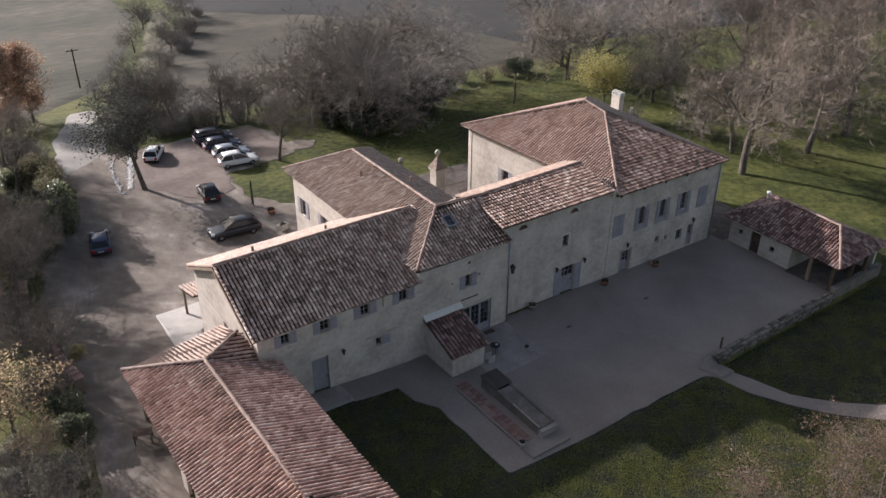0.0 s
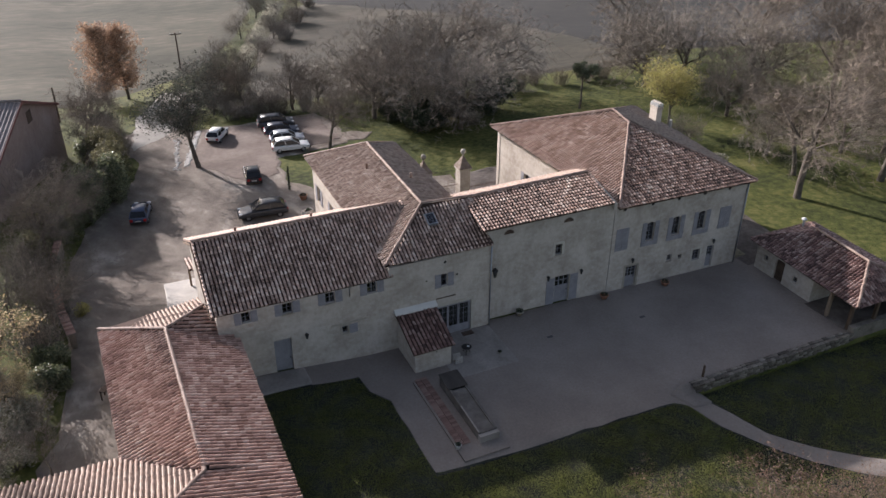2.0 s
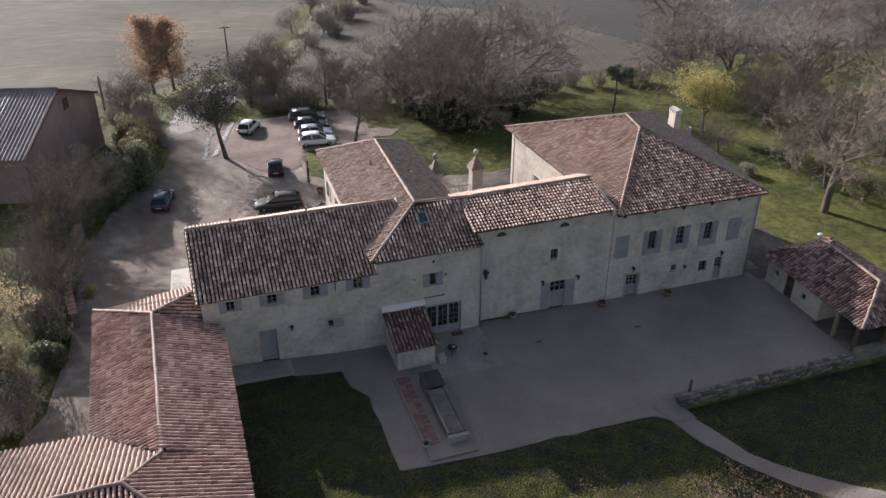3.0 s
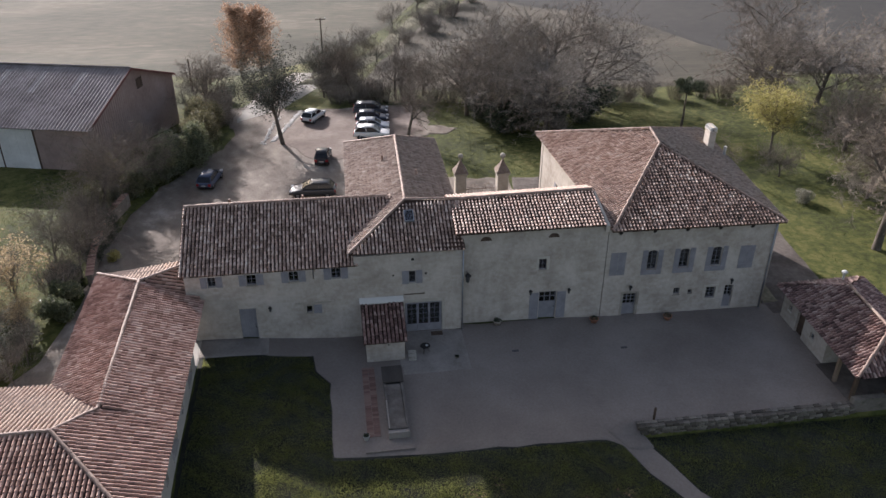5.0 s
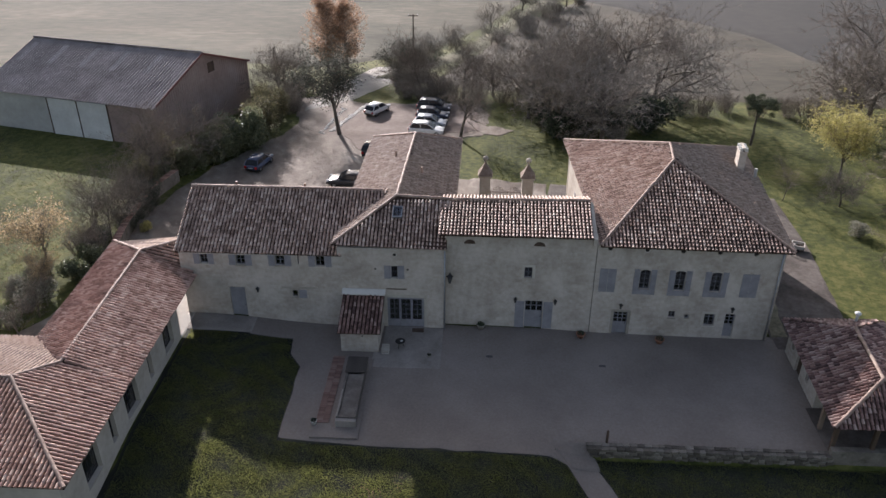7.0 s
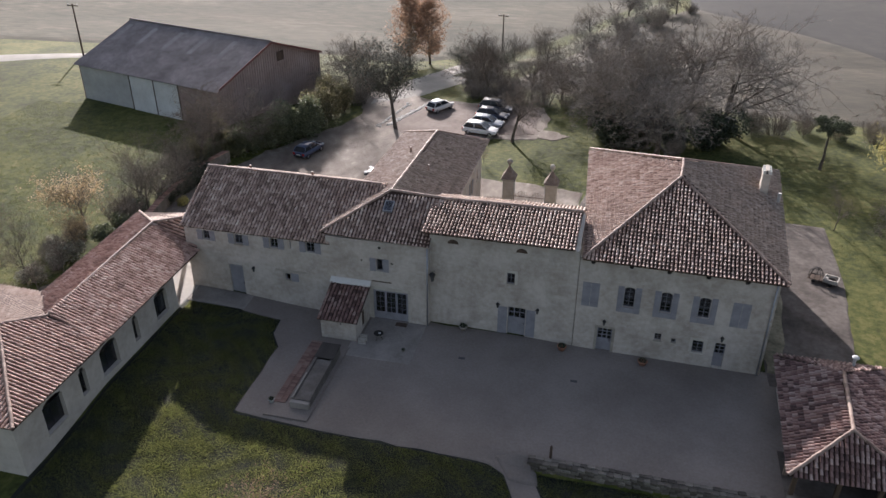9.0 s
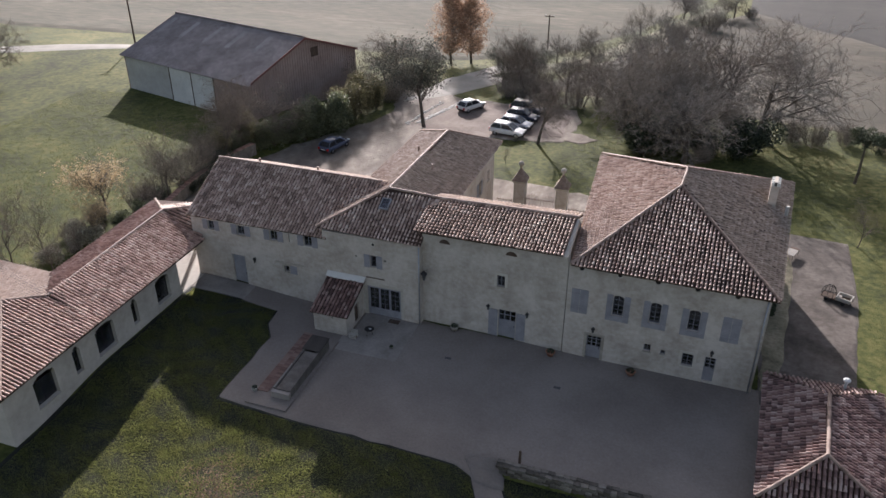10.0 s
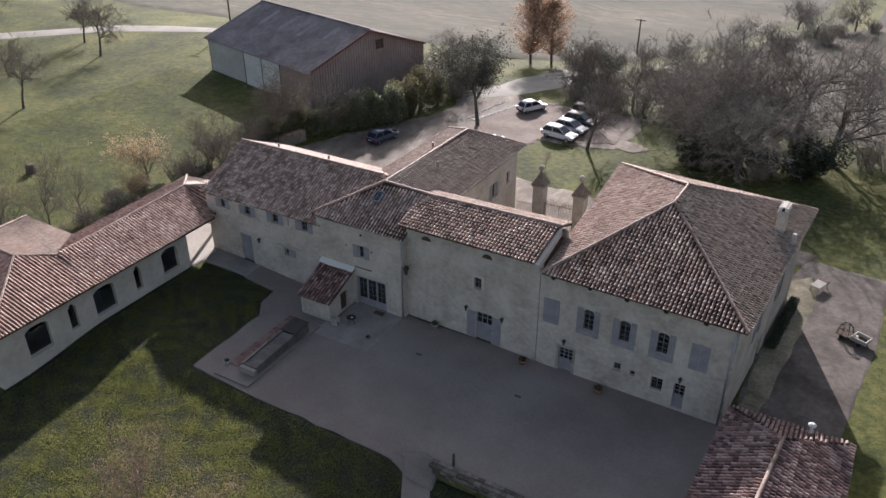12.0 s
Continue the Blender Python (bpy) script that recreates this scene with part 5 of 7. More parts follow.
def plant_pot(x, y, r=0.3, h=0.45, leafy=True, white=False, z=None, stone=False):
    z = ground_z(x, y) + 0.03 if z is None else z
    t = thing("plant_pot", (x, y, z), "small white pot at the end of the trough platform" if white else "low pale stone bowl with a small dark shrub" if stone else "low terracotta pot with a small dark shrub beside the wall", "plant pot", "pots along the facade")
    part("pot", Shape().lathe([(r * 0.62, 0), (r * 0.95, h * 0.85), (r * 1.08, h * 0.9), (r * 1.08, h), (r * 0.85, h), (r * 0.8, h * 0.8)], 14, (x, y, z)), WHITE if white else STONE if stone else POT, t, smooth=True)
    if leafy:
        part("shrub", leaf_ball(random.Random(int(x * 7) + 3), (x, y, z + h + r * 0.1), r * 0.95, 130, 0.07, 0.45), LEAF_DARK, t)
    else:
        part("soil", Shape().lathe([(r * 0.8, h * 0.85), (r * 0.8, h * 0.9)], 12, (x, y, z)), DARKWOOD, t)


def leaf_ball(rnd, c, r, n, size, flat=1.0, shape=None, hollow=0.55):
    """Many small folded leaves scattered in a lumpy ball."""
    s = shape or Shape()
    c = Vector(c)
    for _ in range(n):
        d = Vector((rnd.gauss(0, 1), rnd.gauss(0, 1), rnd.gauss(0, 1))).normalized()
        k = r * (hollow + (1 - hollow) * rnd.random() ** 0.6)
        q = c + Vector((d.x * k, d.y * k, d.z * k * flat))
        a = Vector((rnd.gauss(0, 1), rnd.gauss(0, 1), rnd.gauss(0, 0.6))).normalized()
        b = a.orthogonal().normalized()
        b = (b * math.cos(k * 40) + a.cross(b) * math.sin(k * 40)).normalized()
        w = size * rnd.uniform(0.6, 1.3)
        s.add([q - a * w, q + b * w * 0.5 + a.cross(b) * w * 0.2, q + a * w, q - b * w * 0.5 + a.cross(b) * w * 0.2], [(0, 1, 2), (0, 2, 3)])
    return s


def low_wall():
    """A rubble retaining wall: stones laid in rough courses, each a piece, over a core."""
    t = thing("low_stone_wall", (16, -12.1, -1.0), "low mossy rubble retaining wall along the courtyard edge", "wall", kind="structure")
    part("core", Shape().box(9.7, WALL_Y0 + 0.06, -1.6, 24.7, WALL_Y1 - 0.06, -0.16), MOSSY, t)
    rnd = random.Random(8)
    meshes = []
    for k in range(5):
        w, hh = rnd.uniform(0.32, 0.55), rnd.uniform(0.2, 0.25)
        bm = bmesh.new()
        bmesh.ops.create_cube(bm, size=1)
        bmesh.ops.bevel(bm, geom=bm.edges[:], offset=0.12, segments=1, affect="EDGES")
        for v in bm.verts:
            v.co = Vector((v.co.x * w, v.co.y * 0.26, v.co.z * hh)) + Vector((rnd.uniform(-1, 1), rnd.uniform(-1, 1), rnd.uniform(-1, 1))) * 0.025
        me = bpy.data.meshes.new("stone")
        bm.to_mesh(me)
        bm.free()
        me.materials.append(MOSSY)
        meshes.append((me, w))
    for side, y in ((0, WALL_Y0 + 0.08), (1, WALL_Y1 - 0.08)):
        for row in range(5 if side == 0 else 1):
            z = (-1.02 if side == 0 else -0.2) + row * 0.2
            x = 9.5 + rnd.uniform(0, 0.3)
            while x < 24.6:
                me, w = rnd.choice(meshes)
                if not (row == 4 and rnd.random() < 0.06):
                    piece("stone", me, Matrix.Translation((x + w / 2, y + rnd.uniform(-0.03, 0.03), z + rnd.uniform(-0.025, 0.025))) @ pose(0, 0, 0, rnd.uniform(-4, 4), rnd.uniform(-3, 3), rnd.uniform(-4, 4)), t)
                x += w + 0.02


ZINC_DULL = plain("dull_grating", (0.085, 0.082, 0.082), 0.8, 0.3)


def drain(x, y):
    z = ground_z(x, y) + 0.035
    solid("drain_cover", Shape().box(x - 0.24, y - 0.12, z - 0.02, x + 0.24, y + 0.12, z + 0.012), ZINC_DULL, "dark iron drain cover in the gravel", "drain cover", "drain covers")


def terrace():
    s = Shape().box(-4.55, -2.0, -0.3, -1.2, -0.01, 0.06)
    solid("door_terrace", s, TERRACE, "low worn terrace before the glazed door", "terrace", kind="structure")
    c = thing("slatted_crate", (-4.25, -3.3, 0.0), "small pale slatted wooden crate beside the lean-to", "crate")
    for k in range(4):
        part("slat", Shape().box(-4.5, -3.55, 0.06 + 0.15 * k, -3.95, -3.52, 0.16 + 0.15 * k), ROADM, c)
        part("slat", Shape().box(-4.5, -3.08, 0.06 + 0.15 * k, -3.95, -3.05, 0.16 + 0.15 * k), ROADM, c)
    for x in (-4.5, -3.99):
        for y in (-3.518, -3.122):
            part("corner_post", Shape().box(x, y, 0.0, x + 0.04, y + 0.04, 0.62), ROADM, c)
    part("bottom", Shape().box(-4.46, -3.5, 0.06, -3.99, -3.1, 0.09), WOOD, c)
    g = thing("garden_table", (-3.2, -2.6, 0.06), "small dark metal garden table on the terrace", "table")
    part("tabletop", Shape().lathe([(0.36, 0.56), (0.38, 0.58), (0.36, 0.6)], 16, (-3.2, -2.6, 0.0)), IRON, g)
    for k in range(3):
        an = 2.1 * k
        part("leg", Shape().tube((-3.2 + 0.1 * math.cos(an), -2.6 + 0.1 * math.sin(an), 0.56), (-3.2 + 0.3 * math.cos(an), -2.6 + 0.3 * math.sin(an), 0.03), 0.018, 0.018, 6, True), IRON, g)
    part("dish", Shape().lathe([(0.05, 0.6), (0.11, 0.64), (0.1, 0.65)], 12, (-3.1, -2.65, 0.0)), WHITE, g, "small white dish")
    mat_ = Shape().box(-2.5, -0.7, 0.063, -1.6, -0.2, 0.085)
    solid("door_mat", mat_, DARKWOOD, "dark door mat at the glazed door", "mat")


def gate():
    g = thing("gate_pillar", (2.9, 19.4, -0.3), "stone gate pillar with a tiled cap and ball finial", "gate pillar", "gate pillars")
    x, y = 2.9, 19.4
    part("shaft", Shape().box(x - 0.52, y - 0.52, -0.6, x + 0.52, y + 0.52, 4.2), WALL, g)
    part("moulding", Shape().box(x - 0.64, y - 0.64, 4.2, x + 0.64, y + 0.64, 4.4), STONE, g)
    roof = Shape().add([(x - 0.7, y - 0.7, 4.4), (x + 0.7, y - 0.7, 4.4), (x + 0.7, y + 0.7, 4.4), (x - 0.7, y + 0.7, 4.4), (x - 0.3, y - 0.3, 5.05), (x + 0.3, y - 0.3, 5.05), (x + 0.3, y + 0.3, 5.05), (x - 0.3, y + 0.3, 5.05), (x, y, 5.7)],
                       [(0, 1, 5, 4), (1, 2, 6, 5), (2, 3, 7, 6), (3, 0, 4, 7), (4, 5, 8), (5, 6, 8), (6, 7, 8), (7, 4, 8), (3, 2, 1, 0)])
    part("cap", roof, UNDER_PILLAR, g)
    part("finial", Shape().lathe([(0.1, 5.55), (0.09, 5.7), (0.2, 5.78), (0.27, 5.95), (0.22, 6.12), (0.08, 6.22)], 12, (x, y, 0)), STONE, g, smooth=True)
    g2 = copy_thing(g, Matrix.Translation((6.95, 19.2, -0.35)))
    gt = thing("iron_gate", (4.9, 19.35, -0.3), "tall rusty iron gate between the stone pillars", "gate")
    for k, (x0, x1) in enumerate(((3.45, 4.88), (4.95, 6.38))):
        for z in (-0.15, 1.0, 2.5):
            part("gate_rail", Shape().tube((x0, 19.35, z), (x1, 19.35, z), 0.03, 0.03, 6, True), RUST, gt)
        for i in range(11):
            xx = x0 + (x1 - x0) * i / 10
            part("bar", Shape().tube((xx, 19.35, -0.2), (xx, 19.35, 2.6 + 0.5 * math.sin(math.pi * i / 10)), 0.018, 0.018, 5, True), RUST, gt)
    f = thing("iron_railing", (1.2, 19.4, -0.3), "rusty iron railing on a low wall beside the gate", "railing")
    part("footing", Shape().box(0.6, 19.2, -0.6, 2.3, 19.6, 0.5), STONE, f)
    part("rail", Shape().tube((0.6, 19.4, 2.0), (2.3, 19.4, 2.0), 0.025, 0.025, 6, True), RUST, f)
    for i in range(11):
        xx = 0.7 + i * 0.155
        part("bar", Shape().tube((xx, 19.4, 0.5), (xx, 19.4, 2.2), 0.016, 0.016, 5, True), RUST, f)
    f2 = thing("garden_railing", (9, 19.3, -0.3), "rusty iron railing on a low wall beside the manor", "railing")
    part("footing", Shape().box(7.55, 19.1, -0.6, 10.7, 19.5, 0.5), STONE, f2)
    part("rail", Shape().tube((7.55, 19.3, 2.0), (10.7, 19.3, 2.0), 0.025, 0.025, 6, True), RUST, f2)
    for i in range(20):
        xx = 7.65 + i * 0.158
        part("bar", Shape().tube((xx, 19.3, 0.5), (xx, 19.3, 2.2), 0.016, 0.016, 5, True), RUST, f2)


UNDER_PILLAR = material("pillar_cap_tile", [(0.1, (0.10, 0.075, 0.060)), (0.5, (0.19, 0.15, 0.122)), (0.9, (0.28, 0.235, 0.20))], 3.0, 6, 0.9, 0.4, 14.0)
RUST = plain("rusty_iron", (0.12, 0.075, 0.055), 0.8, 0.3)


def garden_wall():
    """The wall on the meadow side of the lane, capped with old tiles."""
    t = thing("garden_wall", (-29.6, 12, 0.6), "old stone wall with a tiled coping beside the lane", "wall", kind="structure")
    me = None
    rnd = random.Random(17)
    path = [(-29.0, 8.4), (-29.6, 12), (-30.2, 20), (-29.5, 25)]
    for (x0, y0), (x1, y1) in zip(path, path[1:]):
        d = Vector((x1 - x0, y1 - y0, 0))
        long_ = d.length
        d.normalize()
        n = Vector((-d.y, d.x, 0)) * 0.2
        za, zb = ground_z(x0, y0), ground_z(x1, y1)
        ring = [Vector((x0, y0, za - 0.4)) + n, Vector((x0, y0, za - 0.4)) - n, Vector((x1, y1, zb - 0.4)) - n, Vector((x1, y1, zb - 0.4)) + n]
        part("wall_run", Shape().prism(ring, (0, 0, 1.7)), MOSSY, t)
        if me is None:
            me = Shape().prism([(-0.12, 0, 0.0), (0, 0, 0.1), (0.12, 0, 0.0)], (0, 0.62, 0)).data("coping_tile", TILE_NEW_SINGLE)
        turn = math.degrees(math.atan2(d.y, d.x))
        for k in range(int(long_ / 0.27)):
            f = (k + 0.5) * 0.27 / long_
            p = Vector((x0 + (x1 - x0) * f, y0 + (y1 - y0) * f, za + (zb - za) * f + 1.3))
            piece("coping_tile", me, Matrix.Translation(p) @ pose(0, 0, 0, 0, 0, turn + rnd.uniform(-3, 3)) @ Matrix.Translation((0, -0.31, rnd.uniform(0, 0.02))), t)


# ---------------------------------------------------------------- cars
TYRE = plain("tyre_rubber", (0.02, 0.02, 0.021), 0.9)
RIM = plain("wheel_rim", (0.35, 0.35, 0.36), 0.35, 0.8)
CARGLASS = plain("car_glass", (0.016, 0.018, 0.022), 0.08)
CLEAR = plain("lamp_glass", (0.42, 0.43, 0.45), 0.4)
REDLAMP = plain("tail_lamp", (0.30, 0.02, 0.02), 0.25)
TRIM = plain("black_trim", (0.022, 0.022, 0.024), 0.6)


def paint(name, col):
    m = plain(name, col, 0.45, 0.05, 0.04)
    m.node_tree.nodes["Principled BSDF"].inputs["Coat Weight"].default_value = 0.4
    m.node_tree.nodes["Principled BSDF"].inputs["Coat Roughness"].default_value = 0.15
    return m


def car(x, y, heading, mat, label, length=4.3, width=1.78, height=1.5, nose=0.27, tail=0.06, group="parked cars"):
    """A car that faces local +x. nose and tail: the share of its length ahead of the windscreen's foot and behind the roof's end."""
    t = thing("car", (0, 0, 0), label, "car", group)
    L, W, H = length / 2, width / 2, height
    sill, belt = 0.28, 0.62 * H
    x_ws, x_roof_f, x_roof_r, x_rw = L - nose * length, L - (nose + 0.2) * length, -L + (tail + 0.11) * length, -L + tail * length
    rows = [  # along x: half width, bottom, top of the lower body
        (-L, 0.80, 0.42, belt - 0.16), (-L + 0.08, 0.92, 0.30, belt - 0.02), (-L + 0.5, 0.985, sill, belt), (-0.2, 1.0, sill, belt - 0.01), (x_ws, 0.99, sill, belt - 0.03),
        (L - 0.55, 0.965, sill, belt - 0.12), (L - 0.16, 0.90, 0.30, belt - 0.24), (L, 0.72, 0.40, belt - 0.42)]
    s = Shape()
    n = 8
    for xx, w, lo, hi in rows:
        w *= W
        s.v += [(xx, -w * 0.9, lo), (xx, -w, lo + 0.12), (xx, -w, hi - 0.1), (xx, -w * 0.9, hi), (xx, w * 0.9, hi), (xx, w, hi - 0.1), (xx, w, lo + 0.12), (xx, w * 0.9, lo)]
    for k in range(len(rows) - 1):
        s.f += [(k * n + i, (k + 1) * n + i, (k + 1) * n + (i + 1) % n, k * n + (i + 1) % n) for i in range(n)]
    s.f += [tuple(range(n)), tuple(range(len(s.v) - 1, len(s.v) - n - 1, -1))]
    body = part("body", s, mat, t, smooth=True)
    sub = body.modifiers.new("round", "SUBSURF")
    sub.levels = sub.render_levels = 2
    # cabin: glass band, pillars and roof
    g = Shape()
    base = [(x_ws, W * 0.86), (x_rw, W * 0.88)]
    b = belt - 0.02
    lo = [(x_ws, -W * 0.88, b), (x_rw, -W * 0.9, b), (x_rw, W * 0.9, b), (x_ws, W * 0.88, b)]
    zt = H - 0.07
    hi = [(x_roof_f, -W * 0.72, zt), (x_roof_r, -W * 0.72, zt - 0.02), (x_roof_r, W * 0.72, zt - 0.02), (x_roof_f, W * 0.72, zt)]
    g.add(lo + hi, [(0, 1, 5, 4), (1, 2, 6, 5), (2, 3, 7, 6), (3, 0, 4, 7), (4, 5, 6, 7), (3, 2, 1, 0)])
    gl = part("glasshouse", g, CARGLASS, t)
    bv = gl.modifiers.new("edge", "BEVEL")
    bv.width, bv.segments = 0.09, 2
    r = Shape()
    top = [(x_roof_f + 0.06, 0.74), (x_roof_f - 0.35, 0.75), ((x_roof_f + x_roof_r) / 2, 0.76), (x_roof_r - 0.06, 0.74)]
    lift = [0.0, 0.05, 0.07, 0.01]
    for (xx, w), z in zip(top, lift):
        w *= W
        r.v += [(xx, -w, zt - 0.03), (xx, -w * 0.85, zt + z), (xx, w * 0.85, zt + z), (xx, w, zt - 0.03)]
    for k in range(3):
        r.f += [(k * 4 + i, k * 4 + i + 1, k * 4 + 5 + i, k * 4 + 4 + i) for i in range(3)]
    r.f += [(0, 4, 8, 12, 15, 11, 7, 3), (0, 3, 2, 1), (12, 13, 14, 15)]
    part("roof", r, mat, t, smooth=True)
    for side in (-1, 1):
        for a, c in ((lo[0], hi[0]), (lo[1], hi[1]), (((x_ws + x_rw) / 2 - 0.1, -W * 0.89, b), ((x_roof_f + x_roof_r) / 2, -W * 0.72, zt))):
            a, c = Vector((a[0], a[1] * -side, a[2])), Vector((c[0], c[1] * -side, c[2]))
            part("pillar", Shape().tube(a, c, 0.05, 0.045, 5), mat, t)
        m_ = Shape().box(x_ws - 0.3, side * W * 0.97, belt - 0.02, x_ws - 0.16, side * (W + 0.1), belt + 0.07)
        part("wing_mirror", m_, TRIM, t)
        part("headlight", Shape().box(L - 0.34, side * W * 0.52, belt - 0.34, L - 0.06, side * W * 0.88, belt - 0.2), CLEAR, t)
        part("tail_light", Shape().box(-L - 0.012, side * W * 0.55, belt - 0.36, -L + 0.16, side * W * 0.86, belt - 0.12), REDLAMP, t)
        rr = 0.33
        for xx in (L - 0.19 * length, -L + 0.18 * length):
            wy = side * (W - 0.13)
            w_ = Shape()
            nn = 18
            prof = [(0.17, -0.1), (rr - 0.03, -0.11), (rr, -0.06), (rr, 0.06), (rr - 0.03, 0.11), (0.17, 0.1)]
            w_.v = [(xx + q * math.cos(2 * math.pi * i / nn), wy + k, rr + q * math.sin(2 * math.pi * i / nn)) for q, k in prof for i in range(nn)]
            w_.f = [(k * nn + i, k * nn + (i + 1) % nn, (k + 1) * nn + (i + 1) % nn, (k + 1) * nn + i) for k in range(5) for i in range(nn)]
            wheel = part("wheel", w_, TYRE, t)
            d_ = Shape()
            for k in (-0.085, 0.085):
                d_.add([(xx + 0.19 * math.cos(2 * math.pi * i / 14), wy + k, rr + 0.19 * math.sin(2 * math.pi * i / 14)) for i in range(14)], [tuple(range(14))])
            part("rim", d_, RIM, wheel)
    part("bumper", Shape().box(L - 0.1, -W * 0.7, 0.33, L + 0.02, W * 0.7, 0.5), TRIM, t)
    part("bumper", Shape().box(-L - 0.02, -W * 0.75, 0.36, -L + 0.1, W * 0.75, 0.52), TRIM, t)
    part("number_plate", Shape().box(-L - 0.03, -0.26, 0.56, -L - 0.012, 0.26, 0.67), WHITE, t)
    part("grille", Shape().box(L - 0.06, -W * 0.4, 0.52, L + 0.012, W * 0.4, 0.66), TRIM, t)
    for side in (-1, 1):
        part("roof_rail", Shape().tube((x_roof_f - 0.2, side * W * 0.66, zt + 0.05), (x_roof_r + 0.1, side * W * 0.66, zt + 0.05), 0.02, 0.02, 5, True), TRIM, t)
    z = ground_z(x, y) + 0.03
    t.matrix_basis = Matrix.Translation((x, y, z)) @ pose(0, 0, 0, 0, 0, heading)
    return t


drape("apron", [(-19.35, -2.2), (-14.55, -1.95), (-14.6, -0.05), (-19.35, -0.05)], TERRACE, 0.06, "worn concrete apron before the plank door")
# pale colour laid in the passage to imitate a sunlit sliver of ground
drape("passage_paving", [(-26, -3.2), (-19.4, -3.2), (-19.38, -2.2), (-19.38, -0.1), (-20.0, -0.1), (-20.0, 3.0), (-26, 3.0)], ROADM, 0.07, "pale ground for the sunlit sliver in the passage between the wings")
pump_house()
tank()
brick_strip()
terrace()
low_wall()
gate()
garden_wall()
plant_pot(2.75, 0.1, 0.32, 0.38, stone=True)
plant_pot(10.35, -0.35, 0.34, 0.36)
plant_pot(16.25, -0.65, 0.34, 0.34)
plant_pot(-8.0, -11.3, 0.2, 0.4, True, True)
plant_pot(-1.0, -3.6, 0.14, 0.12, True, stone=True)
for x_, y_ in ((3.4, -3.4), (11.6, -3.8)):
    drain(x_, y_)
plant_pot(-18.0, 15.2, 0.35, 0.5, False)

car(-11.4, 26.0, 175, paint("dark_grey_paint", (0.035, 0.037, 0.042)), "dark grey estate car parked on the stony ground", 4.75, 1.85, 1.62, 0.26, 0.03)
car(-10.3, 35.6, 84, paint("black_paint", (0.014, 0.015, 0.018)), "small black hatchback with a pale roof rail", 3.9, 1.72, 1.52, 0.24, 0.02)
car(-11.4, 50.0, 62, paint("white_paint", (0.60, 0.60, 0.59)), "small white hatchback parked alone on the stony ground", 4.1, 1.75, 1.5, 0.25, 0.02)
car(-4.3, 42.3, -7, paint("pearl_white_paint", (0.62, 0.62, 0.61)), "white compact crossover parked in a row of cars", 4.4, 1.82, 1.6, 0.25, 0.02)
car(-4.0, 45.2, -7, paint("silver_blue_paint", (0.30, 0.33, 0.37)), "silver-blue hatchback parked in a row of cars", 4.2, 1.76, 1.5, 0.25, 0.03)
car(-3.9, 48.3, -7, paint("navy_paint", (0.025, 0.035, 0.060)), "dark blue hatchback parked in a row of cars", 4.3, 1.78, 1.5, 0.25, 0.03)
car(-3.9, 51.2, -7, paint("graphite_paint", (0.05, 0.055, 0.065)), "dark grey people carrier parked in a row of cars", 4.6, 1.85, 1.7, 0.2, 0.01)
car(-22.3, 30.7, 78, paint("blue_paint", (0.045, 0.062, 0.11)), "blue car parked in the shade of the hedge", 4.2, 1.76, 1.48, 0.25, 0.03)


# ---------------------------------------------------------------- trees
def sliver(shape, p, q, e, w):
    """A thin bent twig."""
    a = (e - p).orthogonal().normalized() * w
    shape.add([p - a, p + a, q + a * 0.7, q - a * 0.7, e], [(0, 1, 2, 3), (3, 2, 4)])


def bare_tree(seed, height, spread=0.5, trunk_r=0.28, first=0.3, twigs=2600, lean=0.0, upright=0.5, width=0.0075, stem=0.52, reach=1.0):
    """Trunk and limbs, and a crown of fine twigs, about the origin."""
    rnd = random.Random(seed)
    wood, fine = Shape(), Shape()
    tips = []

    def grow(p, d, length, r, level):
        steps = (5, 4, 3, 2)[level]
        for i in range(steps):
            d = (d + Vector((rnd.gauss(0, 1), rnd.gauss(0, 1), rnd.gauss(0, 0.6))) * (0.07 + 0.07 * level) + Vector((0, 0, 0.07 * upright))).normalized()
            q = p + d * (length / steps)
            r2 = r * (0.84 if level else 0.88)
            wood.tube(p, q, r, r2, (8, 5, 4, 3)[level])
            p, r = q, r2
            if level >= 2:
                tips.append((p, d, level))
            if level < 3 and (level > 0 or i >= steps * first):
                for _ in range(2 if level else 1 + rnd.randint(1, 2)):
                    a = d.orthogonal().normalized()
                    a.rotate(Matrix.Rotation(rnd.uniform(0, 6.283), 3, d))
                    nd = (d * (1 - spread) + a * (spread + rnd.uniform(0, 0.35)) + Vector((0, 0, 0.18 * upright))).normalized()
                    grow(p, nd, length * rnd.uniform(0.48, 0.78) * (1.0 if level else reach), r * rnd.uniform(0.4, 0.6), level + 1)

    grow(Vector((0, 0, -0.3)), Vector((lean, 0, 1)).normalized(), height * stem, trunk_r, 0)
    jit = lambda k: Vector((rnd.gauss(0, 1), rnd.gauss(0, 1), rnd.gauss(0, 1))) * k
    for i in range(twigs):
        p, d, level = tips[rnd.randrange(len(tips))]
        nd = (d * 0.7 + jit(0.55) + Vector((0, 0, 0.12))).normalized()
        q0 = p - d * rnd.uniform(0, height * 0.05)
        q1 = q0 + nd * rnd.uniform(0.3, 1.0) * height * 0.045
        q2 = q1 + (nd + jit(0.45)).normalized() * height * rnd.uniform(0.015, 0.045)
        sliver(fine, q0, q1, q2, width)
    return wood, fine, [(p, d) for p, d, level in tips if level == 3]


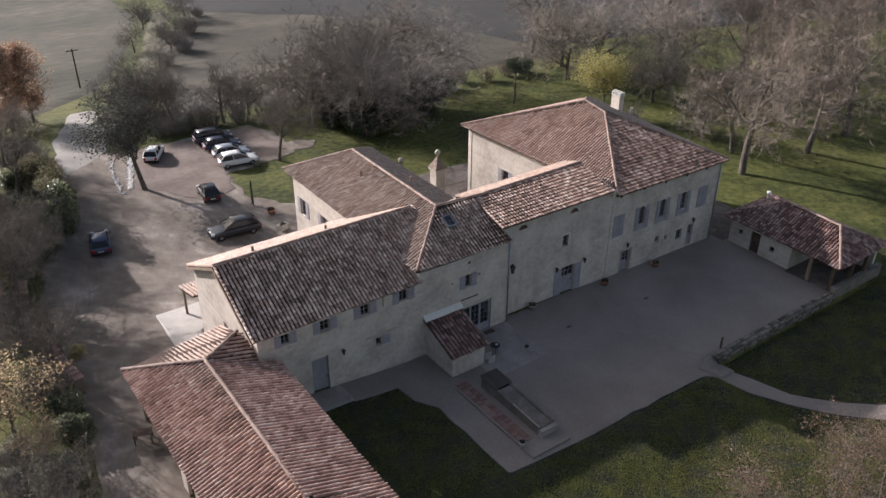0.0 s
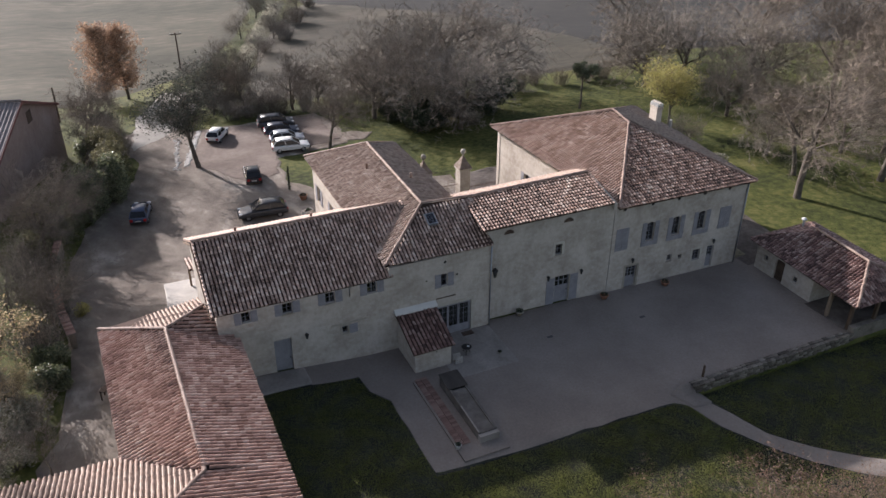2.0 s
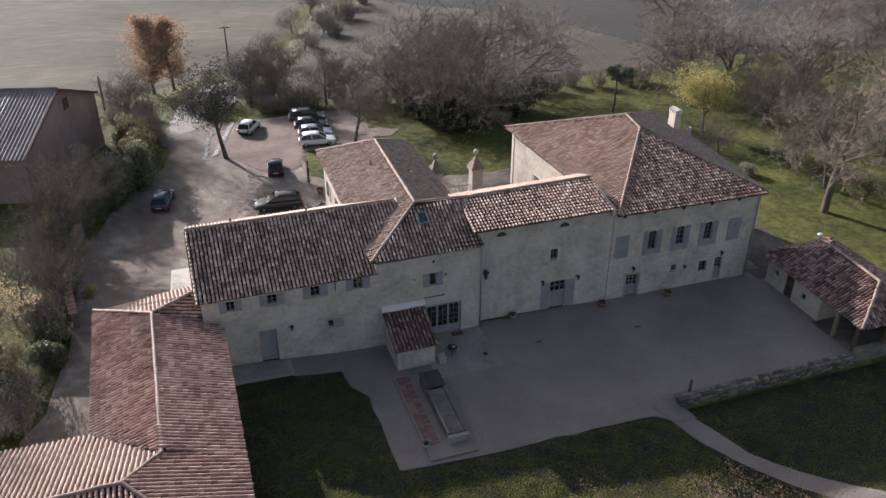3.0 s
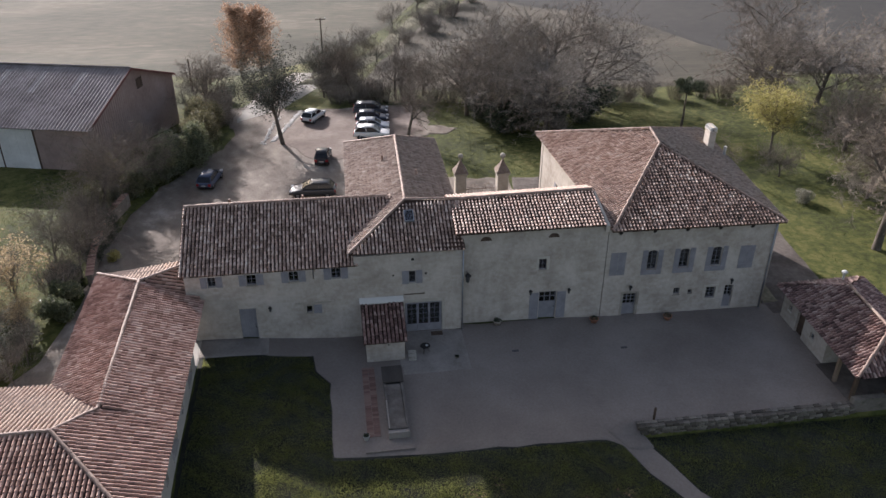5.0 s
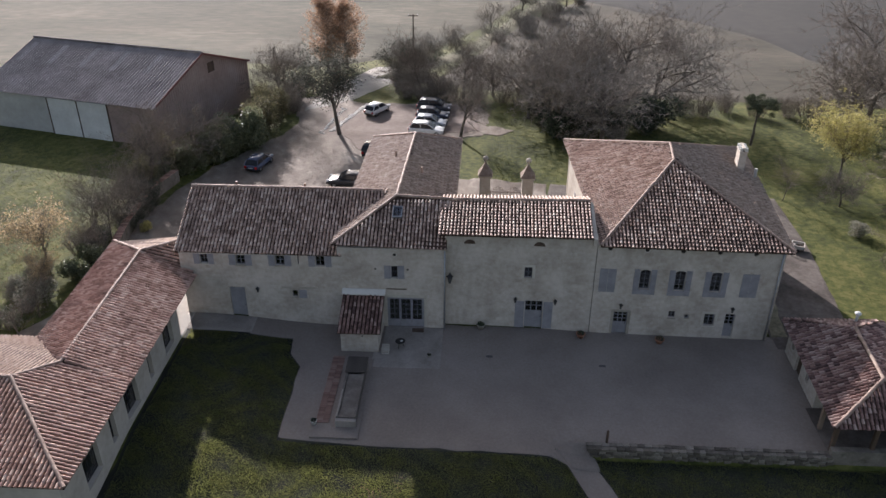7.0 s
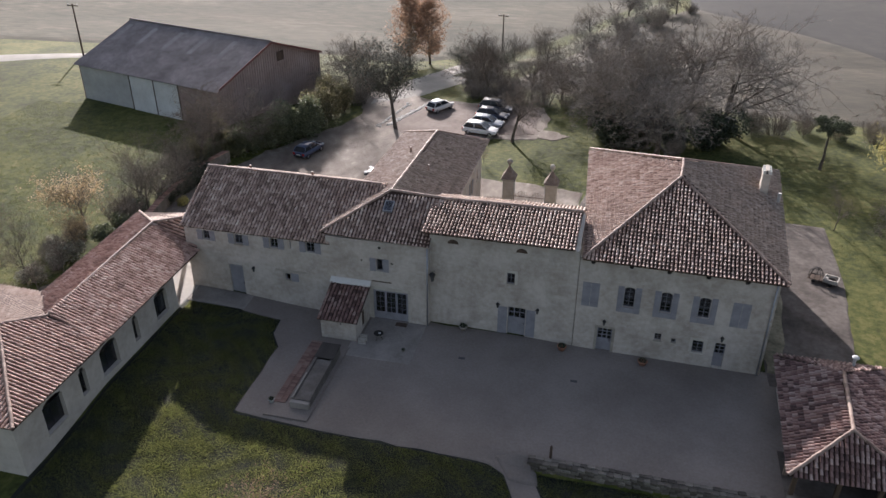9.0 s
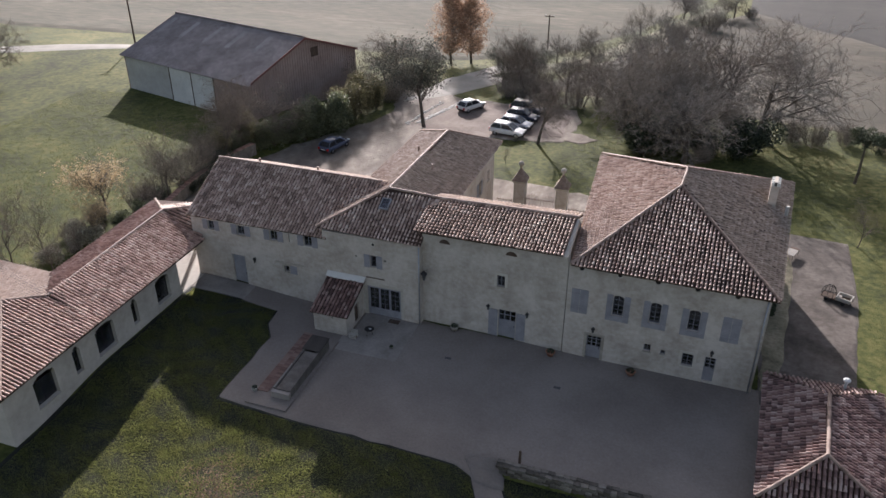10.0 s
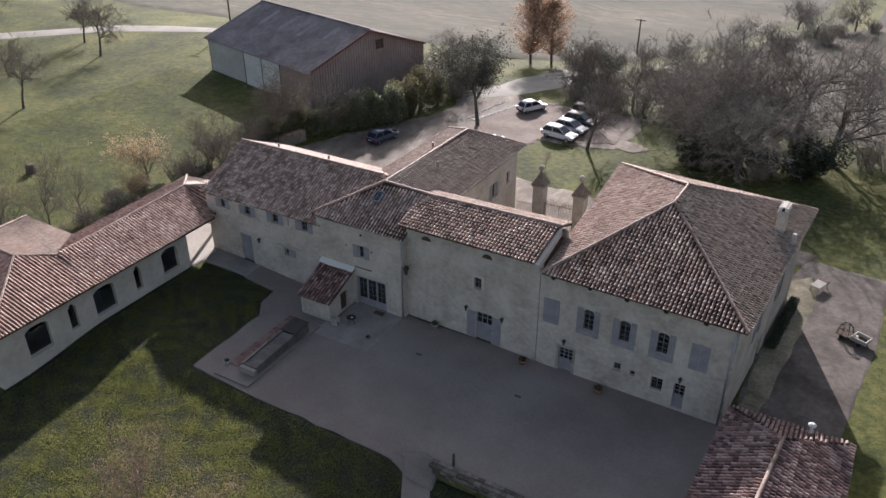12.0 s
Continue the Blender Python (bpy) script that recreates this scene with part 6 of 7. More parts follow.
def grove(kinds, places, group):
    """Copies of the kinds at rows of (x, y, scale, turn, kind)."""
    for i, (x, y, s, turn, k) in enumerate(places):
        ob = copy_thing(kinds[k % len(kinds)], Matrix.Translation((x, y, ground_z(x, y))) @ pose(0, 0, 0, 0, 0, turn))
        ob.scale = (s, s, s)
        ob["group"] = group


def store(ob):
    """The first of a kind is set down by its copies; this one leaves again."""
    for o in (*ob.children_recursive, ob):
        bpy.data.objects.remove(o)


def tree_kind(name, label, wood, fine, mat=None, leafs=None, leaf_mat=None):
    t = thing(name, (0, 0, 0), label, "tree")
    part("trunk", wood, BARK, t, smooth=True)
    if fine is not None:
        part("crown", fine, mat or TWIG, t)
    if leafs is not None:
        part("foliage", leafs, leaf_mat, t)
    return t


BARE = [tree_kind("bare_tree", "leafless grey deciduous tree with fine twigs", *bare_tree(k, 13 + k, 0.46 + 0.05 * (k % 3), 0.34, 0.25, 7000, 0.12 * (k % 2), 0.35, 0.0115)[:2]) for k in range(5)]
WIDE = [tree_kind("spreading_tree", "broad leafless tree with a dense low crown of fine twigs", *bare_tree(30 + k, 12, 0.6, 0.3, 0.15, 7600, 0.05, 0.35, 0.0135, 0.36, 1.75)[:2], TWIG_HAZE) for k in range(3)]
SLIM = [tree_kind("slim_bare_tree", "slender leafless tree with upright branches", *bare_tree(20 + k, 9, 0.38, 0.10, 0.1, 1500, 0.1, 0.8)[:2]) for k in range(2)]


def leafy(seed, height, n, size, trunk_r=0.16, spread=0.45, per=0.5, lean=0.0):
    wood, fine, tips = bare_tree(seed, height, spread, trunk_r, 0.25, 1500, lean)
    rnd = random.Random(seed)
    s = Shape()
    for _ in range(n // 8):
        p, d = tips[rnd.randrange(len(tips))]
        leaf_ball(rnd, p + Vector((rnd.gauss(0, 1), rnd.gauss(0, 1), rnd.gauss(0, 0.7))) * per, per, 8, size, 0.8, s, 0.1)
    return wood, fine, s


w_, f_, l_ = leafy(41, 7.0, 3600, 0.095, 0.16, 0.5)
BUFF = tree_kind("young_tree", "young tree with sparse buff autumn leaves", w_, f_, None, l_, LEAF_BUFF)
w_, f_, l_ = leafy(42, 9.0, 8000, 0.12, 0.2, 0.32, 0.65)
YELLOW = tree_kind("yellow_tree", "round tree with bright yellow autumn leaves", w_, f_, None, l_, LEAF_YELLOW)
w_, f_, l_ = leafy(43, 7.0, 3600, 0.068, 0.12, 0.5, 0.6)
PINK = tree_kind("dry_leaf_tree", "young tree holding dry pinkish leaves", w_, f_, None, l_, LEAF_PINK)


def poplar():
    """An autumn poplar: a broad column of rising limbs with thin rust leaves."""
    rnd = random.Random(51)
    wood, fine, s = Shape(), Shape(), Shape()
    p = Vector((0, 0, -0.3))
    for k in range(11):
        q = p + Vector((rnd.uniform(-0.12, 0.12), rnd.uniform(-0.12, 0.12), 0.95))
        wood.tube(p, q, 0.25 * (1 - k / 12), 0.25 * (1 - (k + 1) / 12), 7)
        p = q
        if k > 0:
            for _ in range(19):
                a = rnd.uniform(0, 6.283)
                l = (4.0 - abs(k - 4.0) * 0.45) * rnd.uniform(0.3, 1.1)
                e = p + Vector((math.cos(a) * l, math.sin(a) * l, l * 0.75))
                wood.tube(p, e, 0.035, 0.012, 3)
                for _ in range(22):
                    g = p.lerp(e, rnd.uniform(0.2, 1))
                    h = g + Vector((rnd.gauss(0, 0.35), rnd.gauss(0, 0.35), rnd.uniform(0.0, 0.6)))
                    sliver(fine, g, g.lerp(h, 0.5), h, 0.011)
                leaf_ball(rnd, e, 0.8, 26, 0.15, 1.1, s, 0.1)
                leaf_ball(rnd, p.lerp(e, 0.6), 0.8, 16, 0.15, 1.2, s, 0.1)
    return wood, fine, s


POPLAR = tree_kind("poplar", "broad columnar poplar with thin rust-brown autumn leaves", *poplar()[:2], None, poplar()[2], LEAF_RUST)
LEAF_IVY = leaves("ivy_leaf", (0.028, 0.032, 0.025), (0.055, 0.058, 0.046), (0.10, 0.102, 0.082), 0.25)
LEAF_IVY.node_tree.nodes["Principled BSDF"].inputs["Roughness"].default_value = 0.8
w_, f_, l_ = leafy(44, 9.5, 9600, 0.10, 0.26, 0.40, 0.55, 0.28)
IVY = tree_kind("ivy_clad_tree", "bare tree whose crown is overgrown with dark ivy", w_, f_, None, l_, LEAF_IVY)


def umbrella_pine():
    rnd = random.Random(61)
    wood, s = Shape(), Shape()
    p = Vector((0, 0, -0.3))
    for k in range(6):
        q = p + Vector((rnd.uniform(-0.1, 0.12), rnd.uniform(-0.1, 0.1), 0.85))
        wood.tube(p, q, 0.2 - 0.02 * k, 0.18 - 0.02 * k, 7)
        p = q
    for k in range(34):
        a, l = rnd.uniform(0, 6.283), rnd.uniform(0.3, 2.2)
        e = p + Vector((math.cos(a) * l, math.sin(a) * l, rnd.uniform(-0.5, 1.0) + 0.9 * (1 - (l / 2.2) ** 2)))
        wood.tube(p - Vector((0, 0, 0.6 * rnd.random())), e, 0.05, 0.02, 4)
        leaf_ball(rnd, e, rnd.uniform(0.45, 0.7), 130, 0.105, 0.7, s, 0.2)
    return wood, s


w_, l_ = umbrella_pine()
PINE = tree_kind("umbrella_pine", "small umbrella pine with a dark flat crown", w_, None, None, l_, LEAF_PINE)


LEAF_GREY = leaves("grey_leaf", (0.10, 0.10, 0.075), (0.20, 0.20, 0.155), (0.34, 0.33, 0.27), 0.4)
LEAF_OLIVE = leaves("olive_brown_leaf", (0.062, 0.058, 0.032), (0.120, 0.115, 0.062), (0.21, 0.19, 0.105), 0.5)


def shrub_kind(name, label, seed, r, n, size, mat, lumps=9, flat=0.8):
    rnd = random.Random(seed)
    t = thing(name, (0, 0, 0), label, "shrub")
    s = Shape()
    for k in range(lumps):
        a, l = rnd.uniform(0, 6.283), rnd.uniform(0.0, 0.62) * r
        c = Vector((math.cos(a) * l, math.sin(a) * l, rnd.uniform(0.35, 1.15) * r * flat))
        part("stem", Shape().tube((0, 0, -0.2), c, 0.06, 0.02, 4), BARK, t)
        leaf_ball(rnd, c, r * rnd.uniform(0.38, 0.6), n // lumps, size, flat, s, 0.35)
    part("foliage", s, mat, t)
    return t


LAUREL = [shrub_kind("laurel_bush", "dense green laurel bush in the hedge", 70 + k, 2.0, 5200, 0.13, LEAF_GREEN) for k in range(3)]
HIGH = [shrub_kind("tall_laurel", "tall dense green laurel in the hedge", 75 + k, 2.1, 8400, 0.13, LEAF_GREEN, 15, 1.7) for k in range(2)]
DARKB = [shrub_kind("evergreen_bush", "large dark evergreen bush", 80 + k, 2.6, 5600, 0.16, LEAF_DARK, 11, 0.95) for k in range(2)]
PALE = [shrub_kind("grey_shrub", "pale grey-leaved winter shrub", 84 + k, 1.3, 1500, 0.09, LEAF_GREY, 7, 0.8) for k in range(2)]
GOLD = shrub_kind("yellow_bush", "small bush with yellow autumn leaves", 88, 0.9, 700, 0.09, LEAF_YELLOW, 5, 0.9)


def brush_kind(seed):
    """A leafless thicket: many stems from the ground."""
    rnd = random.Random(seed)
    t = thing("thicket", (0, 0, 0), "grey leafless thicket of thin stems", "shrub")
    wood, fine = Shape(), Shape()
    for _ in range(46):
        a, l = rnd.uniform(0, 6.283), rnd.uniform(0.2, 1.6)
        p = Vector((math.cos(a) * l * 0.6, math.sin(a) * l * 0.6, -0.2))
        q = p + Vector((math.cos(a) * l * 0.6, math.sin(a) * l * 0.6, rnd.uniform(1.4, 2.8)))
        wood.tube(p, q, 0.03, 0.015, 3)
        for _ in range(30):
            k = p.lerp(q, rnd.uniform(0.35, 1))
            e = k + Vector((rnd.gauss(0, 0.45), rnd.gauss(0, 0.45), abs(rnd.gauss(0.35, 0.4))))
            sliver(fine, k, k.lerp(e, 0.5), e, 0.011)
    part("stem", wood, BARK, t)
    part("crown", fine, TWIG_HAZE, t)
    return t


BRUSH = [brush_kind(95 + k) for k in range(2)]

OLIVE = [shrub_kind("olive_brown_tree", "small dense tree with yellowing olive leaves", 98 + k, 2.3, 4200, 0.12, LEAF_OLIVE, 12, 1.6) for k in range(2)]

# trees round the park, the parking ground and the meadow
grove(BARE, [
    (39.6, 7.6, 1.25, 20, 1), (43.9, 12.2, 0.85, 140, 3), (51.5, 7.4, 1.2, 250, 2), (60.7, 8.1, 1.3, 60, 4), (58.5, 12.9, 0.95, 310, 0),
    (66, 27, 1.28, 80, 1), (72, 18, 1.3, 170, 2), (76, 34, 1.3, 10, 0), (70, 4, 1.2, 290, 1), (84, 22, 1.3, 75, 4),
    (20.5, 54.0, 1.15, 15, 1),
    (-0.1, 40.6, 0.66, 75, 0), (-6, 58, 0.6, 160, 3), (0, 57.5, 0.62, 90, 1),
    (-77.0, 35.2, 0.62, 30, 2), (-86, 39.5, 0.58, 160, 0), (-66.1, 14.2, 0.55, 70, 3), (-80, 22, 0.5, 220, 1), (-99, 31, 0.6, 300, 4), (-26, 58, 0.6, 20, 1), (58, 20, 0.95, 310, 3), (68, 44, 1.3, 40, 1), (88, 34, 1.3, 160, 2), (95, 12, 1.3, 200, 0), (54.6, 60, 1.1, 10, 2),
    (-30.9, 21.0, 0.56, 10, 3), (-30.4, 24.6, 0.6, 200, 2), (-29.0, 28.4, 0.58, 90, 1), (-26.5, 46.5, 0.55, 60, 0), (-25.0, 53.0, 0.6, 250, 3)], "park trees")
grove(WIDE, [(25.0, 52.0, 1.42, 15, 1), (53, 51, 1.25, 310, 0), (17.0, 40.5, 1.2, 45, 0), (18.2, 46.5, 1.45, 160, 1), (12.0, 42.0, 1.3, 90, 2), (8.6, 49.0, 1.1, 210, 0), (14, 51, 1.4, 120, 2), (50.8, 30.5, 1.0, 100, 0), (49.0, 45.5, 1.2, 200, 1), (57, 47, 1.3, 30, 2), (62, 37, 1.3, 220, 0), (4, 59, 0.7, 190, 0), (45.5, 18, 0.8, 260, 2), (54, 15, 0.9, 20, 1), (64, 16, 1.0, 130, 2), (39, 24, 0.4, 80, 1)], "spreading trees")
FAR = [tree_kind("lane_tree", "small grey leafless tree beside the field lane", *bare_tree(60 + k, 7, 0.55, 0.16, 0.15, 2600, 0.05, 0.35, 0.02, 0.4, 1.5)[:2], TWIG_HAZE) for k in range(2)]
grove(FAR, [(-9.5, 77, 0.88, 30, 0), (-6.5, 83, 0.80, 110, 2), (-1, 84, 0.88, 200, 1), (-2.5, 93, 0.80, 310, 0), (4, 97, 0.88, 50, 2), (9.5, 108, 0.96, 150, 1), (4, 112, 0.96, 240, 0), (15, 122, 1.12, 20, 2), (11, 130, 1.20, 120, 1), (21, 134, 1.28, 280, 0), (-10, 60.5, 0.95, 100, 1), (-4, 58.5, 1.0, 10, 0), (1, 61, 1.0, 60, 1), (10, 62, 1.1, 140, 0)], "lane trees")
grove(SLIM, [(-33.0, 12.8, 0.8, 0, 0), (-31.2, 17.4, 0.75, 330, 0), (-30.2, 10.2, 0.8, 260, 1), (33.6, 25.0, 0.55, 40, 0), (-2.1, 32.9, 0.24, 20, 1), (-33.4, -3.0, 0.7, 80, 1), (-31.0, -1.5, 0.5, 300, 1), (-30.6, -5.0, 0.6, 150, 0), (-33.4, -6.5, 0.95, 30, 1), (-34.4, -9.5, 0.9, 250, 0), (-33.6, -13.0, 0.85, 100, 1), (-30.4, 7.0, 0.6, 170, 0)], "slim trees")
MANY = [tree_kind("many_stemmed_tree", "airy leafless tree with several spreading stems", *bare_tree(26 + k, 7.5, 0.55, 0.15, 0.0, 1500, 0.1, 0.5, 0.008, 0.34, 1.9)[:2]) for k in range(2)]
grove(MANY, [(-30.4, 12.6, 1.0, 40, 0), (-31.2, 16.2, 0.85, 200, 1), (-33.2, 13.6, 0.75, 110, 0)], "airy trees")
grove([BUFF], [(-33.5, 5.2, 0.95, 0, 0), (-32.4, 2.2, 0.5, 210, 0)], "autumn trees")
grove([YELLOW], [(41.3, 30.4, 0.86, 180, 0)], "autumn trees")
grove([PINK], [(-2.6, -24.3, 0.86, 40, 0), (2.9, -25.6, 0.92, 0, 0), (7.4, -26.0, 0.8, 90, 0), (12.5, -25.6, 0.7, 200, 0)], "autumn trees")
grove([POPLAR], [(-22.4, 74.4, 1.0, 0, 0), (-19.6, 76.4, 0.95, 100, 0)], "autumn trees")
grove([IVY], [(-15.0, 41.4, 1.15, 135, 0), (-9.5, 63.0, 0.72, 120, 0), (-6.2, 65.5, 0.7, 240, 0)], "ivy-clad trees")
grove([PINE], [(34.9, 40.9, 0.98, 0, 0)], "evergreens")
rnd_ = random.Random(12)
# the laurel hedge between the meadow and the parking ground
grove(HIGH, [(-31.4 + 0.95 * k + rnd_.uniform(-0.5, 0.5), 23.2 + 1.75 * k + rnd_.uniform(-0.4, 0.4), 0.50 + 0.075 * k + rnd_.uniform(-0.04, 0.06), rnd_.uniform(0, 360), k) for k in range(8)], "hedge bushes")
grove(OLIVE, [(-25.0, 36.9, 0.95, 30, 0), (-24.2, 39.6, 0.95, 120, 1), (-24.6, 43.5, 1.0, 200, 0), (-23.5, 46.0, 0.8, 280, 1), (-30.9, 25.4, 0.85, 340, 0), (-31.2, 21.6, 0.7, 60, 1)], "hedge bushes")
hedge_rows = [(-30.6, 4.2, 0.8, 300, 1), (-30.8, 6.6, 0.75, 40, 0), (-30.9, 8.4, 0.6, 90, 1), (-31.4, 11.3, 0.45, 170, 2)]
hedge_rows += [(-26.5, 50.0, 0.9, 220, 2)]
grove(LAUREL, hedge_rows, "hedge bushes")
grove(DARKB, [(12.4, 42.6, 1.2, 0, 0), (15.2, 43.5, 0.95, 120, 1), (24.1, 45.8, 1.25, 60, 1), (22.4, 44.6, 0.9, 160, 0), (10.5, 47.5, 0.85, 200, 0), (19.0, 44.0, 0.85, 250, 0), (-23.6, 60.5, 0.7, 40, 1), (-31.2, 9.3, 0.55, 20, 0), (-29.9, 14.6, 0.42, 70, 1), (-29.9, 16.4, 0.5, 160, 0), (-30.1, 18.2, 0.52, 210, 1), (-30.5, 20.0, 0.55, 300, 0), (-29.8, 12.8, 0.4, 330, 1)], "evergreens")
grove(PALE, [(-32.2, 0.6, 1.35, 0, 0), (-33.4, 4.6, 1.0, 80, 1), (-32.6, -3.2, 1.0, 160, 0), (-34.6, 2.2, 0.9, 230, 1), (38.2, 18.0, 0.9, 10, 0), (-2.8, 40.5, 0.45, 90, 1)], "grey shrubs")
grove([GOLD], [(-28.2, 13.2, 0.9, 0, 0)], "small bushes")
thick = [(x + rnd_.uniform(-1, 1), y + rnd_.uniform(-0.8, 0.8), rnd_.uniform(0.8, 1.3), rnd_.uniform(0, 360), k) for k, (x, y) in enumerate(
    [(-35, -9), (-32, -10), (-31.0, 8.0), (-32.2, 20.2)] + [(-9 + 2.8 * i, 56.4) for i in range(5)] + [(6 + 2.4 * i, 55.5 - 0.28 * i) for i in range(8)] + [(31.4, 52.4), (38, 51.5), (35, 53.2), (42, 52.5), (46, 51.0), (28.5, 53.0)] + [(-23 - 0.4 * i, 49 + 2.2 * i) for i in range(5)] + [(5 + 3.4 * i + 2 * (i % 2), 98 + 7.5 * i) for i in range(6)] + [(13 + 2.5 * i, 41.5 + (i % 2) * 3) for i in range(3)])]
thick += [(x, y, rnd_.uniform(0.3, 0.5), rnd_.uniform(0, 360), i) for i, (x, y) in enumerate([(-33, 0), (-34, 4), (-33.5, -3), (-34.5, 1), (-32, -1), (-32.6, 3), (-35.5, 6), (-33.2, -5)])]
thick += [(-9 + 1.2 * i + rnd_.uniform(-1, 1), 63 + rnd_.uniform(-2, 3), rnd_.uniform(0.7, 1.1), rnd_.uniform(0, 360), i) for i in range(4)]
grove(BRUSH, thick, "thickets")
for kind_ in (*BARE, *WIDE, *FAR, *SLIM, *MANY, BUFF, YELLOW, PINK, POPLAR, IVY, PINE, *LAUREL, *HIGH, *OLIVE, *PALE, GOLD, *DARKB, *BRUSH):
    store(kind_)


def utility_pole(x, y, top, arm=True):
    z = ground_z(x, y)
    t = thing("utility_pole", (x, y, z), "weathered wooden utility pole with a crossarm" if arm else "bare weathered wooden pole", "pole", "utility poles")
    part("mast", Shape().tube((x, y, z - 0.3), (x, y, top), 0.15, 0.1, 8, True), DARKWOOD, t)
    if not arm:
        return
    part("crossarm", Shape().box(x - 0.9, y - 0.06, top - 0.35, x + 0.9, y + 0.06, top - 0.22), DARKWOOD, t)
    for dx in (-0.8, 0, 0.8):
        part("insulator", Shape().lathe([(0.05, 0), (0.07, 0.1), (0.03, 0.2)], 8, (x + dx, y, top - 0.22)), WHITE, t)


utility_pole(-10.1, 92.0, 2.3)
utility_pole(-28.9, 66.2, 3.1, False)
utility_pole(-70.5, 57.0, ground_z(-70.5, 57.0) + 8.0)


# ---------------------------------------------------------------- behind and beside the house
def back_porch():
    t = thing("back_porch", (-19, 13, -0.2), "small tiled porch roof on wooden posts at the back", "porch")
    slope("roof", [(-17.5, 14.6, 2.75), (-20.2, 14.6, 2.75), (-20.2, 11.42, 3.6), (-17.5, 11.42, 3.6)], t, TILE_SUN_PINK, 81)
    for x in (-20.0, -17.7):
        part("post", Shape().box(x - 0.08, 14.2, -0.3, x + 0.08, 14.36, 2.7), WOOD, t)
    part("beam", Shape().box(-20.1, 14.2, 2.55, -17.6, 14.36, 2.72), WOOD, t)


back_porch()
drape("pale_terrace", [(-22.2, 10.6), (-22.0, 15.6), (-17.2, 15.6), (-17.2, 11.3), (-20.05, 11.3), (-20.05, 8.0), (-21.8, 8.0)], ROADM, 0.12, "pale concrete terrace at the back of the wing")


def rubble_kerb():
    t = thing("rubble_kerb", (-14.6, 46.6, -0.8), "low pale rubble edging along the parking ground", "kerb", kind="structure")
    me = Shape().lathe([(0.2, -0.12), (0.26, 0.0), (0.13, 0.10)], 7).data("stone", KERB)
    rnd = random.Random(31)
    for count, a, b, wide in ((260, (-16.3, 42.4), (-13.1, 53.6), 0.13), (60, (-17.5, 41.6), (-15.9, 51.6), 0.16)):
        a, b = Vector(a), Vector(b)
        side = Vector((b.y - a.y, a.x - b.x)).normalized()
        for k in range(count):
            p = a.lerp(b, k / (count - 1)) + side * rnd.gauss(0, wide)
            x, y = p.x, p.y + rnd.uniform(-0.1, 0.1)
            piece("stone", me, Matrix.Translation((x, y, ground_z(x, y) + 0.08)) @ pose(0, 0, 0, rnd.uniform(-15, 15), rnd.uniform(-15, 15), rnd.uniform(0, 360)) @ Matrix.Scale(rnd.uniform(0.35, 0.75), 4), t)


rubble_kerb()


def box_hedge(x0, y0, x1, y1, h):
    rnd = random.Random(int(x0 * 3))
    s = Shape()
    z = ground_z(x0, y0)
    for _ in range(5200):
        k, a, c = rnd.random(), rnd.uniform(-1, 1), rnd.uniform(0, 1)
        if rnd.random() < 0.5:
            a = 1 if a > 0 else -1
        else:
            c = 1
        q = Vector((x0 + (x1 - x0) * k + a * 0.3, y0 + (y1 - y0) * k, z + c * h)) + Vector((rnd.gauss(0, 0.04), rnd.gauss(0, 0.04), rnd.gauss(0, 0.04)))
        leaf_ball(rnd, q, 0.05, 1, 0.07, 1.0, s, 0.1)
    t = thing("box_hedge", (x0, y0, z), "clipped dark green hedge along the side of the manor", "hedge")
    part("core", Shape().prism([(x0 - 0.26, y0, z), (x0 + 0.26, y0, z), (x1 + 0.26, y1, z), (x1 - 0.26, y1, z)], (0, 0, h - 0.06)), LEAF_DARK, t)
    part("foliage", s, LEAF_DARK, t)


box_hedge(25.75, 10.4, 26.3, 17.4, 0.8)


def bent_rod(pts, r, n=5):
    """One round rod along a row of points."""
    s = Shape()
    rows = []
    for i, p in enumerate(pts):
        d = (pts[min(i + 1, len(pts) - 1)] - pts[max(i - 1, 0)]).normalized()
        a = d.orthogonal().normalized() if not rows else (rows[-1] - d * rows[-1].dot(d)).normalized()
        rows.append(a)
        c = d.cross(a)
        s.v += [tuple(p + (a * math.cos(6.2832 * k / n) + c * math.sin(6.2832 * k / n)) * r) for k in range(n)]
    s.f = [(i * n + k, i * n + (k + 1) % n, (i + 1) * n + (k + 1) % n, (i + 1) * n + k) for i in range(len(pts) - 1) for k in range(n)]
    return s


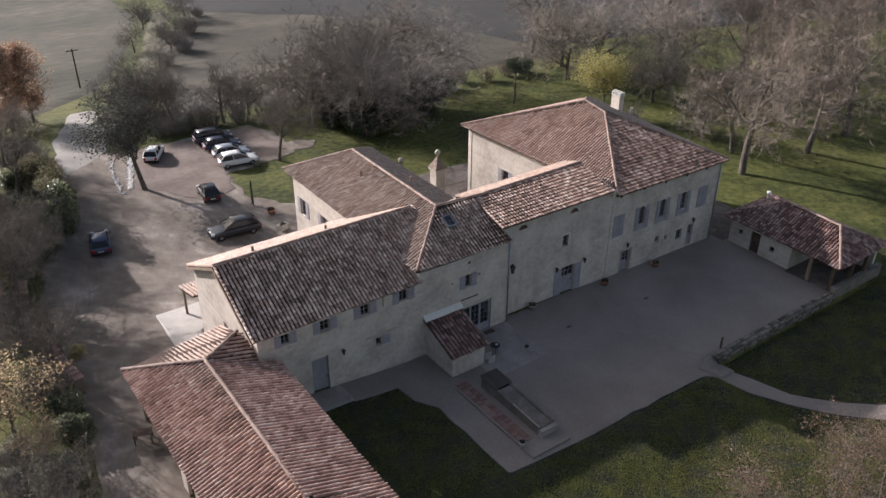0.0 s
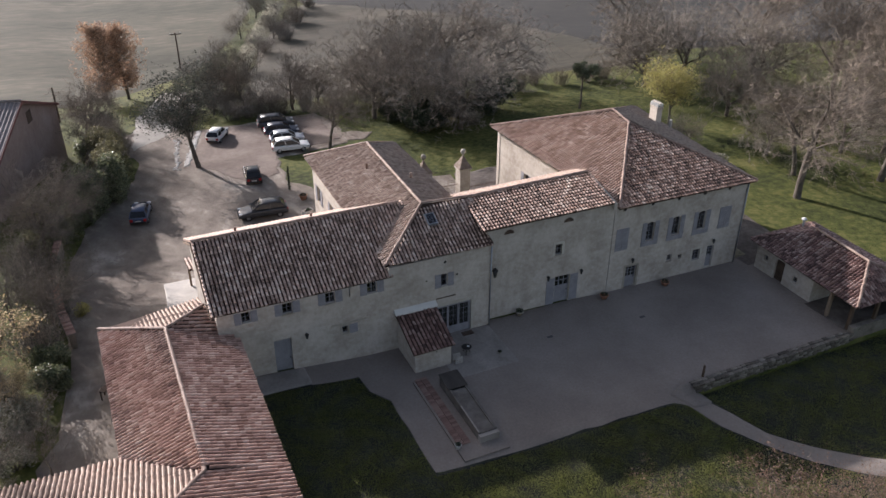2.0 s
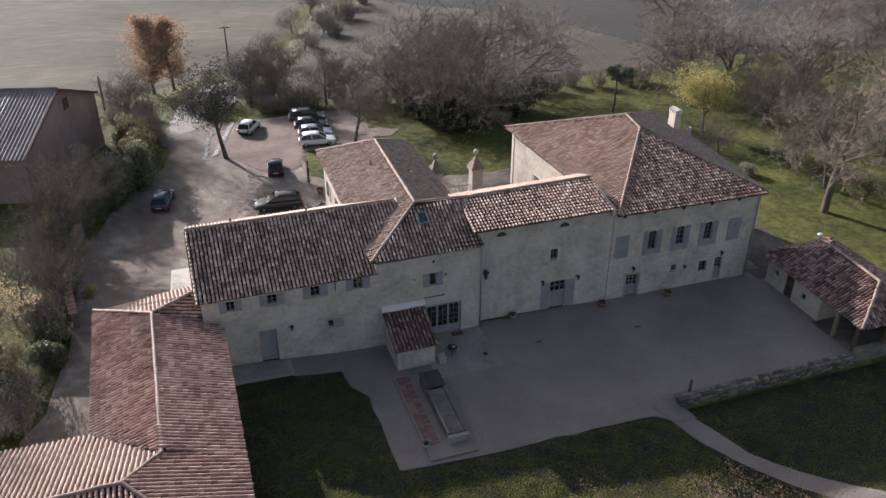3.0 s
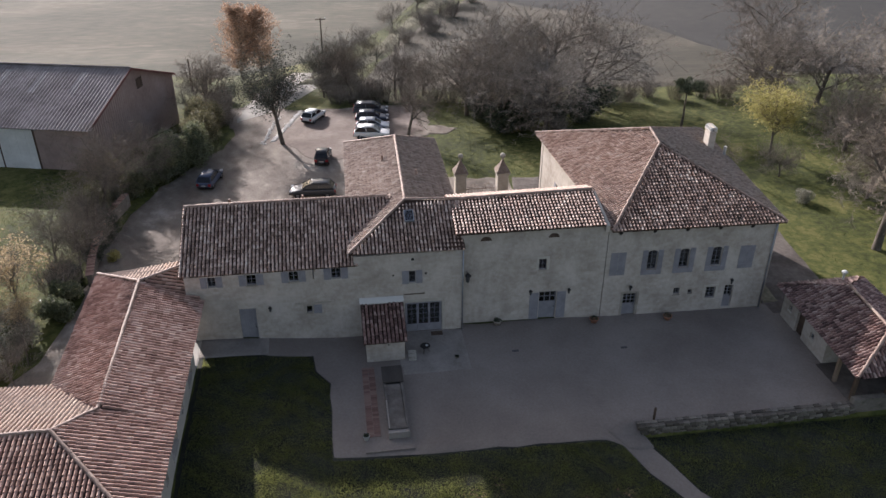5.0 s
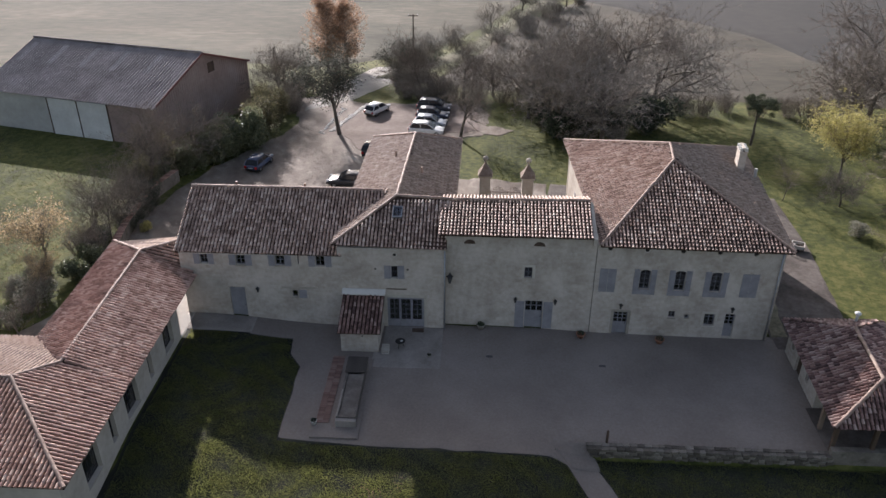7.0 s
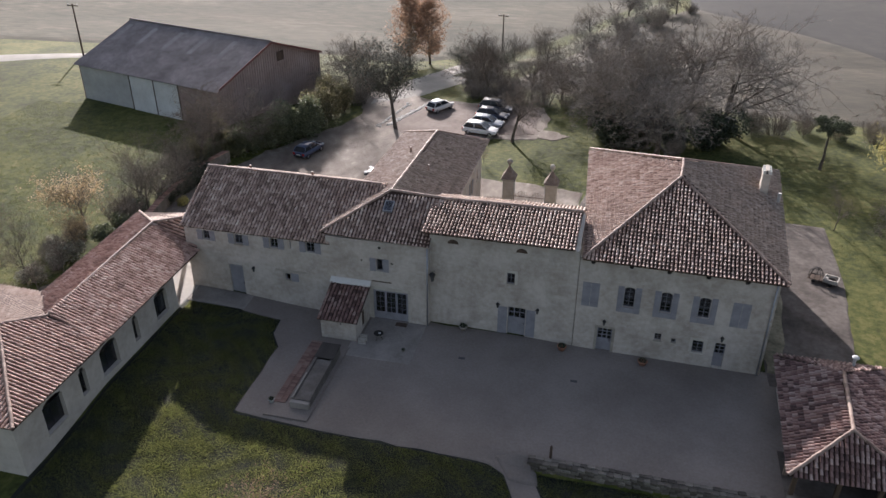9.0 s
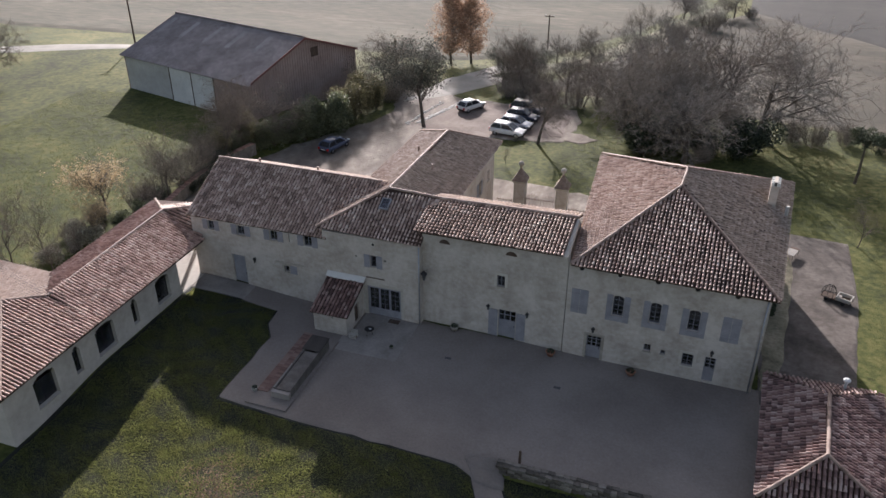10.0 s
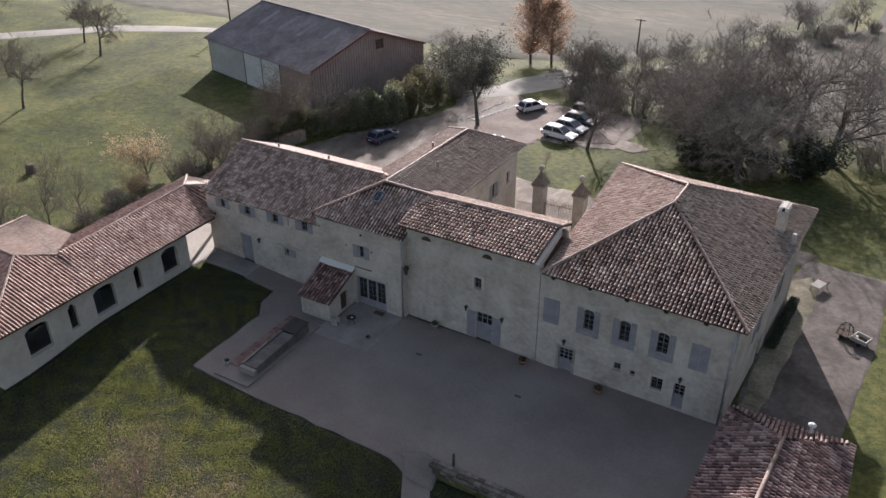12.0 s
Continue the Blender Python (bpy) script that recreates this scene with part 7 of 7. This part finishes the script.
def trailer():
    x, y = 30.9, 14.7
    z = ground_z(x, y) + 0.035
    t = thing("cart", (x, y, z), "old garden cart with an iron cage and pale wooden box", "cart")
    m = pose(x, y, z, 0, 0, -22)
    rim = Shape()
    for q in ((0.1, -0.5, 0.3, 1.25, -0.42, 0.62), (0.1, 0.42, 0.3, 1.25, 0.5, 0.62), (0.1, -0.42, 0.3, 0.18, 0.42, 0.62), (1.17, -0.42, 0.3, 1.25, 0.42, 0.62)):
        rim.box(*q, m)
    part("box_side", rim, ROADM, t, "pale worn wooden sides")
    part("box_floor", Shape().box(0.18, -0.42, 0.3, 1.17, 0.42, 0.34, m), DARKWOOD, t)
    part("block", Shape().box(0.22, -0.3, 0.34, 0.45, 0.0, 0.6, m), ROADM, t)
    for k in range(4):
        a = math.pi * k / 4
        pts = [m @ Vector((-0.55 + 0.6 * math.cos(b) * math.cos(a), 0.6 * math.cos(b) * math.sin(a), 0.3 + 0.95 * math.sin(b))) for b in [math.pi * i / 10 for i in range(11)]]
        part("hoop", bent_rod(pts, 0.022), IRON, t)
    for zz, r in ((0.3, 0.6), (0.8, 0.5)):
        pts = [m @ Vector((-0.55 + r * math.cos(b), r * math.sin(b), zz)) for b in [2 * math.pi * i / 14 for i in range(15)]]
        part("ring", bent_rod(pts, 0.022), IRON, t)
    part("deck", Shape().box(-1.1, -0.45, 0.24, 0.1, 0.45, 0.29, m), DARKWOOD, t)
    for a in (-0.6, 0.75):
        for s_ in (-0.5, 0.5):
            part("wheel", Shape().tube(m @ Vector((a, s_ - 0.04, 0.15)), m @ Vector((a, s_ + 0.04, 0.15)), 0.15, 0.15, 14, True), TYRE, t)


trailer()


def yard_table(x, y, turn):
    z = ground_z(x, y) + 0.06
    t = thing("garden_bench_table", (x, y, z), "low pale slatted garden table with a dark end", "table")
    m = pose(x, y, z, 0, 0, turn)
    for k in range(5):
        part("slat", Shape().box(-0.7, -0.4 + 0.165 * k, 0.52, 0.55, -0.26 + 0.165 * k, 0.56, m), ROADM, t)
    part("end_tray", Shape().box(0.57, -0.4, 0.46, 0.95, 0.4, 0.54, m), DARKWOOD, t, "dark tray at one end")
    for xx in (-0.62, 0.86):
        for yy in (-0.34, 0.34):
            part("leg", Shape().box(xx - 0.035, yy - 0.035, 0, xx + 0.035, yy + 0.035, 0.52 if xx < 0 else 0.46, m), ROADM, t)


yard_table(27.7, 21.0, 68)


def trestle_table(x, y, turn):
    z = ground_z(x, y) + 0.07
    t = thing("trestle_table", (x, y, z), "dark weathered wooden table beside the stable wall", "table")
    m = pose(x, y, z, 0, 0, turn)
    for k in range(4):
        part("board", Shape().box(-0.55, -0.34 + 0.17 * k, 0.7, 0.55, -0.18 + 0.17 * k, 0.74, m), DARKWOOD, t)
    for xx in (-0.48, 0.48):
        for yy in (-0.28, 0.28):
            part("leg", Shape().box(xx - 0.035, yy - 0.035, 0, xx + 0.035, yy + 0.035, 0.7, m), DARKWOOD, t)
        part("rail", Shape().box(xx - 0.025, -0.28, 0.62, xx + 0.025, 0.28, 0.7, m), DARKWOOD, t)


trestle_table(-27.1, 1.7, -20)
zs = ground_z(-47.8, 2.0)
solid("tree_stump", Shape().lathe([(0.62, -0.2), (0.5, 0.2), (0.46, 0.9), (0.40, 0.95)], 11, (-47.8, 2.0, zs)), DARKWOOD, "dark weathered tree stump in the meadow", "stump", smooth=True)


def fence_post(x, y):
    z = ground_z(x, y)
    solid("fence_post", Shape().lathe([(0.09, -0.3), (0.085, 0.95), (0.05, 1.02)], 8, (x, y, z)), DARKWOOD, "short dark wooden post beside the low wall", "post", "fence posts")


for x_ in (10.9,):
    fence_post(x_, -11.65)


# ---------------------------------------------------------------- on the parking ground
def young_cypress(x, y, h):
    z = ground_z(x, y)
    rnd = random.Random(77)
    s = Shape()
    for k in range(26):
        leaf_ball(rnd, (x, y, z + 0.15 + h * k / 26), 0.17 * (1 - 0.6 * (k / 26) ** 3), 26, 0.06, 1.2, s, 0.2)
    t = thing("young_cypress", (x, y, z), "thin dark columnar young cypress on the lawn", "shrub")
    part("trunk", Shape().tube((x, y, z - 0.2), (x, y, z + h * 0.9), 0.04, 0.015, 6), BARK, t)
    part("foliage", s, LEAF_DARK, t)


young_cypress(-7.45, 31.0, 2.6)


def stone_planter(x, y, turn):
    z = ground_z(x, y) + 0.05
    m = pose(x, y, z, 0, 0, turn)
    t = thing("stone_planter", (x, y, z), "small pale stone planter with low dark plants", "planter")
    s = Shape()
    for a in ((-0.5, -0.3, 0, 0.5, -0.22, 0.55), (-0.5, 0.22, 0, 0.5, 0.3, 0.55), (-0.5, -0.22, 0, -0.42, 0.22, 0.55), (0.42, -0.22, 0, 0.5, 0.22, 0.55), (-0.42, -0.22, 0, 0.42, 0.22, 0.1)):
        s.box(*a, m)
    part("basin", s, ROADM, t)
    part("soil", Shape().box(-0.415, -0.215, 0.1, 0.415, 0.215, 0.45, m), DARKWOOD, t)
    part("plant", leaf_ball(random.Random(5), m @ Vector((0.1, 0, 0.55)), 0.28, 90, 0.08, 0.7), LEAF_DARK, t)


stone_planter(-7.4, 24.2, 20)
plant_pot(-6.8, 28.0, 0.4, 0.5)


def loose_stones():
    """Stones and clods scattered over the worn ground."""
    rng = np.random.default_rng(21)
    v, f = [], []
    for x, y, r in zip(rng.uniform(-27, -5, 6000), rng.uniform(12, 44, 6000), rng.uniform(0.02, 0.055, 6000)):
        if not within(x, y, [(-26.5, 12), (-24.5, 32), (-20, 44), (-8, 44), (-7.5, 34), (-4.5, 29), (-8.6, 22), (-8.6, 12), (-17, 12), (-17, 16), (-22.4, 16), (-22.4, 12)]):
            continue
        if math.sin(0.55 * x + 1.2 * math.sin(0.4 * y)) * math.sin(0.5 * y + math.sin(0.3 * x)) < -0.1:
            continue
        z, n, a = ground_z(x, y) + 0.03, len(v), rng.uniform(0, 6.28)
        v += [(x + r * math.cos(a + k * 2.09) * 1.3, y + r * math.sin(a + k * 2.09) * 1.3, z) for k in range(3)] + [(x, y, z + r * 1.4)]
        f += [(n, n + 1, n + 3), (n + 1, n + 2, n + 3), (n + 2, n, n + 3)]
    me = bpy.data.meshes.new("loose_stones")
    me.from_pydata(v, [], f)
    me.materials.append(LOT)
    tagged(new("loose_stones", me), "loose stones and clods on the parking ground", "stones", kind="stuff")


# ---------------------------------------------------------------- grass
def lawn_grass(name, areas, label, seed, wide=(0.02, 0.036), tall=(0.045, 0.095), mat=None):
    """Blades of grass over plan rectangles of (x0, y0, x1, y1, blades a square metre), with bare ground kept free."""
    rng = np.random.default_rng(seed)
    rows = []
    for x0, y0, x1, y1, dense in areas:
        n = int((x1 - x0) * (y1 - y0) * dense)
        x, y = rng.uniform(x0, x1, n), rng.uniform(y0, y1, n)
        keep = (y > -24) | (rng.uniform(0, 1, n) > (-24 - y) / 9)
        for ring in BARE_RINGS:
            keep &= ~inside_ring(x, y, ring)
        tufts = np.sin(1.7 * x + 1.9 * np.sin(0.9 * y)) * np.sin(2.1 * y + 1.3 * np.sin(1.1 * x))
        keep &= rng.uniform(0, 1, n) < 0.92 + 0.12 * tufts
        x, y, tufts = x[keep], y[keep], tufts[keep]
        n = len(x)
        gx, gy = np.arange(x0, x1 + 1, 0.5), np.arange(y0, y1 + 1, 0.5)
        g = np.array([[ground_z(p, q) for p in gx] for q in gy])
        i, j = ((x - x0) / 0.5).astype(int), ((y - y0) / 0.5).astype(int)
        u, v = (x - x0) / 0.5 - i, (y - y0) / 0.5 - j
        z = (g[j, i] * (1 - u) + g[j, i + 1] * u) * (1 - v) + (g[j + 1, i] * (1 - u) + g[j + 1, i + 1] * u) * v - 0.01
        turn, w, h = rng.uniform(0, 3.14, n), rng.uniform(*wide, n), rng.uniform(*tall, n) * (1 + 0.35 * tufts)
        c, d = np.cos(turn) * w, np.sin(turn) * w
        rows.append(np.stack([np.stack([x - c, y - d, z], 1), np.stack([x + c, y + d, z], 1), np.stack([x + rng.normal(0, 0.04, n), y + rng.normal(0, 0.04, n), z + h], 1)], 1).reshape(-1, 3))
    verts = np.concatenate(rows).astype(np.float32)
    n = len(verts) // 3
    me = bpy.data.meshes.new(name)
    me.vertices.add(3 * n)
    me.vertices.foreach_set("co", verts.ravel())
    me.loops.add(3 * n)
    me.loops.foreach_set("vertex_index", np.arange(3 * n, dtype=np.int32))
    me.polygons.add(n)
    me.polygons.foreach_set("loop_start", np.arange(0, 3 * n, 3, dtype=np.int32))
    me.update(calc_edges=True)
    me.materials.append(mat or GRASS_BLADE)
    tagged(new(name, me), label, "grass", kind="stuff")


def inside_ring(x, y, ring):
    hit = np.zeros(len(x), bool)
    for (x0, y0), (x1, y1) in zip(ring, ring[1:] + ring[:1]):
        if y0 != y1:
            hit ^= ((y0 > y) != (y1 > y)) & (x < (x1 - x0) * (y - y0) / (y1 - y0) + x0)
    return hit


def within(x, y, ring):
    hit = False
    for (x0, y0), (x1, y1) in zip(ring, ring[1:] + ring[:1]):
        if (y0 > y) != (y1 > y) and x < (x1 - x0) * (y - y0) / (y1 - y0) + x0:
            hit = not hit
    return hit


BARE_RINGS = [
    [(-10.15, -12.9), (-10.2, -5.5), (-11.2, -4.1), (-11.4, -2.3), (-19.4, -2.2), (-19.4, 0.5), (26, 0.8), (26, -11.8), (24.5, -12.5), (9.5, -12.5), (9.0, -13.0), (6.6, -13.3), (-5.0, -13.1)],
    [(6.5, -12.8), (9.8, -12.2), (11.0, -14.7), (12.1, -17.0), (14.2, -19.2), (16.7, -21.3), (22.5, -25.2), (36.1, -33.4), (35.2, -35.1), (21.6, -26.7), (15.2, -22.3), (12.9, -20.1), (10.9, -17.6), (9.3, -15.5), (8.2, -13.4)],
    [(-33.4, -21.4), (-19.3, -21.4), (-19.3, 5), (-33.4, 5)],
    [(24.2, -12.5), (32.2, -12.5), (32.2, -0.8), (33, 5), (33, 26), (24, 26)]]


lawn_grass("lawn_grass", [(-19, -32, 12, -2, 760), (12, -32, 33, -12.5, 560)], "mown green lawn grass before the house", 5)
lawn_grass("meadow_grass", [(-62, -12, -33.6, 36, 45), (33, -15, 58, 40, 14), (4, 28, 33, 50, 25)], "rough green meadow grass round the house", 6, (0.035, 0.06), (0.04, 0.085), MEADOW_BLADE)
loose_stones()
